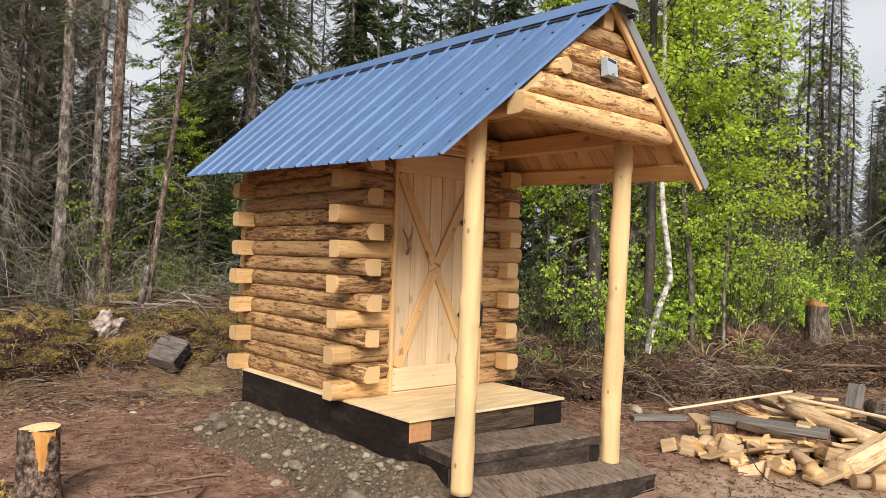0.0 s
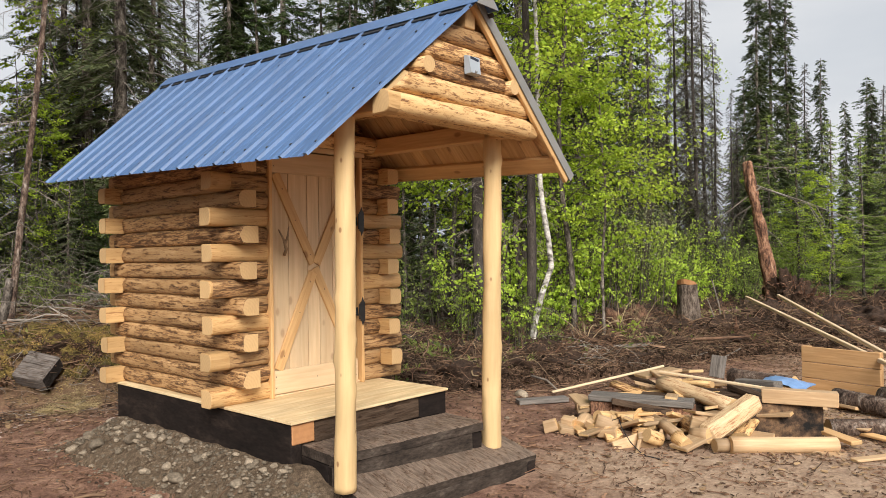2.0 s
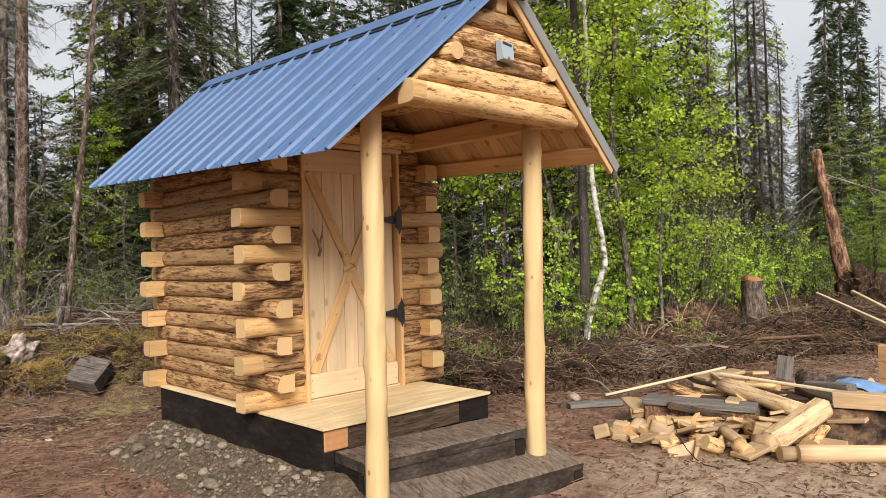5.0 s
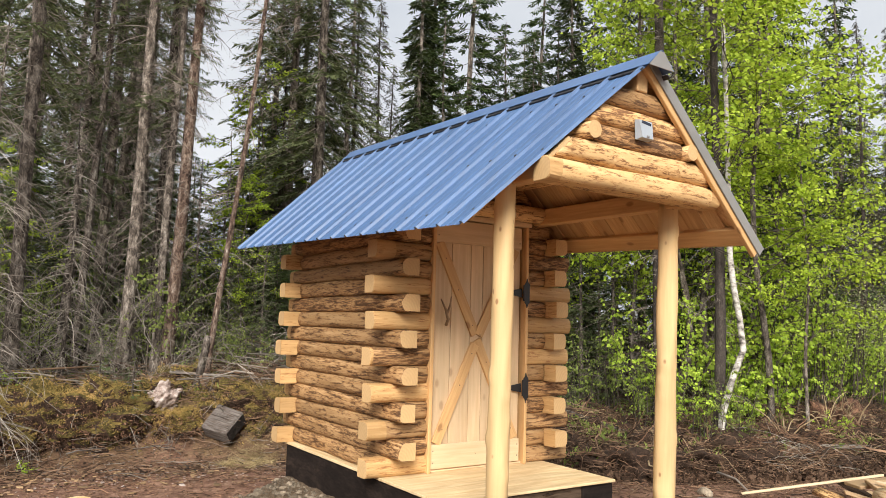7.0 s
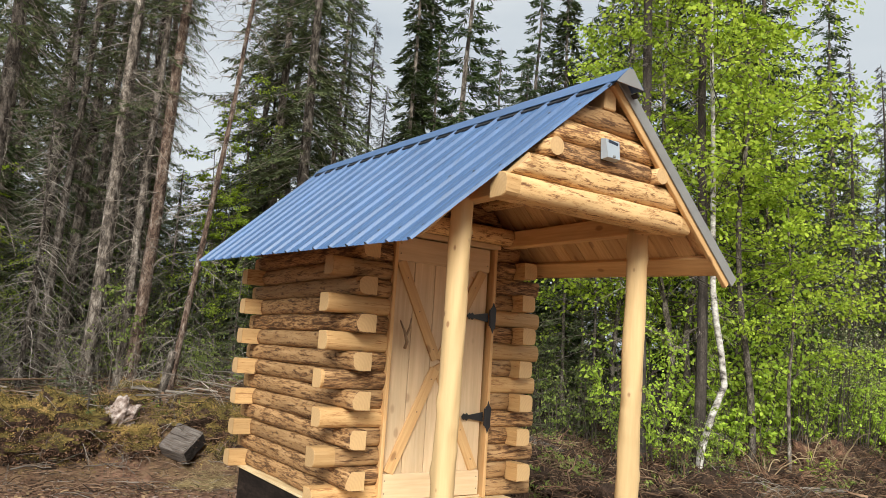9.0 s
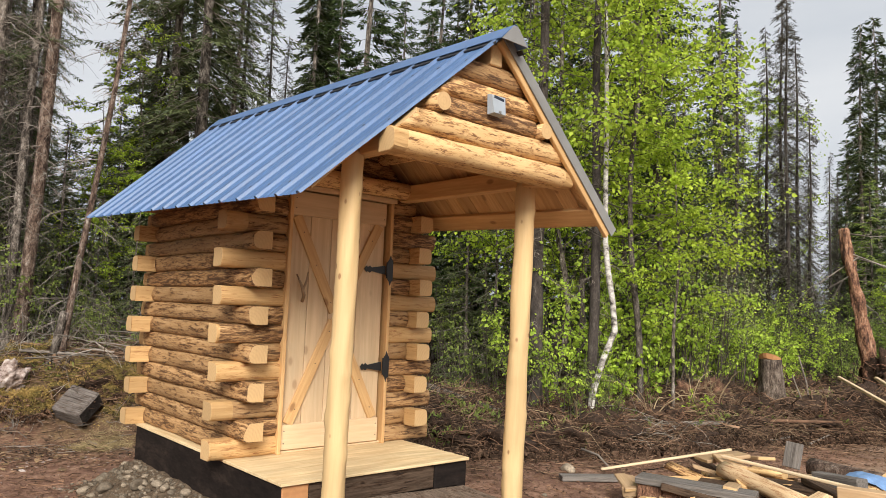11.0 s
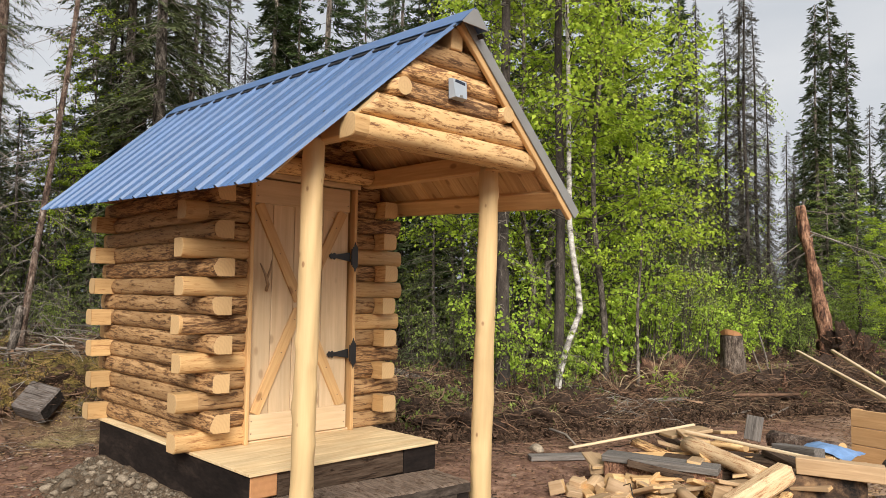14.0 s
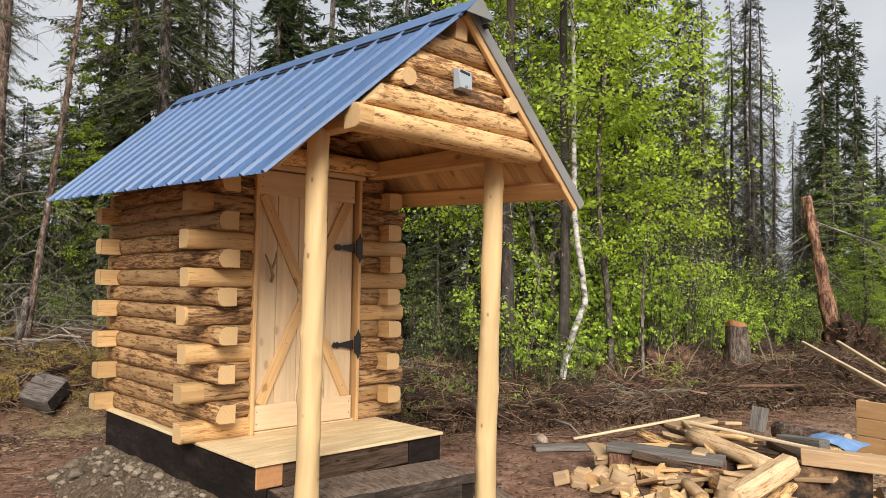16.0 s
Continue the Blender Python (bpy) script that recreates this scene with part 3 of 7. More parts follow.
def ground_material():
    """Trampled brown earth with chips and stains; moss and litter where the height rises out of the clearing."""
    m, n, l, b = nodes_of("forest_floor")
    co = n.new("ShaderNodeTexCoord").outputs["Object"]
    big = fractal(n, l, co, 0.9, 5.0, 0.6)
    mid = fractal(n, l, co, 6.0, 8.0, 0.7)
    fine = fractal(n, l, co, 38.0, 6.0, 0.7)
    earth = ramp(n, l, mid, [(0.3, (0.092, 0.049, 0.034)), (0.5, (0.232, 0.134, 0.096)), (0.72, (0.42, 0.275, 0.20))])
    earth = blend(n, l, 0.6, earth, ramp(n, l, big, [(0.35, (0.72, 0.68, 0.66)), (0.65, (1.25, 1.2, 1.12))]), "MULTIPLY")
    earth = blend(n, l, 0.65, earth, ramp(n, l, fine, [(0.35, (0.6, 0.58, 0.55)), (0.66, (1.4, 1.36, 1.3))]), "MULTIPLY")
    duff = ramp(n, l, mid, [(0.3, (0.055, 0.034, 0.022)), (0.48, (0.14, 0.085, 0.052)), (0.6, (0.19, 0.125, 0.068)), (0.75, (0.25, 0.17, 0.095))])
    duff = blend(n, l, 0.6, duff, ramp(n, l, fine, [(0.35, (0.5, 0.5, 0.5)), (0.66, (1.4, 1.4, 1.3))]), "MULTIPLY")
    at = n.new("ShaderNodeAttribute")
    at.attribute_name = "wild"
    edge = blend(n, l, 0.35, at.outputs["Fac"], mid)
    where = ramp(n, l, edge, [(0.42, (0, 0, 0)), (0.62, (1, 1, 1))])
    torn = n.new("ShaderNodeAttribute")
    torn.attribute_name = "peat"
    dry = n.new("ShaderNodeAttribute")
    dry.attribute_name = "dry"
    sand = ramp(n, l, mid, [(0.3, (0.25, 0.162, 0.108)), (0.5, (0.40, 0.28, 0.195)), (0.72, (0.54, 0.405, 0.295))])
    sand = blend(n, l, 0.6, sand, ramp(n, l, fine, [(0.35, (0.62, 0.6, 0.57)), (0.66, (1.35, 1.32, 1.28))]), "MULTIPLY")
    earth = blend(n, l, dry.outputs["Fac"], earth, sand)
    peat = blend(n, l, 0.6, ramp(n, l, mid, [(0.3, (0.019, 0.012, 0.008)), (0.52, (0.048, 0.027, 0.018)), (0.75, (0.115, 0.066, 0.042))]), ramp(n, l, fine, [(0.35, (0.5, 0.5, 0.5)), (0.66, (1.5, 1.5, 1.4))]), "MULTIPLY")
    duff = blend(n, l, torn.outputs["Fac"], duff, peat)
    l.new(blend(n, l, where, earth, duff), b.inputs["Base Color"])
    b.inputs["Roughness"].default_value = 0.95
    b.inputs["Specular IOR Level"].default_value = 0.2
    relief(n, l, b, blend(n, l, 0.5, mid, fine), 1.0, 0.045)
    return m


ground_me = mesh_of("ground", gv, gf, ground_material())
wild = ground_me.attributes.new("wild", "FLOAT", "POINT")
wild.data.foreach_set("value", [min(1.0, max(0.0, 0.5 + 0.9 * (y - float(np.interp(x, EDGE_X, EDGE_Y))) + 0.4 * noise.noise(Vector((x * 1.3, y * 1.3, 6))))) for x, y, z in gv])
torn_ground = ground_me.attributes.new("peat", "FLOAT", "POINT")
torn_ground.data.foreach_set("value", [min(1.0, max(0.0, (x - 1.2) / 1.5)) for x, y, z in gv])
dry_ground = ground_me.attributes.new("dry", "FLOAT", "POINT")
dry_ground.data.foreach_set("value", [min(1.0, max(0.0, (x - 0.2 + 0.9 * noise.noise(Vector((x * 0.8, y * 0.8, 8)))) / 0.9)) * min(1.0, max(0.0, (-0.9 - y + 0.5 * noise.noise(Vector((x * 0.9, y * 0.9, 3)))) / 0.8)) for x, y, z in gv])
ground = thing("ground", "trampled brown earth clearing with mossy banks at the forest edge", "ground", kind="structure", data=ground_me)

# ---- the log outhouse ----
cabin = thing("log_outhouse", "small peeled-log outhouse with a porch and blue metal roof", "outhouse")
H = 0.1205           # course height
Z0 = 0.513           # underside of the first course
XL, XR = -0.66, 0.82  # outer faces of the side walls
YB = 1.725           # outer face of the rear wall
TH = 0.125           # log thickness
COURSES = 15
rnd = random.Random(4)

for c in range(COURSES):
    z = Z0 + c * H
    odd = c % 2 == 0
    # front wall, outer face at y = -0.02
    for side in (0, 1):
        if side == 0:
            a, b = (-0.81 + rnd.uniform(-0.012, 0.012), -0.362) if odd else (-0.533, -0.362)
            a = max(a, -0.735) if c == COURSES - 1 else a
        else:
            a, b = (0.505, 0.95 + rnd.uniform(-0.015, 0.02)) if odd else (0.505, 0.694)
            b = min(b, 0.735) if c == COURSES - 1 else b
        pale = odd and (c in (0, 4, 8, 10) if side == 0 else c in (6, 8, 12 - 2))
        p0 = (b - a) if (odd and side == 0 and pale) else (0.145 if odd and side == 0 else 0.0)
        p1 = (b - a) if (odd and side == 1 and pale) else 0.0
        p0 = 0.02 if c == 6 and side == 0 else p0
        me = d_log("wall_log", b - a, H + 0.001, TH, 10 + c * 7 + side, p0, p1, squared=False)
        part("wall_log", me, cabin, axes((a, -0.02, z), (1, 0, 0)))
    # left and right walls
    f0, f1 = (-0.135 + rnd.uniform(-0.02, 0.012), YB + 0.13) if not odd else (0.106, YB - TH)
    me = d_log("wall_log", f1 - f0, H + 0.001, TH, 200 + c * 5, 0.0 if odd else 0.10, 0.0)
    part("wall_log", me, cabin, axes((XL, f1, z), (0, -1, 0)))
    me = d_log("wall_log", f1 - f0, H + 0.001, TH, 300 + c * 5, 0.0 if odd else 0.13, 0.0)
    part("wall_log", me, cabin, axes((XR if c < COURSES - 1 else 0.745, f0, z), (0, 1, 0)))
    # rear wall
    a, b = (-0.80 + rnd.uniform(-0.012, 0.012), 0.95) if odd else (-0.535, 0.695)
    a, b = (max(a, -0.78), min(b, 0.78)) if c == COURSES - 1 else (a, b)
    me = d_log("wall_log", b - a, H + 0.001, TH, 400 + c * 3, 0.0, 0.15 if odd else 0.0)
    part("wall_log", me, cabin, axes((b, YB, z), (-1, 0, 0)))

ZT = Z0 + COURSES * H
# gable logs over the front and rear walls, cut to the roof's slope
for k in range(5):
    for y0, direction in ((-0.02, 1), (YB, -1)):
        zk = ZT + 0.02 + k * H
        hx = (3.02 if direction > 0 else 3.07) - zk
        me = d_log("gable_log", 2 * hx, H + 0.001, TH, 500 + 7 * k + direction, cut=hx)
        part("gable_log", me, cabin, axes((-hx * direction, y0, zk), (direction, 0, 0)))
# round header log over the door
part("header_log", round_log("header_log", 1.26, 0.062, 0.06, [M_BEAMLOG, M_END], 3), cabin, axes((-0.62, -0.075, ZT + 0.055), (1, 0, 0)))
part("door_head", box_mesh("door_head", 0.90, 0.10, 0.035, M_DOOR), cabin, axes((-0.38, -0.005, 2.295), (1, 0, 0)))
for x in (-0.352, 0.492):
    part("door_jamb", box_mesh("door_jamb", 1.765, 0.026, 0.12, M_BRACE), cabin, axes((x, 0.02, 0.515), (0, 0, 1), (0, 1, 0)))
part("threshold", box_mesh("threshold", 0.83, 0.10, 0.016, M_DOOR), cabin, axes((-0.338, 0.045, 0.523), (1, 0, 0)))

part("floor_sheet", box_mesh("floor_sheet", 1.63, 1.42, 0.016, M_PLY, 0.002), cabin, axes((0.003, 0.012, 0.5045), (0, 1, 0)))
# base of stained timbers
for x in (-0.66, 0.66):
    part("base_beam", box_mesh("base_beam", 2.33, 0.08, 0.50, M_BLACK, 0.006), cabin, axes((x, -0.71, 0.245), (0, 1, 0)))
part("base_beam", box_mesh("base_beam", 1.24, 0.08, 0.50, M_BLACK, 0.006), cabin, axes((-0.62, 1.575, 0.245), (1, 0, 0)))
for a, b, z0, z1, m, y in ((-0.695, -0.525, 0.368, 0.492, M_RAWEND, -0.716), (-0.519, 0.415, 0.345, 0.494, M_WEATHER, -0.708),
                           (0.419, 0.70, 0.335, 0.496, M_BLACK, -0.712), (-0.69, 0.69, 0.02, 0.34, M_BLACK, -0.69)):
    part("base_board", box_mesh("base_board", b - a, 0.06, z1 - z0, m, 0.006), cabin, axes((a, y + 0.03, (z0 + z1) / 2), (1, 0, 0)))
part("deck", box_mesh("deck", 1.415, 0.745, 0.018, M_PLY, 0.003), cabin, axes((-0.713, -0.3625, 0.506), (1, 0, 0)), "pale plywood sheet deck")


# porch posts, plates and the front gable
def leaning(foot, head, r0, r1, seed):
    d = Vector(head) - Vector(foot)
    part("post", round_log("post", d.length, r0, r1, [M_POST, M_END], seed, 24, 0.13, knobs=9), cabin, axes(foot, d, (0, 1, 0)))


leaning((-0.665, -1.163, 0.185), (-0.649, -1.182, 2.31), 0.061, 0.055, 11)
leaning((0.645, -1.178, 0.150), (0.638, -1.237, 2.32), 0.066, 0.061, 12)
for s in (-1, 1):
    part("wall_plate", box_mesh("wall_plate", 1.50, 0.09, 0.12, M_BRACE, 0.006, M_END), cabin,
         axes((0.625 if s > 0 else -0.60, -1.48, 2.345), (0, 1, 0.012)))
YG = -1.575
for k, (a, b, z0, z1) in enumerate(((-0.675, 0.705, 2.262, 2.388), (-0.63, 0.63, 2.384, 2.512), (-0.352, 0.352, 2.508, 2.618),
                                    (-0.40, 0.40, 2.614, 2.738), (-0.28, 0.28, 2.734, 2.852))):
    me = d_log("gable_beam", b - a, z1 - z0, 0.13, 600 + k, 0.085 if k == 0 else 0, 0.085 if k == 0 else 0,
               mats=[M_BEAMLOG if k < 2 else M_BARKLOG if k % 2 == 0 else M_BEAMLOG, M_PALE, M_END], cut=3.03 - z0 if k else None, bulge=0.5)
    part("gable_beam", me, cabin, axes((a, YG, z0), (1, 0, 0)))
part("ridge_beam", box_mesh("ridge_beam", 3.45, 0.088, 0.12, M_BRACE, 0.006, M_END), cabin, axes((-0.01, YG - 0.012, 2.90), (0, 1, 0.025)))

# roof: its own frame, rising a little towards the back
ROOF_L = 3.735
roof_at = Matrix.Translation((0, -1.692, 3.02)) @ Matrix.Rotation(radians(2.2), 4, "X")
S = 1.03 * math.sqrt(2)
PITCH = {-1: radians(43.9), 1: radians(42.6)}
SINK = {-1: 0.0, 1: 0.0}


def slope_axes(s):
    """Unit vectors down a slope and out of it."""
    c, n = math.cos(PITCH[s]), math.sin(PITCH[s])
    return Vector((s * c, 0, -n)), Vector((s * n, 0, c))


rv, rf = [], []
for s in (-1, 1):
    base = len(rv)
    down, out = slope_axes(s)
    for y in (0.10 if s > 0 else 0.32, ROOF_L - 0.06):
        for dist, drop in ((0.0, 0.004), (S - 0.06, 0.004), (S - 0.06, 0.016), (0.0, 0.016)):
            rv.append(Vector((0, y, -SINK[s])) + dist * down - drop * out)
    q = [(0, 1, 2, 3), (7, 6, 5, 4), (0, 4, 5, 1), (1, 5, 6, 2), (2, 6, 7, 3), (3, 7, 4, 0)]
    rf += [tuple(base + i for i in (f if s > 0 else f[::-1])) for f in q]
roof = part("roof", mesh_of("roof", rv, rf, M_SOFFIT, None, False), cabin, roof_at, "steep gable roof of blue ribbed sheet metal")


def slope(s, along, down, lift=0.0):
    """A pose on the roof: local x down the slope, z out of it; s is -1 on the left slope and 1 on the right one."""
    x, z = slope_axes(s)
    return axes(Vector((0, along, -SINK[s])) + down * x + lift * z, x, z)


def sheet_mesh(width, length, thick=0.0012, slant0=0.0, slant1=0.0):
    """Ribbed metal sheet: x down the slope, y across it; laid out of square by slant0 at its y = 0 edge and slant1 at the other."""
    pts = []
    pitch = width / 4
    for k in range(4):
        y = k * pitch
        for dy, z in ((-0.017, 0), (-0.008, 0.016), (0.008, 0.016), (0.017, 0), (0.066, 0), (0.072, 0.0028), (0.082, 0.0028), (0.088, 0), (0.137, 0), (0.143, 0.0028), (0.153, 0.0028), (0.159, 0)):
            pts.append((y + dy, z))
    pts.append((width - 0.022, 0))
    pts += [(width - 0.010, 0.0175), (width + 0.010, 0.0175), (width + 0.018, 0.003)]
    v, f = [], []
    rows = 10
    for r in range(rows + 1):
        for y, z in pts:
            v.append((length * r / rows, y + (slant0 + (slant1 - slant0) * y / width) * r / rows, z + 0.0015 * noise.noise(Vector((r * 0.4, y * 2, 4)))))
    n = len(pts)
    for r in range(rows):
        for k in range(n - 1):
            f.append((r * n + k, (r + 1) * n + k, (r + 1) * n + k + 1, r * n + k + 1))
    m = len(v)
    v += [(x, y, z - thick) for x, y, z in v]
    f += [tuple(m + i for i in q[::-1]) for q in f]
    for k in range(n - 1):
        f.append((rows * n + k, m + rows * n + k, m + rows * n + k + 1, rows * n + k + 1))
    return mesh_of("roof_panel", v, f, M_BLUE, None, False)


SLANT = 0.27
LEFT_W = 0.925
panels = {(1, k): None for k in range(4)}
right_panel = sheet_mesh(0.90, S - 0.075)
for k in range(4):
    # on the left slope local y runs towards the front
    panels[1, k] = right_panel
    panels[-1, k] = sheet_mesh(LEFT_W, S, 0.0012, -SLANT * (1 - (k + 1) / 4), -SLANT * (1 - k / 4))
screw = box_mesh("screw", 0.009, 0.014, 0.014, M_IRON, 0.002)
for s in (-1, 1):
    for k in range(4):
        along = 0.095 + k * 0.905 if s > 0 else 0.015 + (k + 1) * LEFT_W
        part("roof_panel", panels[s, k], roof, slope(s, along, 0.02, 0.002))
    for row in (0.30, 0.86, 1.36):
        for j in range(16):
            along = 0.015 + LEFT_W / 4 * j + 0.045
            along += SLANT * (1 - along / ROOF_L) * row / S if s < 0 else 0.02
            p = slope(s, along, row, 0.003)
            part("screw", screw, roof, axes(p.translation, Vector((s, 0, 1)), (0, 1, 0)))
    # edge boards under the eaves and soffit boards across the porch
    if s > 0:
        part("eave_board", box_mesh("eave_board", ROOF_L - 0.16, 0.128, 0.032, M_BRACE, 0.004, M_END), roof, axes(slope(s, 0.10, 1.290, -0.041).translation, (0, 1, 0), slope_axes(s)[1]))
    for k in range(12):
        if s < 0 and k == 0:
            continue
        part("soffit_board", box_mesh("soffit_board", S - 0.12, 0.128, 0.014, M_SOFFIT, 0.003, None, k), roof, slope(s, 0.25 + k * 0.131, 0.05, -0.0235))
    if s > 0:
        part("rake_board", box_mesh("rake_board", S - 0.02, 0.03, 0.042, M_BRACE), roof, slope(s, 0.088, 0.02, -0.040))
    part("purlin", round_log("purlin", 3.40, 0.047, 0.044, [M_BEAMLOG, M_END], 31 + s, lump=0.03), cabin, axes((s * 0.398, YG - 0.030, 2.556), (0, 1, 0.03)))
# ridge cap: a folded strip over the rib tops
cap = []
for y in (-0.02, ROOF_L + 0.01):
    for x, z in ((-0.105, -0.073), (-0.099, -0.065), (-0.012, 0.020), (0.0, 0.026), (0.012, 0.020), (0.099, -0.065), (0.105, -0.073)):
        cap.append((x, y, z))
    for x, z in ((-0.103, -0.075), (-0.097, -0.068), (-0.012, 0.017), (0.0, 0.023), (0.012, 0.017), (0.097, -0.068), (0.103, -0.075)):
        cap.append((x, y, z))
cf = []
for k in range(6):
    cf += [(k, k + 1, 15 + k, 14 + k), (7 + k, 21 + k, 22 + k, 8 + k), (k, 7 + k, 8 + k, k + 1), (14 + k, 15 + k, 22 + k, 21 + k)]
# black strips standing in for the shade in the gaps under the cap
for s in (-1, 1):
    part("closure_strip", box_mesh("closure_strip", ROOF_L - 0.06, 0.03, 0.012, M_IRON, 0.003), roof, axes(slope(s, 0.02, 0.142, 0.0075).translation, (0, 1, 0), slope_axes(s)[1]))
part("ridge_cap", mesh_of("ridge_cap", cap, cf, M_BLUE, None, False), roof)
tri = [(-0.10, -0.022, -0.076), (0.10, -0.022, -0.076), (0.016, -0.022, 0.016), (-0.016, -0.022, 0.016)]
tri += [(x, y + 0.006, z) for x, y, z in tri]
part("ridge_end", mesh_of("ridge_end", tri, [(0, 1, 2, 3), (7, 6, 5, 4), (0, 4, 5, 1), (1, 5, 6, 2), (2, 6, 7, 3), (3, 7, 4, 0)], M_GREYMETAL, None, False), roof)
# folded grey trim on the front edge of the right slope
part("rake_trim", box_mesh("rake_trim", S + 0.018, 0.012, 0.066, M_GREYMETAL, 0.003), roof, slope(1, 0.066, 0.0, 0.004))
part("rake_trim", box_mesh("rake_trim", S + 0.018, 0.06, 0.004, M_GREYMETAL, 0.001), roof, slope(1, 0.100, 0.0, 0.035))

# door
door = part("door", box_mesh("door", 0.785, 0.012, 1.735, M_DOOR, 0.002), cabin, axes((-0.332, 0.030, 1.402), (1, 0, 0)), "closed pine plank door with crossed braces")
door_inv = axes((-0.332, 0.030, 1.402), (1, 0, 0)).inverted()


def on_door(name, me, m, label=""):
    return part(name, me, door, door_inv @ m, label)


for a, b in ((-0.334, -0.178), (-0.174, -0.010), (-0.006, 0.100), (0.104, 0.226), (0.230, 0.452)):
    on_door("door_plank", box_mesh("door_plank", 1.73, b - a, 0.02, M_DOOR, 0.003), axes(((a + b) / 2, 0.014, 0.536), (0, 0, 1), (0, -1, 0)))
on_door("door_rail", box_mesh("door_rail", 0.786, 0.02, 0.165, M_DOOR, 0.003), axes((-0.334, -0.006, 0.619), (1, 0, 0)))
on_door("door_rail", box_mesh("door_rail", 0.786, 0.02, 0.165, M_DOOR, 0.003), axes((-0.334, -0.006, 2.186), (1, 0, 0)))
for (x0, z0), (x1, z1), dy in (((-0.295, 2.10), (0.035, 1.455), 0), ((0.045, 1.42), (0.405, 0.705), 0), ((-0.285, 0.705), (0.03, 1.39), -0.002), ((0.06, 1.45), (0.395, 2.10), -0.002)):
    d = Vector((x1 - x0, 0, z1 - z0))
    on_door("door_brace", box_mesh("door_brace", d.length, 0.075, 0.018, M_BRACE, 0.003), axes((x0, -0.005 + dy, z0), d, (0, -1, 0)))
# crescent cut into the upper planks
mv, mf = [], []
for k in range(15):
    a = math.radians(-75 + 150 * k / 14)
    for r, off in ((0.062, 0.0), (0.050 + 0.012 * abs(2 * k / 14 - 1) ** 2, -0.006)):
        for y in (0.0015, 0.0045):
            mv.append((0.31 + off + r * math.cos(a) - 0.02, y, 2.0 + r * math.sin(a)))
for k in range(14):
    i, j = 4 * k, 4 * k + 4
    mf += [(i, i + 2, j + 2, j), (i, j, j + 1, i + 1), (i + 2, i + 3, j + 3, j + 2)]
on_door("crescent", mesh_of("crescent", mv, mf, M_BRACE, None, False), Matrix())


def hinge(z):
    """Black strap hinge: a long leaf on the door, a plate on the jamb, a knuckle and pointed tips."""
    v, f = [], []

    def slab(outline, y0, y1):
        base = len(v)
        k = len(outline)
        for y in (y0, y1):
            v.extend((x, y, zz) for x, zz in outline)
        f.append(tuple(base + i for i in range(k)))
        f.append(tuple(base + k + i for i in range(k - 1, -1, -1)))
        f.extend((base + i, base + (i + 1) % k, base + k + (i + 1) % k, base + k + i) for i in range(k))

    slab([(0.455, 0.034), (0.46, -0.034), (0.33, -0.013), (0.315, -0.026), (0.298, -0.014), (0.288, -0.024), (0.268, 0), (0.288, 0.024), (0.298, 0.014), (0.315, 0.026), (0.33, 0.013)], -0.024, -0.019)
    slab([(0.464, 0.070), (0.476, 0.080), (0.487, 0.112), (0.498, 0.080), (0.510, 0.070), (0.510, -0.070), (0.498, -0.080), (0.487, -0.112), (0.476, -0.080), (0.464, -0.070)], -0.046, -0.040)
    tv, tf = tube([(0.464, -0.036, -0.06), (0.464, -0.036, 0.06)], [0.008, 0.008], 8)
    base = len(v)
    v.extend(tuple(p) for p in tv)
    f.extend(tuple(base + i for i in q) for q in tf)
    on_door("hinge", mesh_of("hinge", v, f, M_IRON, None, False), Matrix.Translation((0, 0, z)), "black iron strap hinge")


hinge(1.775)
hinge(1.07)
av, af = [], []
for pts, rr in ((((-0.225, -0.012, 1.52), (-0.235, -0.05, 1.56), (-0.262, -0.055, 1.63), (-0.292, -0.04, 1.70)), (0.012, 0.012, 0.009, 0.004)),
                (((-0.245, -0.052, 1.60), (-0.226, -0.058, 1.655), (-0.212, -0.05, 1.72)), (0.009, 0.008, 0.004))):
    a, b = tube(pts, rr, 8)
    af += [tuple(len(av) + i for i in q) for q in b]
    av += a
on_door("door_handle", mesh_of("door_handle", av, af, M_BONE), Matrix(), "forked antler pull handle")
nail = box_mesh("nail", 0.003, 0.007, 0.007, M_IRON, 0.001)
for x, z in ((-0.31, 0.58), (-0.31, 0.66), (0.43, 0.58), (0.43, 0.66), (0.05, 0.62), (-0.31, 2.15), (-0.31, 2.22), (0.43, 2.15), (-0.24, 1.99), (-0.13, 1.77), (0.0, 1.52),
             (0.13, 1.26), (0.27, 0.98), (0.37, 0.78), (-0.24, 0.80), (-0.1, 1.1), (0.0, 1.32), (0.2, 1.72), (0.33, 1.98)):
    on_door("nail", nail, axes((x, -0.0165, z), (0, -1, 0), (1, 0, 0)))

# solar lamp on the gable
lamp = thing("solar_lamp", "small white plastic solar lamp screwed to the gable logs", "lamp")
lv = [(-0.052, 0, -0.06), (0.052, 0, -0.06), (0.056, 0, 0.052), (-0.056, 0, 0.052), (-0.044, -0.045, -0.055), (0.044, -0.045, -0.055), (0.052, -0.030, 0.046), (-0.052, -0.030, 0.046)]
part("housing", mesh_of("housing", lv, [(0, 1, 2, 3), (7, 6, 5, 4), (0, 4, 5, 1), (1, 5, 6, 2), (2, 6, 7, 3), (3, 7, 4, 0)], M_LAMPGREY, None, False), lamp)
part("solar_panel", box_mesh("solar_panel", 0.076, 0.004, 0.016, M_SOLAR, 0.001), lamp, axes((-0.036, -0.0330, 0.037), (1, 0, -0.12)))
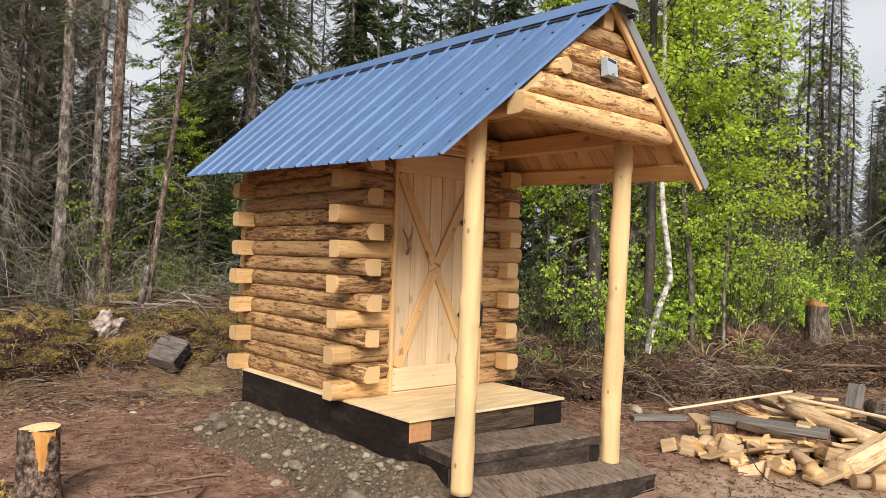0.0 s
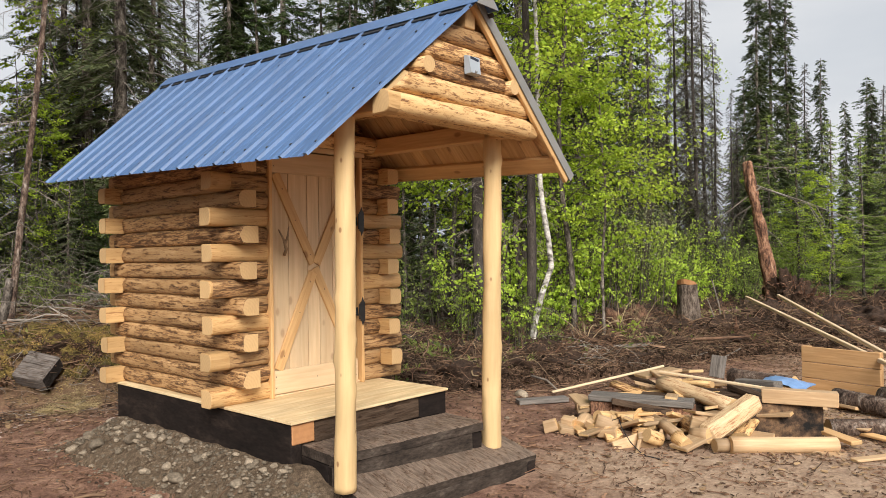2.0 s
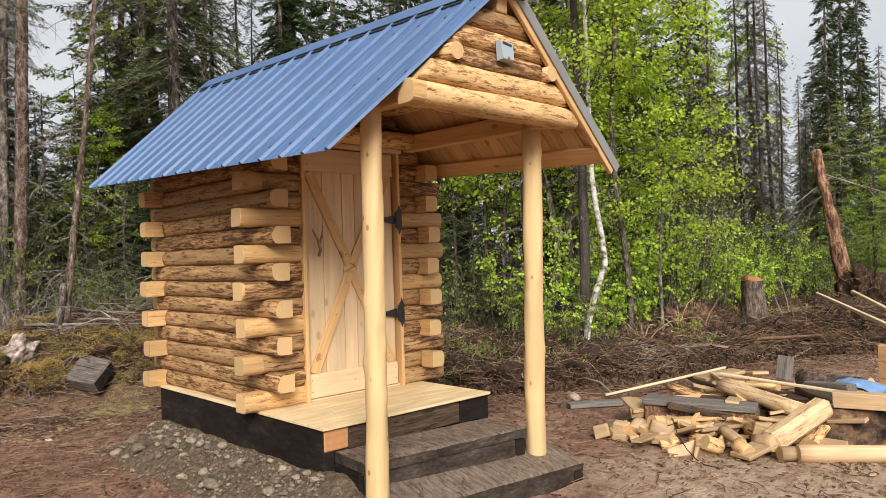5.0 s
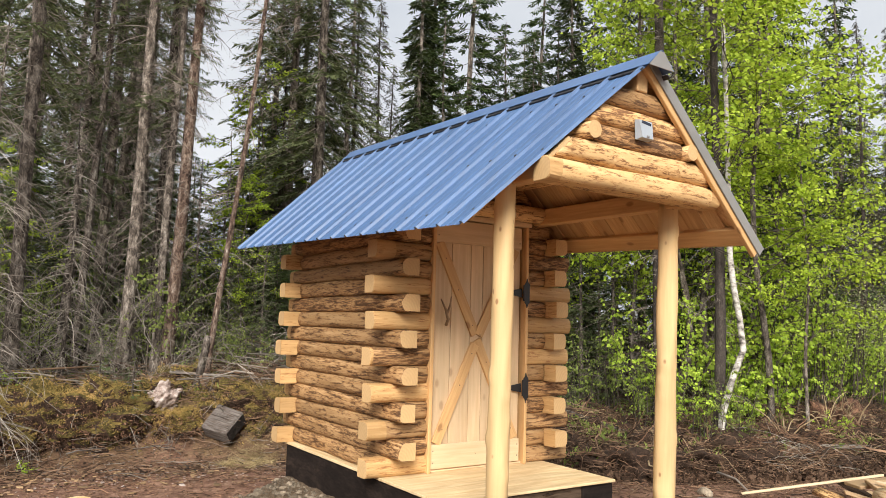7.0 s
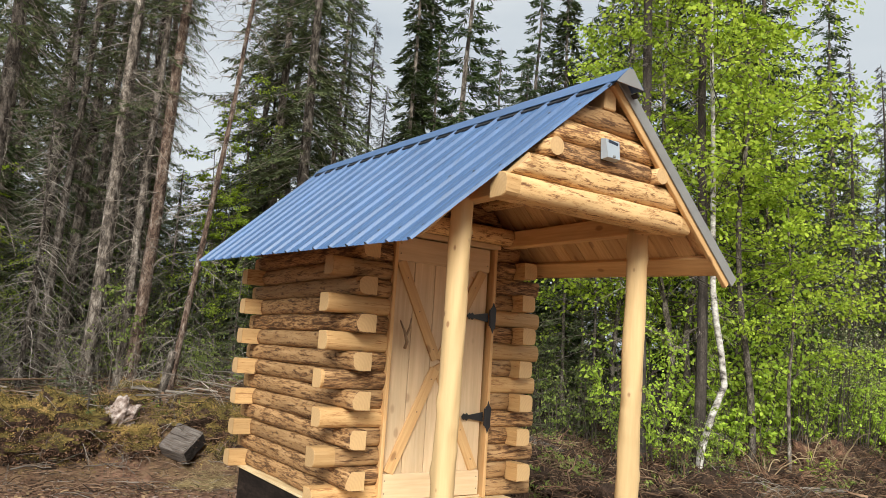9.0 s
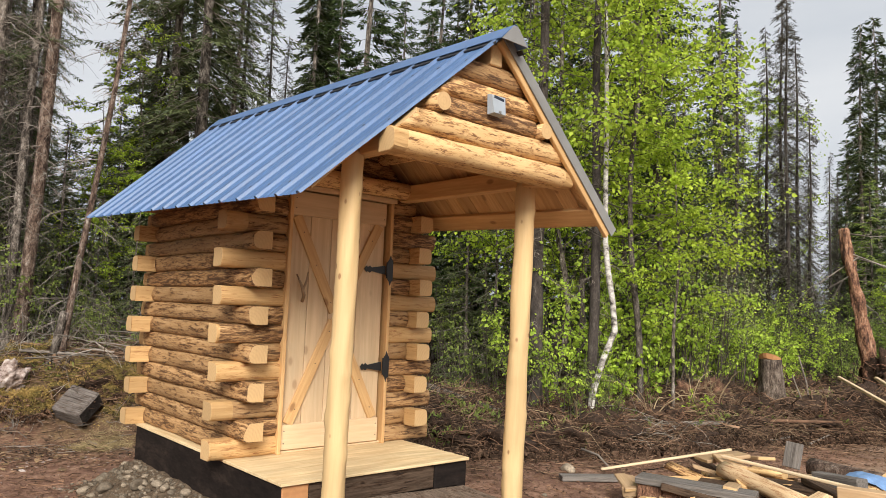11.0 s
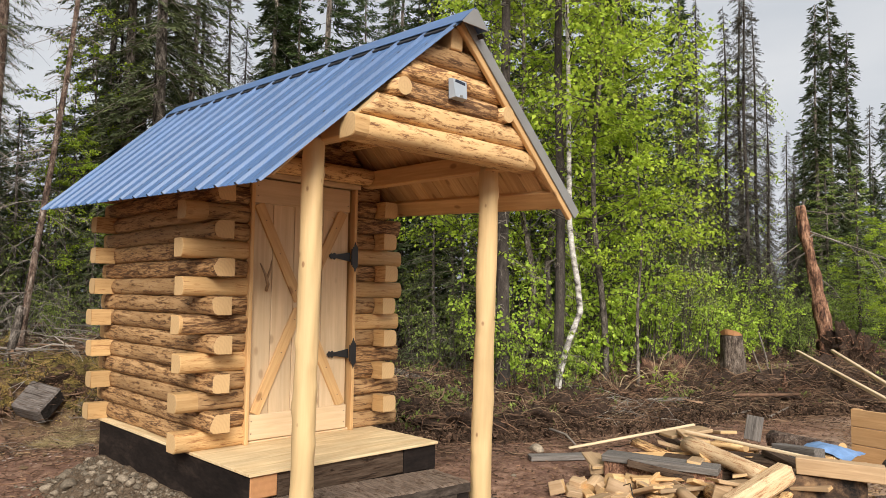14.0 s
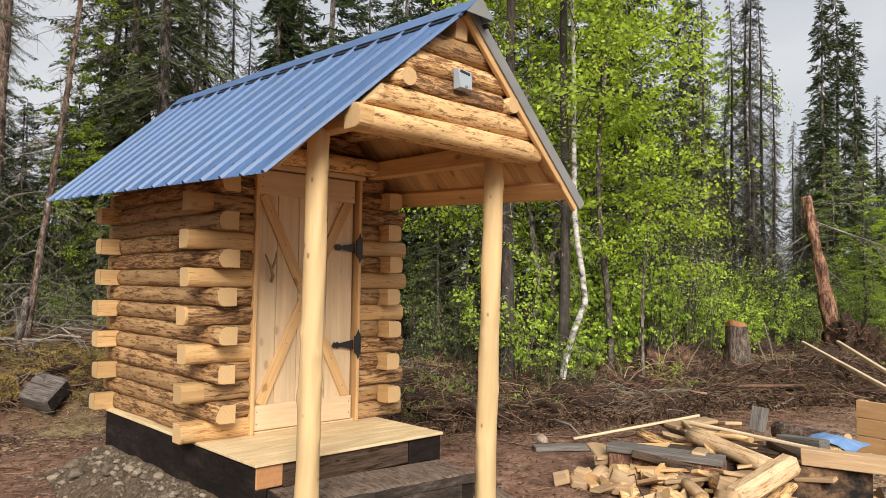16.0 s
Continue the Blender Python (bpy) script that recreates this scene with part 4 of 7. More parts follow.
part("sensor", box_mesh("sensor", 0.020, 0.006, 0.012, M_GREYMETAL, 0.003), lamp, axes((-0.010, -0.046, -0.045), (1, 0, 0)))
lamp.matrix_basis = Matrix.Translation((-0.010, YG - 0.002, 2.622))


# steps: heavy dark-stained planks boxed with boards
def step(front_left, angle, length, depth, top, bottom, seed, pitch=0.0, roll=0.0):
    st = thing("wooden_step", "rough dark-stained plank step before the porch deck", "step", "porch steps",
               at=Matrix.Translation((*front_left, 0)) @ Matrix.Rotation(radians(angle), 4, "Z"))
    lift = Matrix.Translation((0, 0, top)) @ Matrix.Rotation(radians(roll), 4, "Y") @ Matrix.Rotation(radians(pitch), 4, "X")
    part("tread", plank_mesh("tread", length, depth, 0.06, [M_TREAD, M_RISER], seed), st, lift @ axes((0, 0.0, -0.06), (1, 0, 0)))
    tall = top - 0.063 - bottom
    part("riser", box_mesh("riser", length - 0.10, 0.05, tall, M_RISER, 0.008, M_BLACK, seed, 0.004), st, axes((0.005, 0.027, top - 0.063 - tall / 2), (1, 0, 0)))
    part("end_block", box_mesh("end_block", 0.085, 0.055, tall, M_BLACK, 0.008, M_BLACK, seed + 1, 0.004), st, axes((length - 0.09, 0.029, top - 0.066 - tall / 2), (1, 0, 0)))
    for x in (0.024, length - 0.024):
        part("side_board", box_mesh("side_board", depth - 0.07, 0.045, tall, M_BLACK, 0.006), st, axes((x, 0.06, top - 0.066 - tall / 2), (0, 1, 0)))


def plank_mesh(name, length, depth, thick, mats, seed):
    """A heavy rough-sawn plank from (0, 0, 0): dented front arris, uneven top; mats: top, sides."""
    nx, ny = int(length / 0.02), int(depth / 0.03)
    v, f, idx = [], [], []
    for i in range(nx + 1):
        for j in range(ny + 1):
            x, y = length * i / nx, depth * j / ny
            edge = max(0.0, 1 - j / 1.0) if j < 1 else 0.0
            dent = noise.noise(Vector((x * 7, seed * 3.1, 2))) + 0.6 * noise.noise(Vector((x * 23, seed * 5.3, 4)))
            v.append((x, y + 0.006 * edge * dent, thick - 0.010 * edge * (0.6 + max(0, dent)) + 0.0035 * noise.noise(Vector((x * 5, y * 9, seed))) + 0.0012 * math.sin((x + 0.35 * y + 0.02 * noise.noise(Vector((x * 3, y * 3, 1)))) * 190)))
    for i in range(nx):
        for j in range(ny):
            k = i * (ny + 1) + j
            f.append((k, k + ny + 1, k + ny + 2, k + 1))
            idx.append(0)
    rim = [i * (ny + 1) for i in range(nx + 1)] + [nx * (ny + 1) + j for j in range(1, ny + 1)] + [i * (ny + 1) + ny for i in range(nx - 1, -1, -1)] + [j for j in range(ny - 1, 0, -1)]
    base = len(v)
    for q in rim:
        x, y, z = v[q]
        v.append((x, y - (0.004 if y < 0.02 else 0), 0.0))
    n = len(rim)
    for k in range(n):
        f.append((rim[k], base + k, base + (k + 1) % n, rim[(k + 1) % n]))
        idx.append(1)
    f.append(tuple(base + k for k in range(n - 1, -1, -1)))
    idx.append(1)
    return mesh_of(name, v, f, mats, idx, False)


step((-0.648, -1.030), -6.7, 1.215, 0.38, 0.355, 0.10, 1)
step((-0.66, -1.315), -4.4, 1.49, 0.42, 0.150, -0.03, 2, 13.0, 1.2)


# ---- trees and bushes ----
EYE_X, EYE_Y = -3.0, -4.2


def spot(bearing, far):
    """A place on the ground, by bearing (degrees clockwise from +y) and distance from the clearing's near edge."""
    a = radians(bearing)
    return EYE_X + far * math.sin(a), EYE_Y + far * math.cos(a)


class Bag:
    """Vertices and faces gathered from many small pieces."""

    def __init__(self):
        self.v, self.f = [], []

    def add(self, verts, faces):
        k = len(self.v)
        self.v.extend(verts)
        self.f.extend(tuple(k + i for i in q) for q in faces)

    def kite(self, p, along, side, length, width, belly=0.45):
        k = len(self.v)
        a, s = along * length, side * (width / 2)
        m = p + a * belly
        self.v.extend((p, m + s, p + a, m - s))
        self.f.append((k, k + 1, k + 2, k + 3))

    def stick(self, pts, r0, r1, sides=4):
        n = len(pts) - 1
        self.add(*tube(pts, [r0 + (r1 - r0) * i / n for i in range(n + 1)], sides, close=False))

    def mesh(self, name, mat, smooth=True):
        return mesh_of(name, self.v, self.f, mat, None, smooth)


def rand_dir(r):
    while True:
        v = Vector((r.uniform(-1, 1), r.uniform(-1, 1), r.uniform(-1, 1)))
        if 0.05 < v.length < 1:
            return v.normalized()


def bare_branch(bag, r, p, d, length, droop, r0=0.008, subs=3):
    """A dead limb: a drooping stick with a few thin side twigs."""
    pts = []
    for i in range(5):
        s = i / 4
        pts.append(p + d * length * s + Vector((0, 0, -droop * length * s ** 1.5)) + 0.09 * length * s * rand_dir(r))
    bag.stick(pts, r0, 0.002, 3)
    for _ in range(subs):
        i = r.randint(1, 3)
        q = pts[i]
        side = (d.cross(Vector((0, 0, 1))) * r.choice((-1, 1)) + 0.5 * d + Vector((0, 0, -r.uniform(0.1, 0.9)))).normalized()
        m = q + side * length * r.uniform(0.12, 0.28)
        bag.stick([q, m, m + (side + Vector((0, 0, -0.6)) + 0.4 * rand_dir(r)).normalized() * length * r.uniform(0.08, 0.25)], r0 * 0.45, 0.0015, 3)


def spruce(name, seed, height, radius, bare, thick, droop=0.45, step=0.13, dense=1.0, dead=0.0, bark=None, needles=None, top=1.0, lean=0.0, fine=1.0, limb=None):
    """A spruce at the origin: tapered trunk, bare limbs low down, whorls of needle-bearing boughs above."""
    r = random.Random(seed)
    tree = new(name)
    bend = [Vector((0.10 * noise.noise(Vector((seed, z * 0.25, 0))) + lean * z, 0.10 * noise.noise(Vector((seed, z * 0.25, 9))), z)) for z in np.linspace(-0.25, height, 22)]

    def stem(z):
        k = min(max((z + 0.25) / (height + 0.25) * 21, 0), 20.999)
        i = int(k)
        return bend[i].lerp(bend[i + 1], k - i)

    rad = [thick * (1 + 0.5 * math.exp(-max(0, p.z) * 4)) * max(0, 1 - max(0, p.z) / height) ** 0.75 + 0.006 for p in bend]
    part("trunk", mesh_of("trunk", *tube(bend, rad, 12, 0.16, seed), bark or M_BARK), tree)
    limbs, green = Bag(), Bag()
    z = 0.6
    while z < bare * height + 0.8:
        a = r.uniform(0, 2 * math.pi)
        if r.random() < 0.85:
            d = Vector((math.cos(a), math.sin(a), r.uniform(-0.2, 0.25))).normalized()
            bare_branch(limbs, r, stem(z), d, r.uniform(0.15, 0.3 + radius * 0.38), r.uniform(0.15, 1.0), 0.006, 9)
        z += r.uniform(0.03, 0.12)
    z = bare * height
    while z < height - 0.05:
        u = z / height
        reach = radius * (1 - u) ** 0.62 * (0.6 + 0.45 * min(1, (u - bare) / 0.12 + 0.35))
        if u > 0.86:
            reach = max(reach, 0.22 * radius * top * (1 - (u - 0.86) / 0.16))
        for _ in range(3):
            a = r.uniform(0, 2 * math.pi)
            length = max(0.10, reach * r.uniform(0.55, 1.2))
            d = Vector((math.cos(a), math.sin(a), 0))
            p0 = stem(z + r.uniform(-0.06, 0.06))
            dr = droop * r.uniform(0.5, 1.4)
            if r.random() < dead:
                bare_branch(limbs, r, p0, d, length, dr, 0.006, 3)
                continue
            side = Vector((-d.y, d.x, 0))
            n = max(3, int(length / 0.085 * dense))
            tip = None
            for i in range(n):
                s = (i + 0.8) / n
                c = p0 + d * length * s + Vector((0, 0, -dr * length * s ** 1.3 + 0.18 * length * s ** 4))
                tip = c
                if s < 0.16:
                    continue
                for sgn in (-1, 1, 0, -1, 1):
                    w = (d * r.uniform(0.35, 0.9) + side * sgn * r.uniform(0.5, 1.0) + Vector((0, 0, r.uniform(-0.75, 0.15)))).normalized()
                    flat = (w.cross(Vector((0, 0, 1))) + 0.7 * rand_dir(r)).normalized()
                    green.kite(c, w, flat, r.uniform(0.13, 0.28) * (1.15 - 0.35 * s) * fine, r.uniform(0.045, 0.085) * fine * fine)
            limbs.stick([p0, p0 + d * length * 0.5 + Vector((0, 0, -dr * length * 0.36)), tip], 0.007, 0.002, 3)
        z += step * r.uniform(0.7, 1.3)
    tagged(part("branch", limbs.mesh("branch", limb or M_TWIG), tree), kind="stuff")
    if green.f:
        tagged(part("crown", green.mesh("crown", needles or M_NEEDLE), tree), kind="stuff")
    return tree


def leaf_spray(bag, r, p, e, count, size):
    """Leaves strung along a twig from p to e, in a loose flat spray with hanging tips."""
    d = e - p
    u = d.normalized()
    side = (u.cross(Vector((0, 0, 1))) + 0.35 * rand_dir(r)).normalized()
    for i in range(count):
        s = 0.15 + 0.95 * (i + r.random()) / count
        q = p + d * s + side * r.gauss(0, 0.22 * d.length) + Vector((0, 0, r.gauss(-0.02, 0.09 * d.length)))
        along = (side * r.choice((-1, 1)) * r.uniform(0.3, 1) + u * r.uniform(0.1, 0.8) + Vector((0, 0, -r.uniform(0.1, 1.0)))).normalized()
        flat = along.cross(Vector((-0.3, -0.45, 0.5)) + 0.9 * rand_dir(r)).normalized()
        k = size * r.uniform(0.55, 1.3)
        a, w = along * k, flat * (k * r.uniform(0.32, 0.44))
        curl = along.cross(flat) * (0.12 * k * r.uniform(-1, 1))
        bag.add([q, q + a * 0.22 + w * 0.8, q + a * 0.52 + w * 0.85 + curl, q + a + curl, q + a * 0.52 - w * 0.85 + curl, q + a * 0.22 - w * 0.8], [(0, 1, 2, 3, 4, 5)])


def birch(name, seed, height, thick, spread, limbs_n, leaves, size=0.07, start=0.2, bark=None, mat=None, bend_amp=0.26, course=None, twigs=9):
    r = random.Random(seed)
    tree = new(name)
    pts = []
    for z in np.linspace(-0.25, height, 26):
        k = bend_amp
        off = Vector((k * noise.noise(Vector((seed * 1.7, z * 0.45, 2))), k * noise.noise(Vector((seed * 1.7, z * 0.45, 8))), z))
        if course:
            off.x += float(np.interp(z, [q[0] for q in course], [q[1] for q in course]))
        pts.append(off)
    n = len(pts) - 1
    rad = [thick * max(0, 1 - max(0, p.z) / height) ** 0.8 + 0.005 for p in pts]
    part("trunk", mesh_of("trunk", *tube(pts, rad, 12, 0.12, seed), bark or M_BIRCHBARK), tree)
    wood_bag, leaf_bag = Bag(), Bag()
    for k in range(limbs_n):
        u = start + (0.97 - start) * (k + r.random()) / limbs_n
        i = min(n - 1, int((u * height + 0.25) / (height + 0.25) * n))
        p0 = pts[i].lerp(pts[i + 1], r.random())
        a = r.uniform(0, 2 * math.pi)
        length = spread * (1.05 - 0.7 * u) * r.uniform(0.55, 1.35)
        d = Vector((math.cos(a), math.sin(a), r.uniform(0.05, 0.9))).normalized()
        q = [p0]
        for s in (0.3, 0.55, 0.8, 1.0):
            q.append(p0 + d * length * s + Vector((0, 0, -0.25 * length * s * s)) + 0.06 * length * rand_dir(r))
        wood_bag.stick(q, max(0.007, thick * 0.28 * (1 - u)), 0.003, 4)
        for _ in range(twigs):
            j = r.choice((1, 2, 3, 3, 4, 4))
            out = (d * 0.6 + rand_dir(r) * Vector((1, 1, 0.45)))
            e = q[j] + out.normalized() * length * r.uniform(0.15, 0.42) + Vector((0, 0, -0.06))
            wood_bag.stick([q[j], (q[j] + e) / 2 + Vector((0, 0, 0.025)) + 0.03 * rand_dir(r), e], 0.004, 0.0014, 3)
            leaf_spray(leaf_bag, r, q[j], e, leaves, size)
    tagged(part("branch", wood_bag.mesh("branch", M_STEM), tree), kind="stuff")
    tagged(part("crown", leaf_bag.mesh("crown", mat or M_LEAF, False), tree), kind="stuff")
    return tree


def bush(name, seed, height, stems, leaves, size, mat, spread=0.6, low=0.5, twigs=7):
    r = random.Random(seed)
    ob = new(name)
    sticks, green = Bag(), Bag()
    for _ in range(stems):
        a = r.uniform(0, 2 * math.pi)
        out = r.uniform(0.1, spread)
        top = Vector((math.cos(a) * out, math.sin(a) * out, height * r.uniform(0.5, 1.1)))
        p0 = Vector((math.cos(a) * 0.25 * out, math.sin(a) * 0.25 * out, -0.08))
        mid = p0.lerp(top, 0.5) + Vector((0, 0, 0.2 * height)) * r.uniform(-0.3, 1) + 0.08 * rand_dir(r)
        sticks.stick([p0, p0.lerp(mid, 0.6) + 0.03 * rand_dir(r), mid, top], r.uniform(0.006, 0.012), 0.002, 4)
        for _ in range(twigs):
            s = r.uniform(0.2, 1.0)
            c = (p0.lerp(mid, s * 2) if s < 0.5 else mid.lerp(top, s * 2 - 1))
            e = c + (rand_dir(r) + Vector((0, 0, 0.25))).normalized() * r.uniform(0.12, 0.34) * height * 0.5
            sticks.stick([c, (c + e) / 2 + 0.03 * rand_dir(r), e], 0.004, 0.0012, 3)
            if s > low:
                leaf_spray(green, r, c, e, leaves, size)
    tagged(part("stem", sticks.mesh("stem", M_STEM), ob), kind="stuff")
    if green.f:
        tagged(part("foliage", green.mesh("foliage", mat, False), ob), kind="stuff")
    return ob


def plant(proto, x, y, scale=1.0, turn=0.0, label="", category="tree", group="", wide=1.0, tilt=0.0, first=[]):
    """Stand a copy of a tree on the ground; the prototype itself takes the first place."""
    m = Matrix.Translation((x, y, ground_z(x, y) - 0.03)) @ Matrix.Rotation(radians(tilt), 4, "Y") @ Matrix.Rotation(turn, 4, "Z") @ Matrix.Diagonal((scale * wide, scale * wide, scale, 1))
    if proto.name not in first:
        first.append(proto.name)
        proto.matrix_basis = m
        return tagged(proto, label, category, group)
    ob = copy_thing(proto, m) if proto.matrix_basis.is_identity else copy_plain(proto, m)
    return tagged(ob, label, category, group)


def copy_plain(proto, m):
    """copy_thing() of a prototype that already stands scaled: m holds the whole scale."""
    keep = proto.matrix_basis.copy()
    proto.matrix_basis = Matrix()
    ob = copy_thing(proto, m)
    proto.matrix_basis = keep
    return ob


rt = random.Random(77)
L_TALL = "tall grey-barked spruce with bare dead lower limbs"
tall = [spruce("spruce", 1, 13.0, 1.0, 0.26, 0.076, 0.55, 0.13, 2.2, 0.55, None, M_NEEDLE_OLD, fine=0.5),
        spruce("spruce", 2, 12.0, 0.85, 0.30, 0.062, 0.6, 0.13, 2.2, 0.6, None, M_NEEDLE_OLD, fine=0.5),
        spruce("spruce", 3, 13.5, 0.9, 0.36, 0.076, 0.5, 0.14, 2.2, 0.65, M_REDBARK, M_NEEDLE_OLD, fine=0.5)]
for k, far, bearing, scale in ((0, 9.2, 2.6, 1.0), (1, 10.4, 6.6, 0.85), (0, 11.3, 7.9, 1.05), (0, 9.9, 9.6, 1.0), (1, 11.0, 11.4, 1.0), (2, 9.7, 12.6, 1.0),
                               (0, 8.6, -1.5, 1.1), (1, 13.2, 5.0, 1.0), (0, 13.6, 9.0, 1.1), (2, 14.5, 12.2, 1.0), (0, 12.0, -5.0, 1.1), (1, 10.6, 10.3, 0.95), (0, 11.8, 12.0, 0.95), (1, 9.8, 11.9, 0.9), (1, 12.4, 8.6, 1.0), (1, 10.9, 5.6, 0.9)):
    plant(tall[k], *spot(bearing, far), scale, rt.uniform(0, 6), L_TALL, "tree", "spruces at the clearing's edge", tilt=rt.uniform(-1.0, 2.2))

green = [spruce("spruce", 11, 11.0, 1.35, 0.08, 0.085, 0.42, 0.12, 1.6, 0.05, top=1.6, fine=0.75),
         spruce("spruce", 12, 11.0, 1.15, 0.10, 0.08, 0.5, 0.12, 1.6, 0.10, top=2.2, fine=0.75),
         spruce("spruce", 13, 10.0, 1.6, 0.05, 0.08, 0.40, 0.12, 1.5, 0.03, top=1.2, fine=0.75),
         spruce("spruce", 14, 12.0, 1.9, 0.16, 0.11, 0.75, 0.13, 1.5, 0.22, None, M_NEEDLE_OLD, top=1.6, fine=0.72),
         spruce("spruce", 15, 9.0, 0.66, 0.06, 0.06, 0.95, 0.08, 2.2, 0.08, None, M_NEEDLE_DARK, top=2.6, fine=0.75)]
grey = [spruce("dead_spruce", 21, 9.5, 0.75, 0.05, 0.06, 0.9, 0.07, 2.4, 0.22, bark=M_DARKBARK, needles=M_TWIGMASS, top=1.6, fine=0.48, limb=M_DARKTWIG),
        spruce("dead_spruce", 22, 9.0, 0.55, 0.12, 0.05, 0.9, 0.07, 2.4, 0.2, bark=M_DARKBARK, needles=M_TWIGMASS, top=3.0, fine=0.48, limb=M_DARKTWIG)]
L_GREEN = "slender dark green spruce with drooping boughs and a clubbed top"
L_GREY = "dead grey spruce with a tangle of bare twigs"
for k, bearing, far, h in ((2, 13.8, 18.0, 3.6), (2, 16.8, 16.5, 4.4), (2, 18.6, 17.5, 7.0), (3, 19.9, 15.5, 10.5), (3, 21.0, 13.6, 11.5), (0, 17.6, 14.5, 4.4), (3, 2.6, 11.6, 11.0), (3, 25.6, 14.0, 9.0), (3, 23.0, 15.0, 10.0), (2, 18.4, 18, 4.0), (0, 3.0, 11.6, 3.8), (0, 6.2, 12.2, 4.2), (2, -0.6, 11.2, 3.6), (0, 9.2, 12.8, 4.5), (2, 12.0, 13.0, 4.0), (3, 23.2, 13.0, 13), (3, 22.0, 17.0, 12), (4, 31.2, 17, 12.0), (4, 32.3, 17.5, 12.6), (0, 35.6, 17, 13), (1, 33.2, 16, 8.6), (2, 34.4, 19, 8.0), (0, 36.6, 18, 7.6), (1, 40.6, 17, 8.4), (1, 42.6, 17.5, 9.4), (2, 38.3, 18, 9.2), (0, 41.2, 18, 11.3), (4, 43.6, 17, 11),
                           (0, 47.3, 18, 12), (2, 45.4, 22, 12), (1, 51.8, 16.5, 12), (1, 54.2, 14.6, 13), (1, 49.2, 14.2, 12.5), (0, 58.6, 15.2, 12), (2, 57.0, 17, 10.5), (1, 62.9, 20, 11.2), (2, 60.5, 15.5, 6.2), (4, 72.1, 20, 8.7), (4, 73.0, 20.5, 9.0),
                           (4, 74.0, 21, 8.2), (4, 74.3, 24, 6.4), (4, 76.2, 24, 7.0), (4, 77.7, 26, 6.0), (4, 79.3, 24, 6.1), (0, 72.2, 21.5, 6.5)):
    plant(green[k], *spot(bearing, far), h / (11, 11, 10, 12, 9)[k], rt.uniform(0, 6), L_GREEN, "tree", "spruces behind the clearing")
for k, bearing, far, h in ((1, 27.8, 16, 8.8), (0, 29.0, 18, 8), (0, 66.2, 18, 8.2), (0, 65.6, 20, 6.0), (0, 68.8, 21, 5.5), (0, 70.6, 20, 5.0), (0, 67.0, 20, 6.0), (1, 67.2, 18.5, 9.2), (0, 68.2, 17.5, 7.8), (0, 64.2, 17, 8), (1, 67.6, 16.5, 8.4), (1, 69.0, 17, 6.0), (0, 70.2, 18.5, 5.2), (1, 75.2, 27, 7.6), (0, 26.0, 14.5, 9), (0, 20.4, 14, 7)):
    plant(grey[k], *spot(bearing, far), h / (9.5, 9.0)[k], rt.uniform(0, 6), L_GREY, "tree", "dead spruces")
for k in range(22):
    bearing = rt.uniform(62, 84)
    plant(rt.choice((green[4], green[4], green[1], grey[0])), *spot(bearing, rt.uniform(22, 31)), rt.uniform(0.42, 0.66), rt.uniform(0, 6), L_GREEN, "tree", "spruces beyond the slash", wide=1.3)
# the forest further off, and round the rest of the clearing
for k in range(64):
    bearing = rt.uniform(-14, 64)
    far = rt.uniform(17, 44)
    low = 0.32 if 13.0 < bearing < 19.5 else 0.5 if bearing < 31 and bearing > 13 else 1.0
    plant(rt.choice(green), *spot(bearing, far), low * rt.uniform(0.72, 1.05), rt.uniform(0, 6), L_GREEN, "tree", "distant forest", wide=1.15)
for k in range(26):
    plant(rt.choice(green), *spot(rt.uniform(64, 96), rt.uniform(34, 70)), rt.uniform(0.5, 0.8), rt.uniform(0, 6), L_GREEN, "tree", "distant forest", wide=1.15)
# unseen spruces added behind the viewpoint to close in the skylight and roof reflections
for k in range(22):
    plant(rt.choice(green), *spot(rt.uniform(100, 340), rt.uniform(13, 26)), rt.uniform(0.6, 0.9), rt.uniform(0, 6), L_GREEN, "tree", "forest behind the clearing")

for bearing, far in ((-5.5, 15.0), (-1.0, 15.5), (3.2, 14.5), (7.0, 17.5), (10.6, 17.0)):
    plant(green[3], *spot(bearing, far), rt.uniform(0.8, 1.05), rt.uniform(0, 6), L_TALL, "tree", "spruces at the clearing's edge")

for _ in range(12):
    plant(green[rt.choice((0, 2))], *spot(rt.uniform(-8, 24), rt.uniform(11.5, 14.0)), rt.uniform(0.10, 0.22), rt.uniform(0, 6), "young spruce in the shade between the trunks", "tree", "young spruces", wide=1.5)

sapling = spruce("spruce_sapling", 17, 0.75, 0.36, 0.05, 0.008, 0.2, 0.05, 1.6, 0.0, fine=0.32)
for bearing, far, s in ((8.3, 8.6, 0.9), (10.4, 8.3, 1.0), (1.2, 8.6, 0.8)):
    plant(sapling, *spot(bearing, far), s, rt.uniform(0, 6), "small green spruce sapling on the mossy bank", "sapling", "saplings")

for _ in range(20):
    plant(green[rt.choice((0, 2, 3, 3))], *spot(rt.uniform(-14, 14), rt.uniform(13, 24)), rt.uniform(0.25, 0.5), rt.uniform(0, 6), "young spruce in the shade between the trunks", "tree", "young spruces", wide=1.25)
for _ in range(24):
    plant(green[rt.choice((0, 2, 2))], *spot(rt.uniform(-10, 30), rt.uniform(15, 26)), rt.uniform(0.18, 0.5), rt.uniform(0, 6), "young spruce in the shade between the trunks", "tree", "young spruces", wide=1.3)

# bare twiggy trees and young green spruces right at the bank
twiggy = spruce("dead_spruce", 23, 5.0, 1.1, 0.10, 0.035, 0.6, 0.08, 0.9, 1.0, limb=M_PALETWIG)
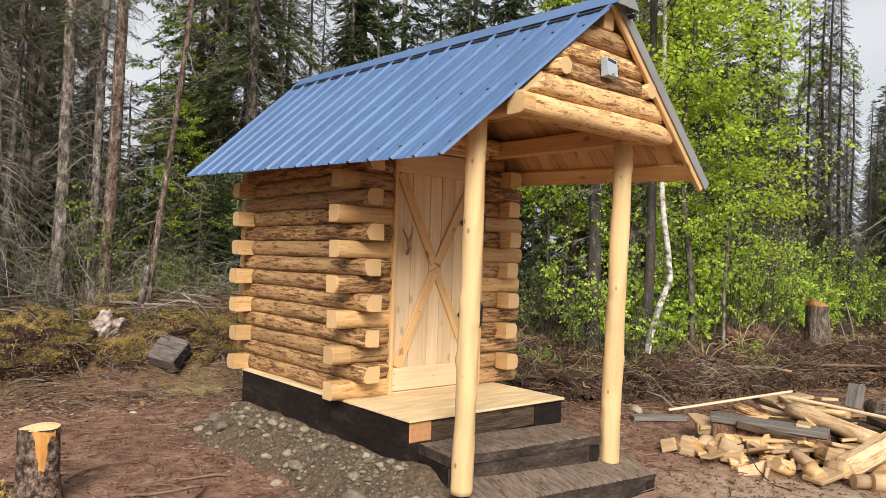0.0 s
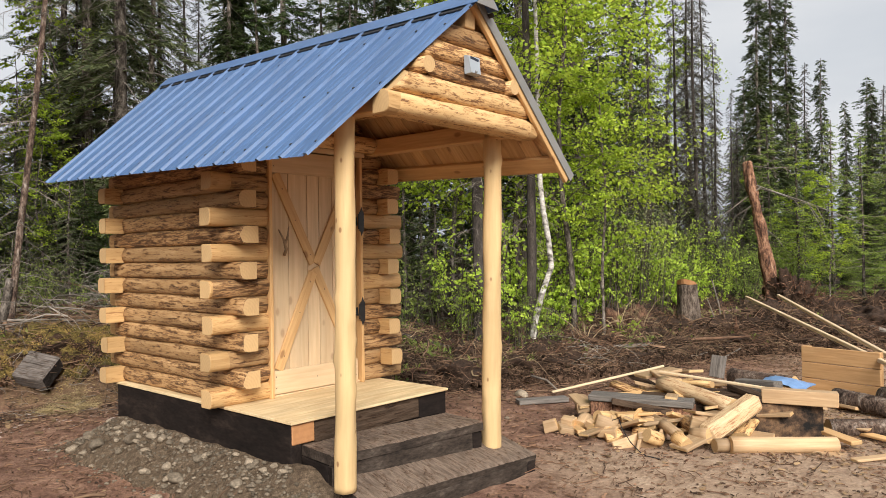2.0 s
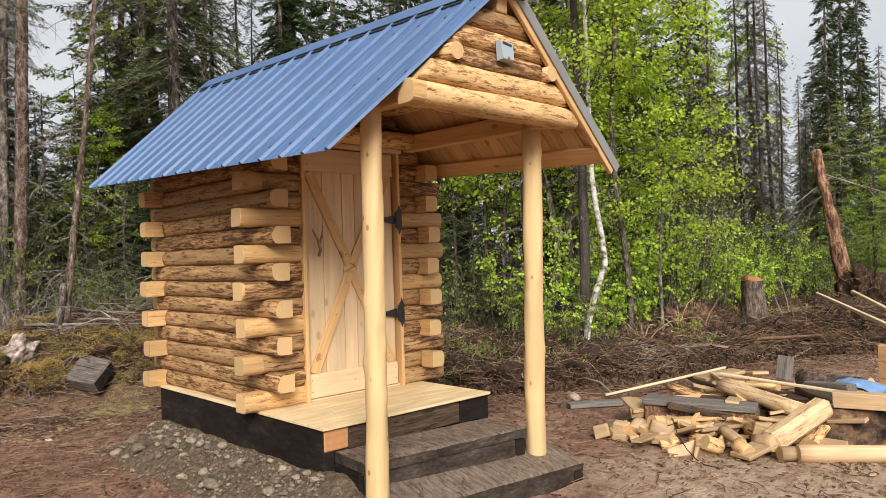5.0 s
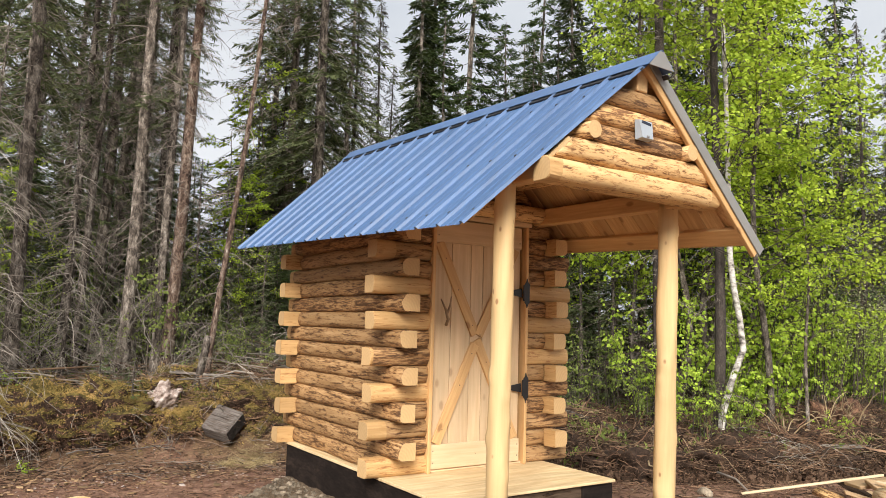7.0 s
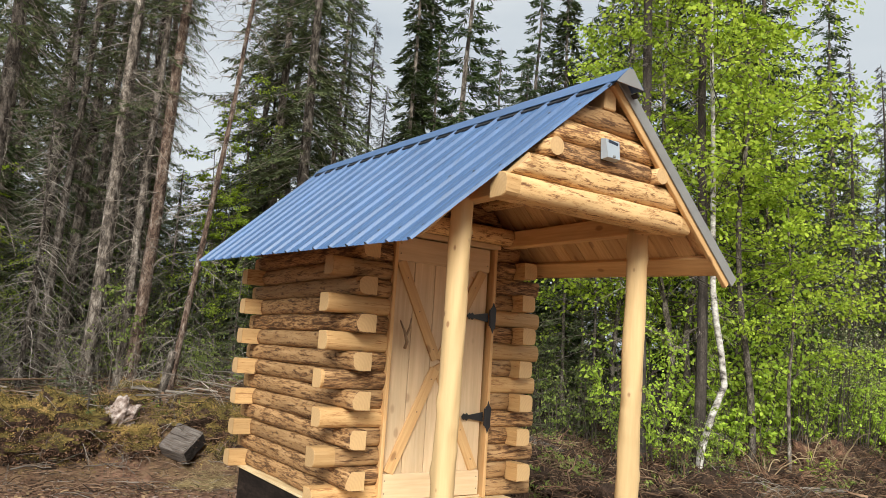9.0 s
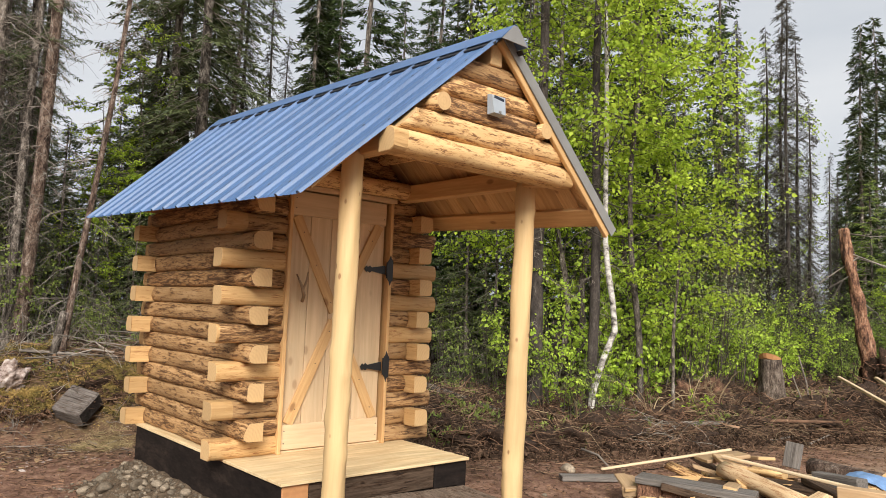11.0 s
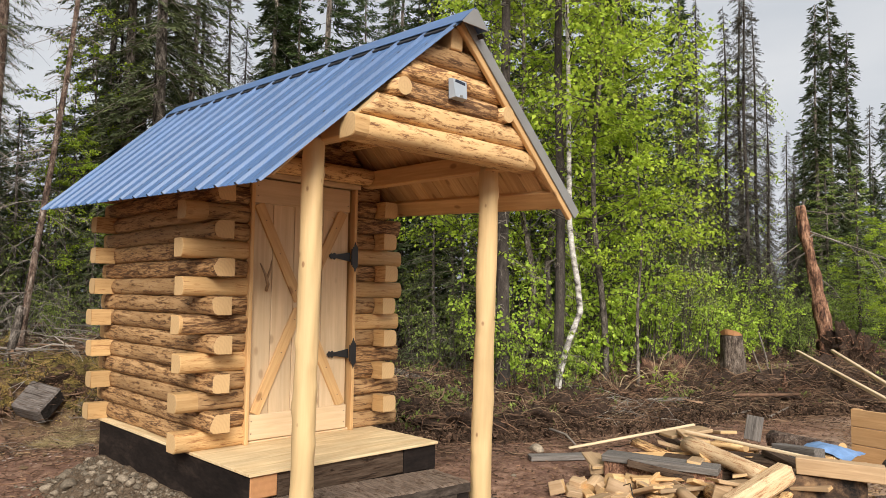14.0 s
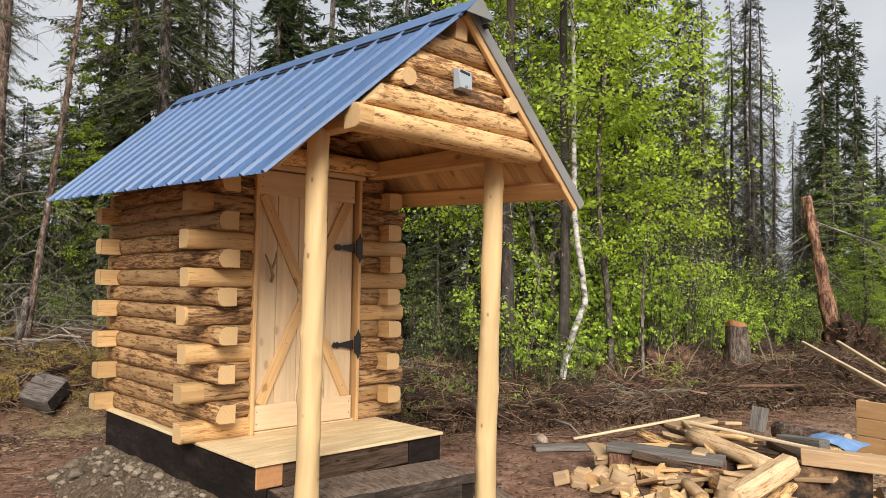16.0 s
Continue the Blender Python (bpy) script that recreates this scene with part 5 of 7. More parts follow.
for bearing, far, s in ((0.6, 8.3, 0.9), (5.8, 9.4, 0.7), (-3.0, 8.2, 1.0)):
    plant(twiggy, *spot(bearing, far), s, rt.uniform(0, 6), "dead young spruce bristling with pale bare twigs", "tree", "dead spruces")
young = spruce("young_spruce", 16, 4.0, 0.95, 0.05, 0.03, 0.42, 0.10, 1.9, 0.12, None, M_NEEDLE_OLD, fine=0.48)
for bearing, far, s in ((-4.6, 9.4, 1.0), (2.8, 11.0, 0.7), (9.0, 11.4, 0.7), (11.6, 11.0, 0.75), (14.4, 11.6, 0.8), (17.0, 11.8, 0.6), (19.6, 11.2, 0.5), (46.6, 11.0, 0.8), (44.6, 12.0, 0.9)):
    plant(young, *spot(bearing, far), s, rt.uniform(0, 6), "young green spruce at the edge of the trees", "tree", "young spruces", wide=1.1)

for k, (bearing, far, h) in enumerate(((80.6, 46, 7.5), (81.2, 44, 5.6), (81.9, 48, 5.0), (82.6, 45, 6.4), (83.4, 47, 5.8), (84.4, 43, 6.6))):
    x, y = spot(bearing, far)
    thing("burnt_pole", "bare dead trunk standing far beyond the clearing", "tree", "bare trunks", data=mesh_of("burnt_pole", *tube([(0, 0, -0.3), (0.03, 0, h * 0.5), (0.0, 0.05, h)], [0.09, 0.07, 0.03], 7, 0.2, k), M_BARK), at=Matrix.Translation((x, y, ground_z(x, y))))

# leaning thin dead tree by the bank
lean_tree = spruce("leaning_tree", 41, 10.5, 0.9, 0.45, 0.031, 0.35, 0.14, 1.2, 0.9, M_REDBARK, M_NEEDLE_OLD, fine=0.5)
plant(lean_tree, *spot(15.4, 9.0), 1.0, 1.0, "thin leaning dead spruce with peeling orange bark", "tree", tilt=6.0)

# dark spruce trunks among the birches
slim = spruce("slim_spruce", 18, 11.5, 0.6, 0.62, 0.066, 0.5, 0.14, 1.0, 0.4, M_DARKBARK, M_NEEDLE_OLD, fine=0.6)
plant(slim, 4.86, 1.40, 1.0, 0.5, "slim dark spruce trunk behind the crooked birch", "tree", "dark trunks")
plant(slim, 4.15, 1.72, 0.95, 2.5, "slim dark spruce trunk among the birches", "tree", "dark trunks", wide=1.3)

# birches and leafy bushes
L_BIRCH = "young birch with fresh yellow-green spring leaves"
white = birch("birch", 51, 9.2, 0.038, 2.0, 46, 20, 0.058, 0.24, bend_amp=0.08, course=((-0.3, 0.0), (0.4, 0.0), (0.81, 0.17), (1.16, 0.44), (1.37, 0.53), (1.8, 0.39), (2.4, 0.29), (3.5, 0.26), (9, 0.2)))
plant(white, 4.51, 1.15, 1.0, 0.0, "white-barked birch with a crooked trunk and yellow-green leaves", "birch", "birches beside the clearing")
leafy = [birch("birch", 54, 8.6, 0.045, 2.1, 44, 21, 0.058, 0.2, M_BARK),
         birch("birch", 52, 7.6, 0.04, 1.9, 38, 21, 0.057, 0.24, M_BARK),
         birch("birch", 53, 6.2, 0.03, 1.5, 30, 18, 0.053, 0.26, M_BARK)]
for k, bearing, far, scale in ((0, 51.6, 10.4, 1.0), (1, 57.6, 10.4, 1.05), (2, 60.4, 10.6, 0.72), (1, 48.6, 11.0, 0.95), (0, 54.2, 11.2, 1.1), (2, 59.0, 11.8, 1.0),
                               (1, 65.6, 19.0, 0.95), (1, 62.6, 23.0, 1.1), (0, 64.6, 25.0, 1.05), (2, 2.2, 10.8, 0.5), (2, 19.0, 13.4, 0.9), (2, 17.8, 11.6, 0.5), (2, 16.4, 12.4, 0.62), (2, 45.8, 13.0, 0.9), (1, 56.6, 12.4, 1.15), (1, 74.9, 17.0, 0.42), (2, 76.6, 16.0, 0.45)):
    plant(leafy[k], *spot(bearing, far), scale, rt.uniform(0, 6), L_BIRCH, "birch", "birches beside the clearing")
brush = [bush("bush", 61, 1.9, 17, 15, 0.046, M_BUSHLEAF, 1.2, 0.36, 9), bush("bush", 62, 1.3, 13, 13, 0.042, M_BUSHLEAF, 0.95, 0.3, 9), bush("bush", 63, 1.5, 14, 9, 0.045, M_DULLLEAF, 0.8, 0.3)]
for k, bearing, far, scale in ((2, 44.6, 10.4, 0.8), (2, 47.0, 10.6, 0.9), (0, 50.2, 9.8, 1.0), (1, 52.2, 9.3, 0.9), (0, 57.0, 11.2, 1.25), (0, 58.6, 11.8, 1.2), (1, 60.6, 12.6, 1.2), (0, 54.0, 10.6, 1.2),
                               (0, 62.0, 12.9, 0.9), (1, 65.0, 13.8, 1.1), (0, 68.4, 15.0, 0.9), (0, 61.4, 12.2, 1.0), (0, 64.2, 13.2, 0.85), (1, 66.6, 13.4, 0.9), (2, 49.0, 9.2, 0.7), (2, 53.4, 9.0, 0.6), (2, 56.0, 9.4, 0.5)):
    plant(brush[k], *spot(bearing, far), scale, rt.uniform(0, 6), "leafy bush with bright green spring foliage", "bush", "bushes beside the clearing")
low_bush = bush("bush", 66, 0.85, 13, 19, 0.044, M_BUSHLEAF, 0.75, 0.2, 9)
for x, y, k in ((6.5, 0.86, 0.5), (5.5, 1.7, 1.15), (6.1, 1.9, 1.4), (6.8, 2.1, 1.5), (7.9, 2.0, 1.4), (9.0, 1.5, 1.2), (-2.55, 4.55, 0.36), (-2.75, 4.75, 0.42), (-2.42, 3.80, 0.2)):
    plant(low_bush, x, y, k, rt.uniform(0, 6), "low bush with broad bright green spring leaves", "bush", "bushes beside the clearing")
far_bush = bush("bush", 64, 2.3, 26, 16, 0.042, M_FARLEAF, 0.95, 0.15, 9)
for _ in range(40):
    plant(far_bush, *spot(rt.uniform(67, 92), rt.uniform(16, 32)), rt.uniform(0.35, 0.85), rt.uniform(0, 6), "leafy bush with soft green spring foliage", "bush", "bushes beyond the clearing")
for bearing, far, k in ((64.4, 16.0, 0.8), (66.0, 17.0, 0.9), (67.6, 15.5, 0.7), (69.0, 17.5, 0.9), (71.0, 16.5, 0.75), (73.4, 17.0, 0.8)):
    plant(far_bush, *spot(bearing, far), k, rt.uniform(0, 6), "leafy bush with soft green spring foliage", "bush", "bushes beyond the clearing")
larch = spruce("young_larch", 19, 4.2, 0.85, 0.04, 0.03, 0.15, 0.09, 1.6, 0.0, None, M_FARLEAF, fine=0.5)
for bearing, far, h in ((74.6, 17.0, 0.95), (76.8, 18.5, 1.0), (78.6, 17.5, 0.9), (80.2, 19.0, 1.0), (72.6, 18.0, 1.05), (70.6, 21.0, 1.1), (82.0, 18.0, 0.8), (84.0, 20.0, 0.9)):
    plant(larch, *spot(bearing, far), h, rt.uniform(0, 6), "young tree in soft bright green needles", "tree", "young green trees")
budding = bush("budding_shrub", 65, 3.1, 13, 7, 0.026, M_BUD, 0.9, 0.35, 12)
for bearing, far, s in ((60.8, 12.0, 1.0), (63.0, 12.6, 0.95), (64.6, 12.9, 0.8)):
    plant(budding, *spot(bearing, far), s, rt.uniform(0, 6), "tall shrub with pale buds just opening", "shrub", "budding shrubs")
for _ in range(7):
    plant(brush[2], *spot(rt.uniform(-8, 13), rt.uniform(9.6, 11.6)), rt.uniform(0.6, 1.05), rt.uniform(0, 6), "scrubby undergrowth bush between the trunks", "bush", "undergrowth")
for _ in range(26):
    plant(brush[2], *spot(rt.uniform(-6, 25), rt.uniform(9.6, 11.8)), rt.uniform(0.3, 0.6), rt.uniform(0, 6), "scrubby undergrowth bush between the trunks", "bush", "undergrowth")
for _ in range(44):
    plant(brush[2], *spot(rt.uniform(-6, 45), rt.uniform(11, 17)), rt.uniform(0.7, 1.5), rt.uniform(0, 6), "scrubby undergrowth bush between the trunks", "bush", "undergrowth")


# ---- stumps, snag, bank ----
def lumpy(name, sx, sy, sz, mat, seed, rough=0.25, res=3):
    """A rounded, uneven lump."""
    bm = bmesh.new()
    bmesh.ops.create_icosphere(bm, subdivisions=res, radius=1.0)
    for v in bm.verts:
        if name == "stone":  # water-worn, with a few flattened sides
            for side in range(5):
                d = Vector((math.sin(seed * 2.1 + side * 1.9), math.cos(seed * 1.3 + side * 2.7), math.sin(side * 2.3 + seed))).normalized()
                v.co -= d * max(0.0, v.co.dot(d) - 0.74) * 0.8
        k = 1 + rough * noise.noise(v.co * (0.9 if name == "stone" else 1.6) + Vector((seed * 3.1, 0, 0))) + rough * (0.12 if name == "stone" else 0.5) * noise.noise(v.co * 4 + Vector((0, seed * 2.3, 0))) + rough * (0.03 if name == "stone" else 0.28) * noise.noise(v.co * 10 + Vector((0, 0, seed * 1.3)))
        v.co = Vector((v.co.x * sx * k, v.co.y * sy * k, v.co.z * sz * k))
    me = bpy.data.meshes.new(name)
    bm.to_mesh(me)
    bm.free()
    me.materials.append(mat)
    me.polygons.foreach_set("use_smooth", [True] * len(me.polygons))
    return me


def stump(x, y, radius, height, bark, top, seed, label, flare=0.5, slant=0.0, lean=0.0, decay=7.0):
    st = thing("tree_stump", label, "stump", at=Matrix.Translation((x, y, ground_z(x, y) - 0.06)))
    zs = np.linspace(0, height + 0.06, 9)
    pts = [Vector((lean * z, 0, z)) for z in zs]
    v, f = tube(pts, [radius * (1 + flare * math.exp(-z * decay)) for z in zs], 20, 0.22, seed, close=False)
    part("trunk", mesh_of("trunk", v, f, bark), st)
    r = random.Random(seed)
    tv = [Vector((p.x, p.y, p.z + slant * (p.x - pts[-1].x))) for p in v[-20:]]
    tv.append(sum(tv, Vector()) / 20 + Vector((0, 0, 0.006)))
    tv += [p + Vector((0, 0, -0.08)) + 0.10 * (pts[-1] - p) * Vector((1, 1, 0)) for p in tv[:20]]
    tf = [(k, (k + 1) % 20, 20) for k in range(20)] + [(21 + k, 21 + (k + 1) % 20, (k + 1) % 20, k) for k in range(20)]
    part("sawn_top", mesh_of("sawn_top", tv, tf, top, None, False), st)
    return st


M_SAWN = rough_stuff("fresh_sawn", [(0.3, (0.60, 0.38, 0.15)), (0.7, (0.78, 0.60, 0.33))], 6.0, rough=0.75, bump=0.2, second=0.3)
M_ORANGE = rough_stuff("orange_wood", [(0.3, (0.38, 0.15, 0.03)), (0.7, (0.64, 0.32, 0.09))], 8.0, (4, 4, 1), rough=0.7, bump=0.3)
near = stump(-2.44, 0.50, 0.102, 0.44, M_STUMPBARK, M_SAWN, 5, "freshly sawn spruce stump with an orange axe cut", 0.45, 0.06)
cv, cf2 = [], []
for i in range(6):
    for k in range(5):
        a = radians(-124 + 17 * k)
        rr = 0.104 + 0.014 * (1 - i / 5)
        wdt = (1 - 0.62 * (i / 5) ** 0.7) * (1 + 0.55 * noise.noise(Vector((i * 1.7, k * 2.3, 1))))
        cv.append((rr * math.cos(radians(-90) + (a + radians(90)) * wdt), rr * math.sin(radians(-90) + (a + radians(90)) * wdt), 0.494 - 0.045 * i + 0.02 * noise.noise(Vector((k * 1.9, i * 0.7, 5)))))
for i in range(5):
    for k in range(4):
        cf2.append((i * 5 + k, (i + 1) * 5 + k, (i + 1) * 5 + k + 1, i * 5 + k + 1))
part("axe_cut", mesh_of("axe_cut", cv, cf2, M_ORANGE), near, None, "orange exposed wood")
stump(8.0, 0.50, 0.150, 0.76, M_GREYSTUMP, M_RAWEND, 8, "weathered grey-barked stump with a splintered orange top", 0.75, -0.6, -0.04, 3.0)
stump(-0.09, 7.10, 0.105, 0.32, M_BARK, M_SAWN, 9, "low cut stump with a pale top behind the bank", 0.2)
stump(0.48, 7.42, 0.10, 0.28, M_BARK, M_SAWN, 10, "low cut stump with a pale top behind the bank", 0.2)
stump(-0.72, 4.46, 0.042, 0.64, M_BARK, M_ROTTEN, 12, "thin broken grey stub on the mossy bank", 0.1, 0.0, 0.18)

# leaning snag with its torn-up roots
snag = thing("broken_snag", "leaning broken snag with peeling reddish bark and torn roots", "tree", at=Matrix.Translation((9.98, -0.32, 0.42)))
pts = [Vector((0, 0.10, -0.4)), Vector((0, 0.16, 0.5)), Vector((0.0, 0.26, 1.15)), Vector((0, 0.37, 1.75)), Vector((0, 0.50, 2.45)), Vector((0, 0.53, 2.68))]
snag_r = [0.17, 0.115, 0.095, 0.085, 0.080, 0.075]
steps = [(p0.lerp(p1, s / 6), r0 + (r1 - r0) * s / 6) for p0, p1, r0, r1 in zip(pts, pts[1:], snag_r, snag_r[1:]) for s in range(6)] + [(pts[-1], 0.06)]
part("trunk", mesh_of("trunk", *tube([p for p, q in steps], [q for p, q in steps], 24, 0.55, 4), M_SNAG), snag)
bag = Bag()
r = random.Random(8)
for p, d, n in ((Vector((0, 0.5, 2.6)), Vector((0.1, -0.9, -0.08)), 0.75), (Vector((0, 0.4, 2.2)), Vector((0.1, -0.95, -0.25)), 1.3), (Vector((0, 0.4, 2.25)), Vector((0.2, -0.9, -0.3)), 1.9),
                (Vector((0, 0.3, 1.5)), Vector((-0.1, -0.7, -0.5)), 0.6), (Vector((0, 0.3, 2.2)), Vector((-0.2, 0.85, -0.5)), 1.2), (Vector((0, 0.3, 2.0)), Vector((-0.3, 0.8, -0.6)), 1.0)):
    bare_branch(bag, r, p, d.normalized(), n, 0.12, 0.014, 3)
tagged(part("branch", bag.mesh("branch", M_TWIG), snag), kind="stuff")
part("root_plate", lumpy("root_plate", 0.26, 0.32, 0.50, M_EARTH, 5, 0.9, 5), snag, Matrix.Translation((-0.08, -0.22, 0.10)), "torn-up root plate with brown earth")
bag = Bag()
for _ in range(46):
    p = Vector((-0.08, -0.24, 0.20)) + 0.27 * rand_dir(r)
    bare_branch(bag, r, p, (p - Vector((0.1, -0.35, 0))).normalized(), r.uniform(0.15, 0.5), r.uniform(-0.2, 0.6), r.uniform(0.006, 0.018), 3)
tagged(part("root", bag.mesh("root", M_SNAG), snag), kind="stuff")

# bank: rotten wood, tilted old timber, stick
thing("rotten_wood", "pale crumbling lump of rotten wood in the mossy bank", "wood", data=lumpy("rotten_wood", 0.17, 0.12, 0.22, M_ROTTEN, 3, 0.5, 5),
      at=pose(-1.17, 4.05, 0.60, 20, 25, 10))
# both ends of the block are darker than its long faces
thing("old_timber", "grey weathered timber block lying tilted against the bank", "timber", data=box_mesh("old_timber", 0.34, 0.32, 0.17, M_OLDTIMBER, 0.016, M_DARKEND, 3, 0.012),
      at=axes((-0.70, 3.80, 0.43), (0.57, -0.74, -0.21), (-0.43, -0.54, 0.745)))
thing("stick", "upright broken stick beside the old timber", "stick", data=mesh_of("stick", *tube([(0, 0, -0.15), (0.01, 0, 0.12), (-0.02, 0.02, 0.36)], [0.03, 0.028, 0.02], 8, 0.2, 3), M_BRUSH), at=pose(-0.62, 4.25, 0.52, 0, -12, 0))
fl = thing("fallen_log", "fallen grey-barked log in the brush", "log", data=round_log("fallen_log", 1.75, 0.06, 0.045, [M_BARK, M_END], 6), at=axes((3.45, 3.1, 0.50), (0.50, -2.05, -0.40)))


# moss cushions along the bank, over dark undercut roots
for k, (x, dy, sx, sz) in enumerate(((-4.6, 0.35, 0.62, 0.40), (-3.9, 0.30, 0.55, 0.38), (-3.25, 0.42, 0.55, 0.42), (-2.75, 0.28, 0.48, 0.36), (-2.25, 0.36, 0.52, 0.40), (-1.75, 0.34, 0.42, 0.36), (-1.45, 0.62, 0.36, 0.34),
                                     (-1.05, 0.80, 0.40, 0.42), (-0.30, 0.72, 0.50, 0.40), (0.30, 0.60, 0.50, 0.36), (-0.72, 1.25, 0.5, 0.5), (-2.5, 0.9, 0.6, 0.40), (-3.6, 0.95, 0.7, 0.42), (-0.62, 0.95, 0.35, 0.30), (0.0, 0.50, 0.34, 0.32), (-1.02, 0.34, 0.24, 0.17))):
    y = float(np.interp(x, EDGE_X, EDGE_Y)) + dy
    me = lumpy("bed", sx, sx * 0.62, sz * 0.85, M_MOSSBED, 80 + k, 0.5, 5)
    cushion = thing("moss_cushion", "rounded mound of yellow-green moss over torn roots", "moss", "moss mounds on the bank", at=Matrix.Translation((x, y, 0.38 + 0.05 * (k % 3))))
    me.materials.append(M_EARTH)
    me.polygons.foreach_set("material_index", [int(f.normal.z + 0.5 * noise.noise(f.center * 5.0 + Vector((k, 0, 0))) < 0.16) for f in me.polygons])
    part("bed", me, cushion)
    bag, roots, duff, r = Bag(), Bag(), Bag(), random.Random(90 + k)
    for v in me.vertices:
        lean = v.normal.z + 0.55 * noise.noise(v.co * 5.0 + Vector((k, 0, 0)))
        if lean > 0.20:
            for _ in range(12):
                w = (v.normal + 0.8 * rand_dir(r)).normalized()
                bag.kite(v.co + 0.026 * rand_dir(r), w, w.cross(rand_dir(r)).normalized(), r.uniform(0.010, 0.028), r.uniform(0.004, 0.010))
        elif v.normal.y < 0.3:
            for _ in range(4):
                w = (v.normal + 1.3 * rand_dir(r)).normalized()
                duff.kite(v.co + 0.02 * rand_dir(r), w, w.cross(rand_dir(r)).normalized(), r.uniform(0.015, 0.06), r.uniform(0.003, 0.014))
        if lean <= 0.20 and v.normal.y < 0.2 and r.random() < 0.04:
            bare_branch(roots, r, v.co.copy(), (v.normal + 0.9 * rand_dir(r)).normalized(), r.uniform(0.06, 0.26), 0.8, 0.0035, 2)
    tagged(part("tuft", bag.mesh("tuft", M_MOSS, False), cushion), kind="stuff")
    if duff.f:
        tagged(part("duff", duff.mesh("duff", M_LITTER, False), cushion), kind="stuff")
    if roots.f:
        tagged(part("root", roots.mesh("root", M_TWIG, False), cushion), kind="stuff")


# ---- ground litter ----
def scatter(count, seed, where, make):
    r = random.Random(seed)
    bag = Bag()
    tries = 0
    while count and tries < 200000:
        tries += 1
        spotxy = where(r)
        if spotxy is None:
            continue
        make(bag, r, *spotxy)
        count -= 1
    return bag


def inside_house(x, y):
    return -0.72 < x < 0.85 and -1.5 < y < 1.75


def in_clearing(r):
    x, y = r.uniform(-4.5, 9.0), r.uniform(-3.9, 4.2)
    d = y - float(np.interp(x, EDGE_X, EDGE_Y))
    return None if d > 0.1 or inside_house(x, y) or mound_z(x, y) > 0.02 else (x, y)


def on_bank(lo, hi, x0, x1):
    def pick(r):
        x = r.uniform(x0, x1)
        return x, float(np.interp(x, EDGE_X, EDGE_Y)) + r.uniform(lo, hi)
    return pick


def near_edge(mean, sd, x0, x1):
    """Scattered about the clearing's edge with no hard limit."""
    def pick(r):
        x = r.uniform(x0, x1)
        return x, float(np.interp(x, EDGE_X, EDGE_Y)) + r.gauss(mean, sd)
    return pick


def twig(bag, r, x, y, length=(0.08, 0.5), rad=(0.003, 0.008), up=0.02):
    n = r.uniform(*length)
    a = r.uniform(0, 2 * math.pi)
    d = Vector((math.cos(a), math.sin(a), 0))
    pts = []
    for s in (0, 0.35, 0.7, 1.0):
        q = Vector((x, y, 0)) + d * n * s + 0.12 * n * rand_dir(r) * Vector((1, 1, 0))
        q.z = surface_z(q.x, q.y) + r.uniform(0.0, up) + 0.004
        pts.append(q)
    k = r.uniform(*rad)
    bag.stick(pts, k, k * 0.5, 4)


def chip(bag, r, x, y, size=(0.015, 0.07)):
    a, n = r.uniform(0, 6.28), r.uniform(*size)
    w = n * r.uniform(0.2, 0.7)
    z = surface_z(x, y) + 0.002
    u, s = Vector((math.cos(a), math.sin(a), r.uniform(-0.2, 0.2))), Vector((-math.sin(a), math.cos(a), r.uniform(-0.25, 0.25)))
    p = Vector((x, y, z + 0.006))
    t = Vector((0, 0, n * 0.16))
    j = [r.uniform(-0.22, 0.22) for _ in range(6)]
    v = [p - u * n * (0.5 + j[0]) - s * w * 0.3, p + u * n * j[1] - s * w * (0.5 + j[2]), p + u * n * (0.5 + j[3]) + s * w * j[5], p + u * n * j[4] + s * w * 0.5, p - u * n * (0.4 + j[5]) + s * w * 0.25]
    v += [q + t for q in v]
    bag.add(v, [(5, 6, 7, 8, 9), (0, 1, 6, 5), (1, 2, 7, 6), (2, 3, 8, 7), (3, 4, 9, 8), (4, 0, 5, 9)])


def crumb(bag, r, x, y):
    """A torn lump of peat or bark, a bent tetrahedron or so."""
    n = r.choice((0.008, 0.013, 0.019, 0.028)) * r.uniform(0.7, 1.4)
    p = Vector((x, y, ground_z(x, y) + r.uniform(0.0, 0.10)))
    u, w = rand_dir(r), rand_dir(r)
    q = u.cross(w).normalized()
    v = [p + u * n * 1.5, p - u * n * 1.2 + w * n * 0.4, p + w * n * 0.8, p - w * n * 0.6 + q * n * 0.3, p + q * n * 0.7]
    bag.add(v, [(0, 2, 4), (2, 1, 4), (1, 3, 4), (3, 0, 4), (0, 3, 2), (3, 1, 2)])


def stuff(name, bag, mat, label, category, smooth=False):
    return thing(name, label, category, kind="stuff", data=bag.mesh(name, mat, smooth))


stuff("twig_litter", scatter(3000, 1, in_clearing, lambda b, r, x, y: twig(b, r, x, y, (0.03, 0.26), (0.0015, 0.005))), M_LITTER, "thin brown twigs and roots strewn over the earth", "twigs")
stuff("bark_litter", scatter(24000, 2, in_clearing, lambda b, r, x, y: chip(b, r, x, y, (0.005, 0.038))), M_LITTER, "brown bark flakes trodden into the earth", "litter")
stuff("wood_chips", scatter(1500, 3, in_clearing, lambda b, r, x, y: chip(b, r, x, y, (0.006, 0.03))), M_CHIP, "pale wood chips strewn over the earth", "chips")


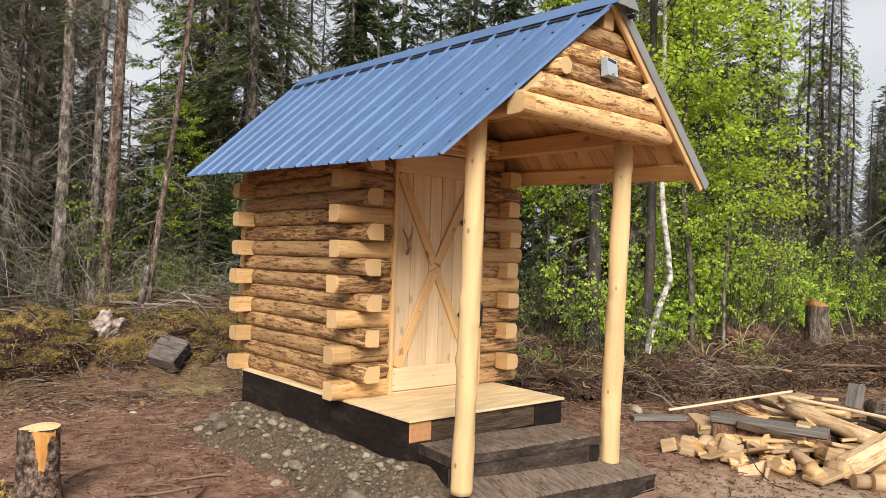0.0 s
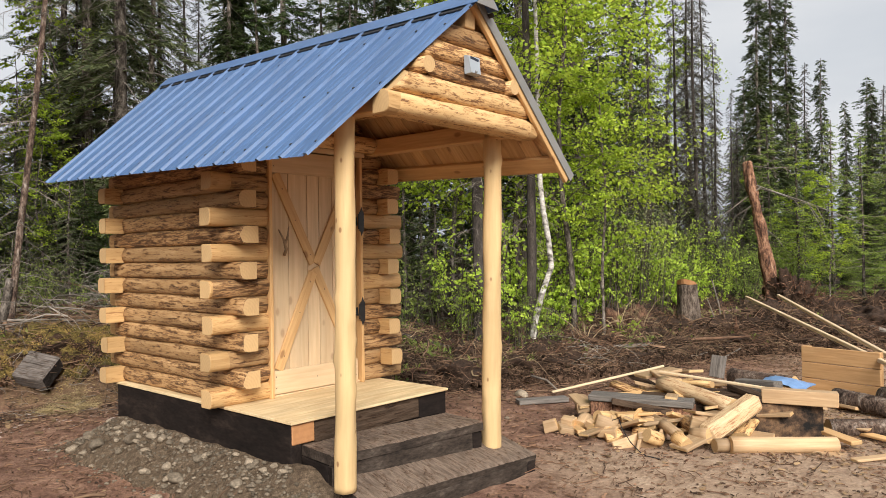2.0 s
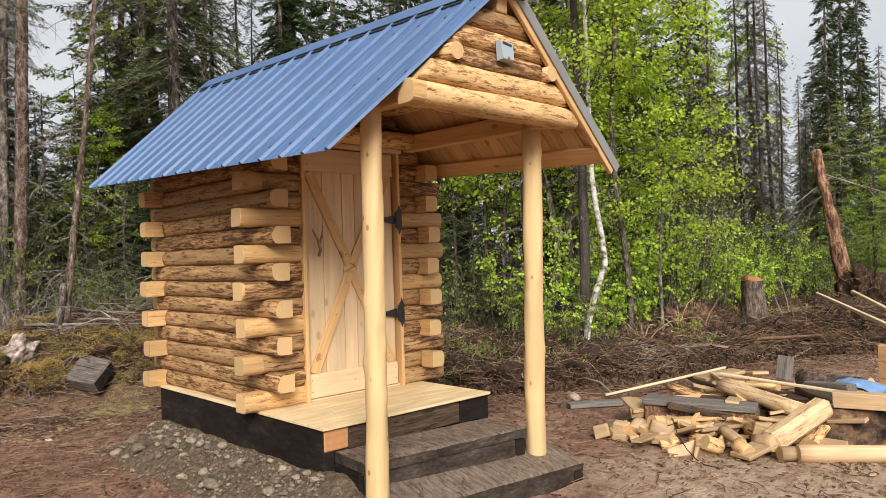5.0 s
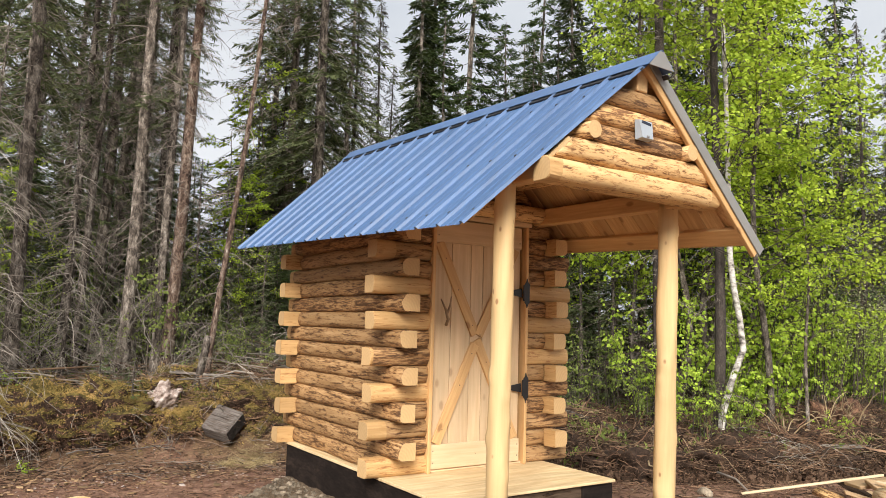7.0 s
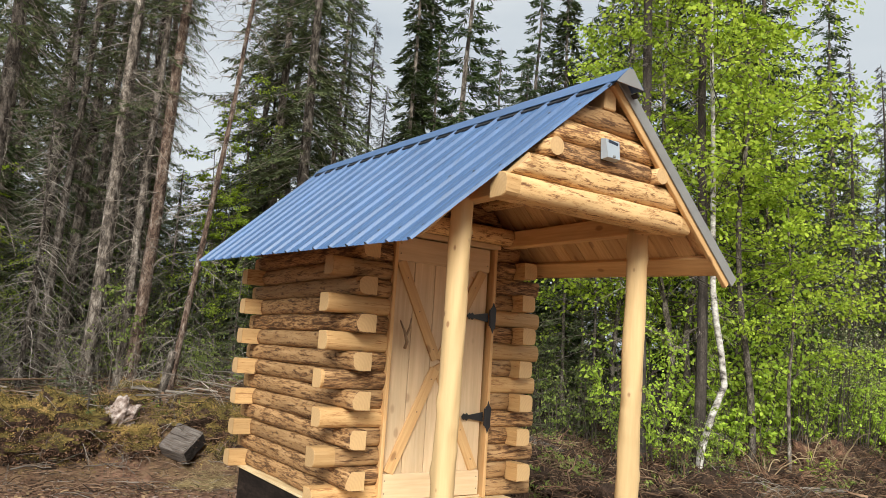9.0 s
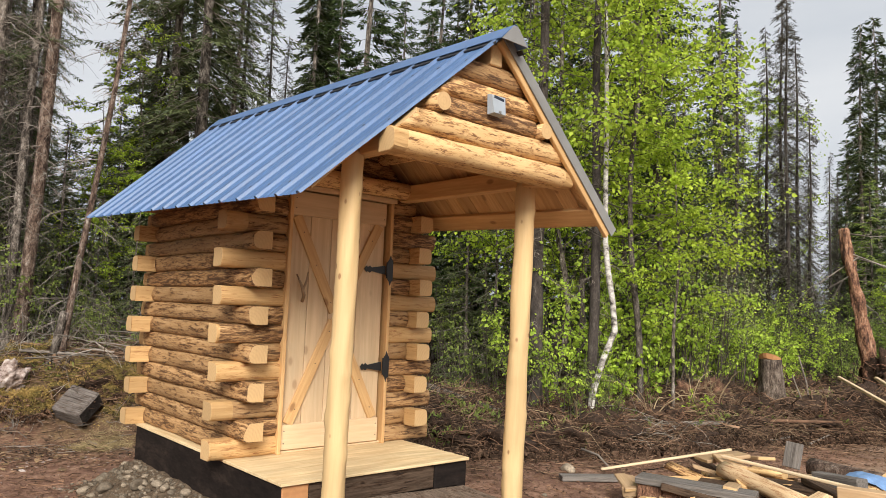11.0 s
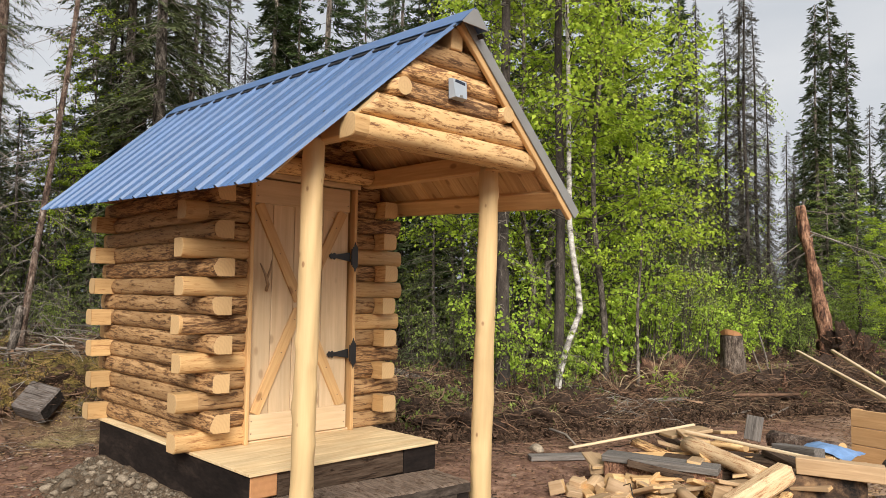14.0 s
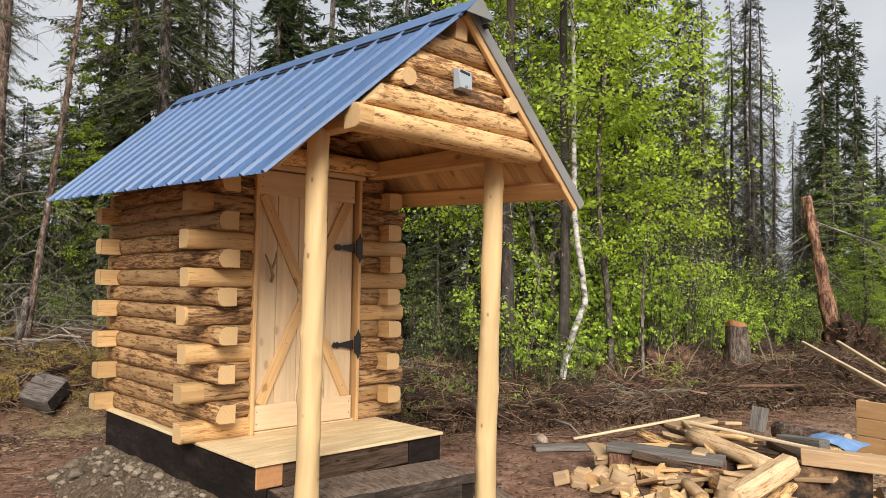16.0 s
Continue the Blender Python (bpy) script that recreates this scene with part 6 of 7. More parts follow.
stuff("edge_twigs", scatter(1500, 16, near_edge(-0.2, 0.55, 1.3, 9.0), lambda b, r, x, y: twig(b, r, x, y, (0.06, 0.4), (0.002, 0.006), 0.03)), M_BRUSH, "broken twigs strewn before the brush edge", "twigs")
stuff("edge_litter", scatter(9000, 17, near_edge(-0.2, 0.5, 1.1, 9.0), lambda b, r, x, y: chip(b, r, x, y, (0.005, 0.028))), M_PEAT, "dark crumbs of bark and peat before the brush", "litter")
stuff("edge_chips", scatter(260, 18, near_edge(-0.4, 0.5, 1.1, 9.0), lambda b, r, x, y: chip(b, r, x, y, (0.006, 0.04))), M_STONE, "pale bits of stone and bark on the earth", "litter")


def near_pile(r):
    x, y = r.gauss(3.2, 0.8), r.gauss(-2.8, 0.65)
    return None if inside_house(x, y) else (x, y)


stuff("pile_chips", scatter(1500, 4, near_pile, lambda b, r, x, y: chip(b, r, x, y, (0.008, 0.05))), M_CHIP, "pale shavings and splinters round the offcut pile", "chips")


def tangle(bag, r, x, y, size=1.0):
    """A dead stick of the brush edge: springing up or lying."""
    n = r.uniform(0.2, 0.95) * size
    a = r.uniform(0, 6.28)
    rise = r.choice((0.05, 0.1, 0.25, 0.6)) * r.uniform(0.2, 1.2)
    d = Vector((math.cos(a), math.sin(a), rise)).normalized()
    p = Vector((x, y, ground_z(x, y) + 0.24 * r.random() ** 2))
    side = d.cross(Vector((0, 0, 1))).normalized() * r.gauss(0, 0.35) + Vector((0, 0, r.gauss(0, 0.12)))
    kink = [0.05 * n * rand_dir(r) for _ in range(5)]
    pts = [p + d * n * s + side * (n * s * (s - 0.55)) + Vector((0, 0, -0.28 * n * rise * s * s)) + kink[i] for i, s in enumerate((0, 0.25, 0.5, 0.75, 1.0))]
    for q in pts:
        q.z = max(q.z, ground_z(q.x, q.y) + 0.004)
    k = r.uniform(0.0016, 0.0062) * (2.6 if r.random() < 0.05 else 1)
    bag.stick(pts, k, k * 0.35, 3)


stuff("brush_tangle", scatter(2000, 5, on_bank(-0.3, 2.8, 0.9, 12.5), lambda b, r, x, y: tangle(b, r, x, y, 0.9)), M_BRUSH, "tangle of dead grey twigs along the clearing's edge", "brush")
stuff("pale_sticks", scatter(1100, 21, on_bank(0.0, 2.4, 2.6, 12.5), lambda b, r, x, y: tangle(b, r, x, y, 0.65)), M_CANE, "pale dry sticks strewn over the slash", "sticks")
stuff("bank_debris", scatter(7500, 22, near_edge(0.0, 0.42, -6.0, 1.0), lambda b, r, x, y: chip(b, r, x, y, (0.008, 0.045))), M_BRUSH, "dark bark and peat crumbs fallen below the bank", "litter")
stuff("slash_debris", scatter(26000, 23, on_bank(-0.6, 2.4, 1.5, 12.0), lambda b, r, x, y: crumb(b, r, x, y)), M_PEAT, "torn bark and earth clods in the slash", "litter")
stuff("brown_brush", scatter(9500, 6, on_bank(-0.35, 2.8, 0.9, 12.5), lambda b, r, x, y: tangle(b, r, x, y, 0.30)), M_BRUSH, "heaped brown roots, bark and slash at the edge", "brush")
stuff("bank_twigs", scatter(3600, 7, on_bank(0.1, 3.4, -6.0, 1.2), lambda b, r, x, y: tangle(b, r, x, y, 0.6)), M_BRUSH, "dead grey twigs on the mossy bank", "brush")
def wand(bag, r, x, y):
    """A thin dead sapling or fallen limb standing among the trunks."""
    a = r.uniform(0, 6.28)
    bare_branch(bag, r, Vector((x, y, ground_z(x, y) - 0.05)), Vector((math.cos(a), math.sin(a), r.choice((0.15, 0.4, 1.2, 2.5)))).normalized(), r.uniform(0.5, 1.7), r.uniform(0.0, 0.4), r.uniform(0.004, 0.009), 9)


stuff("dead_thicket", scatter(640, 29, lambda r: spot(r.uniform(-8, 27), r.uniform(9.3, 14.5)), wand), M_PALETWIG, "thicket of pale dead twigs between the trunks", "brush", True)
stuff("bank_roots", scatter(800, 8, on_bank(-0.3, 0.45, -6.0, 1.4), lambda b, r, x, y: tangle(b, r, x, y, 0.38)), M_BRUSH, "brown torn roots hanging from the bank", "roots")
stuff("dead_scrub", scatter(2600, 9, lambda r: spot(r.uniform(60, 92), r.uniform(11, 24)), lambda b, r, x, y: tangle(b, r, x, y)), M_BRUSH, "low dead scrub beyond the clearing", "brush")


def tuft(bag, r, x, y, size=(0.012, 0.030), lift=0.02):
    p = Vector((x, y, ground_z(x, y) + r.uniform(-0.01, lift)))
    for _ in range(4):
        w = (rand_dir(r) + Vector((0, 0, 1.0))).normalized()
        n = r.uniform(*size)
        bag.kite(p + 0.02 * rand_dir(r), w, w.cross(rand_dir(r)).normalized(), n, n * r.uniform(0.28, 0.55))


def mossy(lo, hi, x0, x1, cut=0.0):
    pick = on_bank(lo, hi, x0, x1)

    def chosen(r):
        x, y = pick(r)
        return (x, y) if noise.noise(Vector((x * 1.6, y * 1.6, 4))) > cut else None
    return chosen


stuff("moss", scatter(14000, 11, mossy(0.15, 2.4, -6.0, 1.5, -0.12), tuft), M_MOSS, "thick yellow-green moss cushions on the bank", "moss")
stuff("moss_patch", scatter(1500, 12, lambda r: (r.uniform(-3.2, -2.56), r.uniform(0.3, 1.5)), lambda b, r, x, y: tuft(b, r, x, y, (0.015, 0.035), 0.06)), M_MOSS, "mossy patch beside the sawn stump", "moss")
stuff("ground_plants", scatter(3800, 13, mossy(0.5, 5.0, -7.0, 11.0, 0.0), lambda b, r, x, y: tuft(b, r, x, y, (0.03, 0.075), 0.10)), M_DULLLEAF, "low green plants on the forest floor", "plants")
stuff("brush_plants", scatter(3400, 24, mossy(0.1, 2.8, 1.8, 11.5, 0.02), lambda b, r, x, y: tuft(b, r, x, y, (0.03, 0.08), 0.22)), M_DULLLEAF, "low green leaves sprouting through the brush", "plants")
stuff("lichen_litter", scatter(140, 14, on_bank(-0.9, 0.1, -6, 0.6), lambda b, r, x, y: chip(b, r, x, y, (0.015, 0.06))), M_ROTTEN, "pale bark and rotten wood fragments below the bank", "litter")

r = random.Random(37)
branches = Bag()
for k in range(26):
    x = r.uniform(-4.8, 0.7)
    y = float(np.interp(x, EDGE_X, EDGE_Y)) + r.uniform(0.3, 1.6)
    a = r.uniform(-0.5, 0.5) + r.choice((0, math.pi))
    bare_branch(branches, r, Vector((x, y, ground_z(x, y) + r.uniform(0.16, 0.45))), Vector((math.cos(a), math.sin(a), r.uniform(0.0, 0.3))).normalized(), r.uniform(0.6, 1.5), r.uniform(0.1, 0.35), r.uniform(0.007, 0.014), 7)
stuff("dead_branches", branches, M_TWIG, "grey dead branches lying over the mossy bank", "branches", True)


def straw(bag, r, x, y):
    p = Vector((x, y, ground_z(x, y)))
    for _ in range(4):
        w = (rand_dir(r) * Vector((1, 1, 0.2)) + Vector((0, 0, 0.25))).normalized()
        m = p + w * r.uniform(0.03, 0.07) + Vector((0, 0, 0.02))
        bag.stick([p, m, m + (w + Vector((0, 0, -0.5))) * r.uniform(0.02, 0.06)], 0.0016, 0.0008, 3)


stuff("stick_heap", scatter(260, 30, lambda r: (r.gauss(0.1, 0.45), r.gauss(4.35, 0.28)), lambda b, r, x, y: tangle(b, r, x, y, 1.25)), M_BRUSH, "heaped brown sticks on the bank behind the cabin", "sticks")
stuff("dry_straw", scatter(420, 26, lambda r: (r.gauss(-0.42, 0.13), r.gauss(3.42, 0.09)), straw), M_STRAW, "pale dry straw below the old timber", "straw")
stuff("torn_sticks", scatter(520, 33, near_edge(-0.12, 0.22, -6.0, -0.9), lambda b, r, x, y: tangle(b, r, x, y, 0.5)), M_BRUSH, "dark torn sticks and roots heaped below the bank", "sticks")
stuff("bark_scraps", scatter(420, 34, near_edge(-0.35, 0.35, -6.0, -0.7), lambda b, r, x, y: chip(b, r, x, y, (0.02, 0.075))), M_CHIP, "tan scraps of bark and splintered wood below the bank", "litter")
stuff("bank_crumbs", scatter(900, 27, near_edge(-0.25, 0.5, -6.0, 0.8), lambda b, r, x, y: chip(b, r, x, y, (0.006, 0.03))), M_ROTTEN, "pale bark crumbs strewn below the bank", "litter")
stuff("pale_roots", scatter(170, 28, on_bank(-0.6, 0.35, -6.0, 0.6), lambda b, r, x, y: tangle(b, r, x, y, 0.5)), M_TWIG, "pale roots and sticks poking from the bank", "roots")

# ---- gravel heap against the base ----
hx, hy = np.arange(-1.32, -0.605, 0.03), np.arange(-1.48, 2.13, 0.03)
hv = [(x, y, mound_z(min(x, -0.42), y) + 0.012 * noise.noise(Vector((x * 14, y * 14, 2)))) for y in hy for x in hx]
hf = [(j * len(hx) + i, j * len(hx) + i + 1, (j + 1) * len(hx) + i + 1, (j + 1) * len(hx) + i) for j in range(len(hy) - 1) for i in range(len(hx) - 1)]
thing("dirt_mound", "heap of grey gravelly dirt banked against the base", "gravel", data=mesh_of("gravel_heap", hv, hf, M_GRAVEL))


def pebble(bag, r, x, y, size=(0.004, 0.017)):
    n = r.uniform(*size)
    bm = bmesh.new()
    bmesh.ops.create_icosphere(bm, subdivisions=1, radius=n)
    sq = Vector((r.uniform(0.8, 1.3), r.uniform(0.7, 1.1), r.uniform(0.5, 0.85)))
    z = surface_z(x, y) + n * 0.25
    rot = Matrix.Rotation(r.uniform(0, 6.28), 3, "Z")
    vs = [Vector((x, y, z)) + rot @ (v.co * sq * r.uniform(0.75, 1.2)) for v in bm.verts]
    fs = [tuple(v.index for v in f.verts) for f in bm.faces]
    bm.free()
    bag.add(vs, fs)


def on_heap(r):
    y = r.uniform(-1.45, 2.1)
    return -0.72 - abs(r.gauss(0, 0.21)), y


stuff("gravel", scatter(1250, 15, on_heap, pebble), M_STONE, "loose grey pebbles over the gravel heap", "gravel", True)
r = random.Random(31)
stones = [lumpy("stone", 0.042, 0.034, 0.027, M_STONE, k, 0.26, 3) for k in range(7)]
places = [(on_heap(r), r.choice((0.25, 0.32, 0.42, 0.55, 0.7, 0.95))) for _ in range(130)]
places += [((-1.0, 1.3), 1.6), ((-0.86, 1.02), 1.5), ((-1.02, -0.62), 1.5), ((-0.86, -1.12), 2.0), ((-0.98, 0.15), 1.3), ((2.92, 0.2), 1.7), ((-1.06, 1.62), 1.2), ((3.6, -1.0), 0.8), ((2.0, -0.3), 0.6)]
for k, ((x, y), s) in enumerate(places):
    me = stones[k % 7]
    ob = thing("stone", "rounded grey stone on the dirt", "stone", "stones on the gravel heap", data=me,
               at=Matrix.Translation((x, y, surface_z(x, y) + 0.016 * s)) @ Matrix.Rotation(r.uniform(0, 6), 4, "Z") @ Matrix.Diagonal((s * r.uniform(0.9, 1.3), s, s, 1)))

# ---- the offcut pile ----
GROUP = "offcut pile"


def lay(name, label, category, me, at, group=GROUP):
    return thing(name, label, category, group, data=me, at=at)


def between(p0, p1, up=(0, 0, 1)):
    return axes(p0, Vector(p1) - Vector(p0), up)


def span(p0, p1):
    return (Vector(p1) - Vector(p0)).length


def board(name, label, p0, p1, w, t, mat, ends=None, up=(0, 0, 1), seed=0, category="board"):
    return lay(name, label, category, box_mesh(name, span(p0, p1), w, t, mat, 0.005, ends, seed, 0.003), between(p0, p1, up))


def log_piece(name, label, p0, p1, r0, r1, mats, seed, squash=1.0):
    return lay(name, label, "log", round_log(name, span(p0, p1), r0, r1, mats, seed, squash=squash), between(p0, p1))


board("dark_plank", "weathered dark plank lying on the earth", (2.50, -0.06, 0.035), (2.93, -0.36, 0.035), 0.13, 0.045, M_GREYWOOD)
board("lath", "long thin pale lath resting on the pile", (2.98, -0.15, 0.07), (4.05, -0.88, 0.27), 0.035, 0.02, M_LATH)
board("grey_beam", "weathered grey beam with a split brown side", (2.33, -0.98, 0.235), (2.62, -1.80, 0.215), 0.22, 0.05, M_GREYWOOD)
board("split_beam", "reddish split timber under the grey beam", (2.35, -0.99, 0.125), (2.64, -1.80, 0.11), 0.21, 0.16, M_SNAG)
log_piece("slab_log", "peeled half log with a pale sawn face", (3.10, -1.30, 0.27), (2.78, -2.08, 0.20), 0.085, 0.08, [M_LOGPIECE, M_END], 41, 0.8)
board("lath", "long thin pale lath resting on the pile", (3.25, -1.20, 0.345), (3.10, -2.42, 0.31), 0.04, 0.022, M_LATH)
board("thick_plank", "thick pale plank with a rounded end", (2.69, -2.33, 0.345), (2.83, -2.85, 0.343), 0.13, 0.11, M_OLDPALE, M_END, seed=2)
board("charred_block", "squared block with a blackened sawn end", (2.70, -2.22, 0.142), (2.92, -2.70, 0.142), 0.22, 0.275, M_CHAR, M_CHAR, seed=3)
lay("log_offcut", "short squared log propped with its sawn end forward", "log", box_mesh("log_offcut", span((2.12, -2.09, 0.085), (2.55, -2.33, 0.32)), 0.15, 0.145, M_LOGPIECE, 0.032, M_LATH, 42, 0.006), between((2.12, -2.09, 0.09), (2.55, -2.33, 0.32)))
board("pale_board", "short pale board leaning on the pile", (1.86, -1.99, 0.03), (2.30, -2.13, 0.12), 0.17, 0.03, M_OLDPALE, M_END)
log_piece("peeled_log", "clean peeled log lying on the earth", (2.07, -2.30, 0.062), (2.58, -2.89, 0.060), 0.062, 0.056, [M_OLDPALE, M_END], 43)
log_piece("peeled_log", "clean peeled log lying on the earth", (2.02, -2.20, 0.055), (2.20, -2.36, 0.055), 0.05, 0.05, [M_OLDPALE, M_END], 44)
board("grey_block", "dark grey offcut standing on the pile", (3.95, -1.48, 0.22), (3.99, -1.50, 0.44), 0.135, 0.06, M_GREYWOOD, None, (1, 0, 0))
log_piece("bark_log", "log with red-brown bark behind the pile", (4.72, -1.35, 0.12), (4.55, -2.05, 0.13), 0.085, 0.08, [M_REDBARK, M_END], 45)
log_piece("bark_log", "short log with red-brown bark and sawn end", (4.25, -2.50, 0.10), (3.98, -3.02, 0.09), 0.085, 0.08, [M_REDBARK, M_END], 46)
log_piece("dark_log", "dark rough-barked log beside the crate", (4.45, -2.85, 0.11), (4.02, -3.60, 0.10), 0.10, 0.095, [M_REDBARK, M_END], 47)
log_piece("dark_log", "dark rough-barked log beside the pile", (3.05, -2.72, 0.07), (3.40, -3.20, 0.07), 0.07, 0.065, [M_REDBARK, M_END], 48)
for k, (p0, p1, w, t, m) in enumerate((((3.35, -0.95, 0.26), (3.75, -1.15, 0.30), 0.20, 0.03, M_OLDPALE), ((3.45, -1.10, 0.31), (3.15, -1.38, 0.29), 0.18, 0.035, M_OLDPALE),
                                       ((3.9, -1.15, 0.26), (3.75, -1.36, 0.30), 0.17, 0.03, M_OLDPALE), ((2.15, -1.55, 0.10), (2.75, -1.98, 0.14), 0.10, 0.03, M_OLDPALE), ((2.2, -1.30, 0.13), (2.65, -1.75, 0.145), 0.09, 0.025, M_BRACE),
                                       ((2.35, -1.9, 0.10), (2.8, -2.3, 0.13), 0.12, 0.035, M_BEAMLOG), ((2.3, -0.85, 0.12), (2.45, -1.05, 0.15), 0.20, 0.08, M_OLDPALE), ((3.7, -1.8, 0.23), (3.55, -2.2, 0.26), 0.12, 0.10, M_GREYWOOD),
                                       ((3.05, -2.45, 0.10), (2.7, -3.0, 0.06), 0.10, 0.03, M_BRACE), ((3.35, -2.6, 0.03), (3.05, -3.2, 0.03), 0.09, 0.025, M_BRACE), ((2.35, -3.05, 0.02), (2.62, -3.22, 0.02), 0.07, 0.02, M_OLDPALE),
                                       ((3.3, -1.5, 0.10), (3.6, -2.3, 0.10), 0.3, 0.2, M_WEATHER), ((2.85, -1.2, 0.10), (3.1, -1.9, 0.10), 0.3, 0.18, M_WEATHER))):
    board("offcut_board", "rough board offcut thrown on the pile" if m is not M_WEATHER else "dark weathered timber in the middle of the pile", p0, p1, w, t, m, M_END if m in (M_OLDPALE, M_BRACE) else None, seed=k)

r = random.Random(9)
shapes = [box_mesh("offcut_block", 0.15, 0.10, 0.06, M_OLDPALE, 0.005, M_END, 1, 0.008), box_mesh("offcut_block", 0.11, 0.11, 0.09, M_OLDPALE, 0.006, M_END, 2, 0.01),
          box_mesh("offcut_block", 0.24, 0.07, 0.03, M_BRACE, 0.004, M_END, 3, 0.005), round_log("offcut_block", 0.13, 0.055, 0.053, [M_BEAMLOG, M_END], 4, 14),
          round_log("offcut_block", 0.17, 0.06, 0.058, [M_OLDPALE, M_END], 5, 14, squash=0.7), box_mesh("offcut_block", 0.30, 0.09, 0.025, M_OLDPALE, 0.004, M_END, 6, 0.006)]
for k in range(62):
    u, w = r.random(), r.random()
    x = 1.72 + 0.75 * u + 0.25 * w
    y = -0.95 - 1.05 * w + 0.12 * r.uniform(-1, 1)
    z = 0.035 + 0.13 * max(0, 1 - abs(x - 2.25) / 0.5) * r.random()
    lay("offcut_block", "small pale sawn offcut block in the pile", "offcut", shapes[r.randrange(6)],
        Matrix.Translation((x, y, z)) @ Euler((r.uniform(-0.35, 0.35) + r.choice((0, 0, 1.57)), r.uniform(-0.4, 0.4), r.uniform(0, 6.28))).to_matrix().to_4x4())

flat = [box_mesh("offcut_board", 0.42, 0.11, 0.028, M_OLDPALE, 0.004, M_END, 11, 0.008), box_mesh("offcut_board", 0.55, 0.09, 0.04, M_BRACE, 0.004, M_END, 12, 0.008),
        box_mesh("offcut_board", 0.34, 0.14, 0.03, M_OLDPALE, 0.004, M_END, 13, 0.012), box_mesh("offcut_board", 0.5, 0.12, 0.05, M_WEATHER, 0.005, None, 14, 0.01), round_log("offcut_board", 0.4, 0.07, 0.065, [M_BEAMLOG, M_END], 15, 14, squash=0.5)]
for k in range(46):
    x, y = r.uniform(2.3, 4.5), r.uniform(-2.75, -0.95)
    rise = max(0.0, 1 - ((x - 3.2) / 1.2) ** 2 - ((y + 1.8) / 1.0) ** 2)
    n = r.randrange(5)
    lay("offcut_board", "rough board offcut thrown on the pile" if n != 3 else "dark weathered board offcut in the pile", "board", flat[n],
        Matrix.Translation((x, y, 0.04 + 0.22 * rise * r.uniform(0.3, 1))) @ Euler((r.uniform(-0.25, 0.25), r.uniform(-0.22, 0.22), r.uniform(0, 6.28))).to_matrix().to_4x4())

# plank panel, tarp and leaning poles
panel_ob = thing("plank_panel", "panel of three knotty orange planks standing behind the pile", "panel")
c0, c1 = Vector((4.83, -2.05, 0)), Vector((4.66, -2.80, 0))
cd = (c1 - c0).normalized()
cn = Vector((-cd.y, cd.x, 0))
for k in range(3):
    part("plank", box_mesh("plank", span(c0, c1), 0.03, 0.158, M_PANEL, 0.004), panel_ob, axes(c0 + Vector((0, 0, 0.085 + 0.164 * k)), cd))
for k in (0.04, span(c0, c1) - 0.04):
    part("batten", box_mesh("batten", 0.49, 0.08, 0.04, M_PANEL, 0.004), panel_ob, axes(c0 + cd * k + cn * 0.037 + Vector((0, 0, 0.005)), (0, 0, 1), cn))
tv, tf = [], []
for i in range(13):
    for j in range(11):
        x, y = 3.78 + 0.036 * i, -2.34 + 0.042 * j
        tv.append((x, y, 0.17 + 0.11 * math.exp(-((x - 3.98) ** 2 + (y + 2.12) ** 2) * 12) + 0.035 * noise.noise(Vector((x * 5, y * 5, 0))) + 0.012 * noise.noise(Vector((x * 16, y * 16, 4)))))
for i in range(12):
    for j in range(10):
        tf.append((i * 11 + j, i * 11 + j + 1, (i + 1) * 11 + j + 1, (i + 1) * 11 + j))
tarp = thing("blue_tarp", "crumpled blue tarp lying on the pile", "tarp", data=mesh_of("blue_tarp", tv, tf, M_TARP, None, False))
sol = tarp.modifiers.new("thickness", "SOLIDIFY")
sol.thickness = 0.004
for p0, p1 in (((8.6, -0.20, 0.75), (3.7, -3.42, 0.34)), ((8.4, -0.75, 0.80), (4.2, -3.25, 0.36))):
    p0, p1 = Vector(p0), Vector(p1)
    board("long_pole", "long pale sawn pole propped across the slash", p0, p1, 0.042, 0.04, M_LATH, M_END, category="pole")
for p0, p1, rr, m in (((7.3, 0.9, 0.42), (9.6, -0.3, 0.52), 0.06, M_TWIG), ((9.9, -0.7, 0.50), (9.3, -2.1, 0.40), 0.07, M_TWIG), ((6.3, 0.5, 0.20), (7.6, -0.6, 0.30), 0.03, M_LITTER),
                      ((5.2, 0.9, 0.14), (6.4, 0.2, 0.22), 0.035, M_TWIG), ((3.33, 0.35, 0.14), (3.27, -0.04, 0.03), 0.014, M_TWIG), ((10.5, -2.2, 0.45), (11.8, -3.4, 1.0), 0.06, M_BARK),
                      ((-3.6, 4.6, 0.80), (-1.6, 4.9, 0.95), 0.018, M_BRUSH), ((-1.0, 4.5, 0.90), (0.8, 4.2, 0.70), 0.016, M_TWIG), ((-0.9, 4.8, 0.96), (1.2, 3.9, 0.66), 0.014, M_BRUSH)):
    if p0[0] > 5:
        drop = p0[2] - ground_z(p0[0], p0[1]) - rr - 0.03
        p0, p1 = ((p[0], p[1], p[2] - drop) for p in (p0, p1))
    thing("dead_pole", "bare dead pole lying in the slash", "branch", "dead poles", data=mesh_of("dead_pole", *tube([(0, 0, 0), (span(p0, p1) * 0.5, 0.03, 0.03), (span(p0, p1), 0, 0)], [rr, rr * 0.85, rr * 0.5], 9, 0.15, 3), m), at=between(p0, p1))
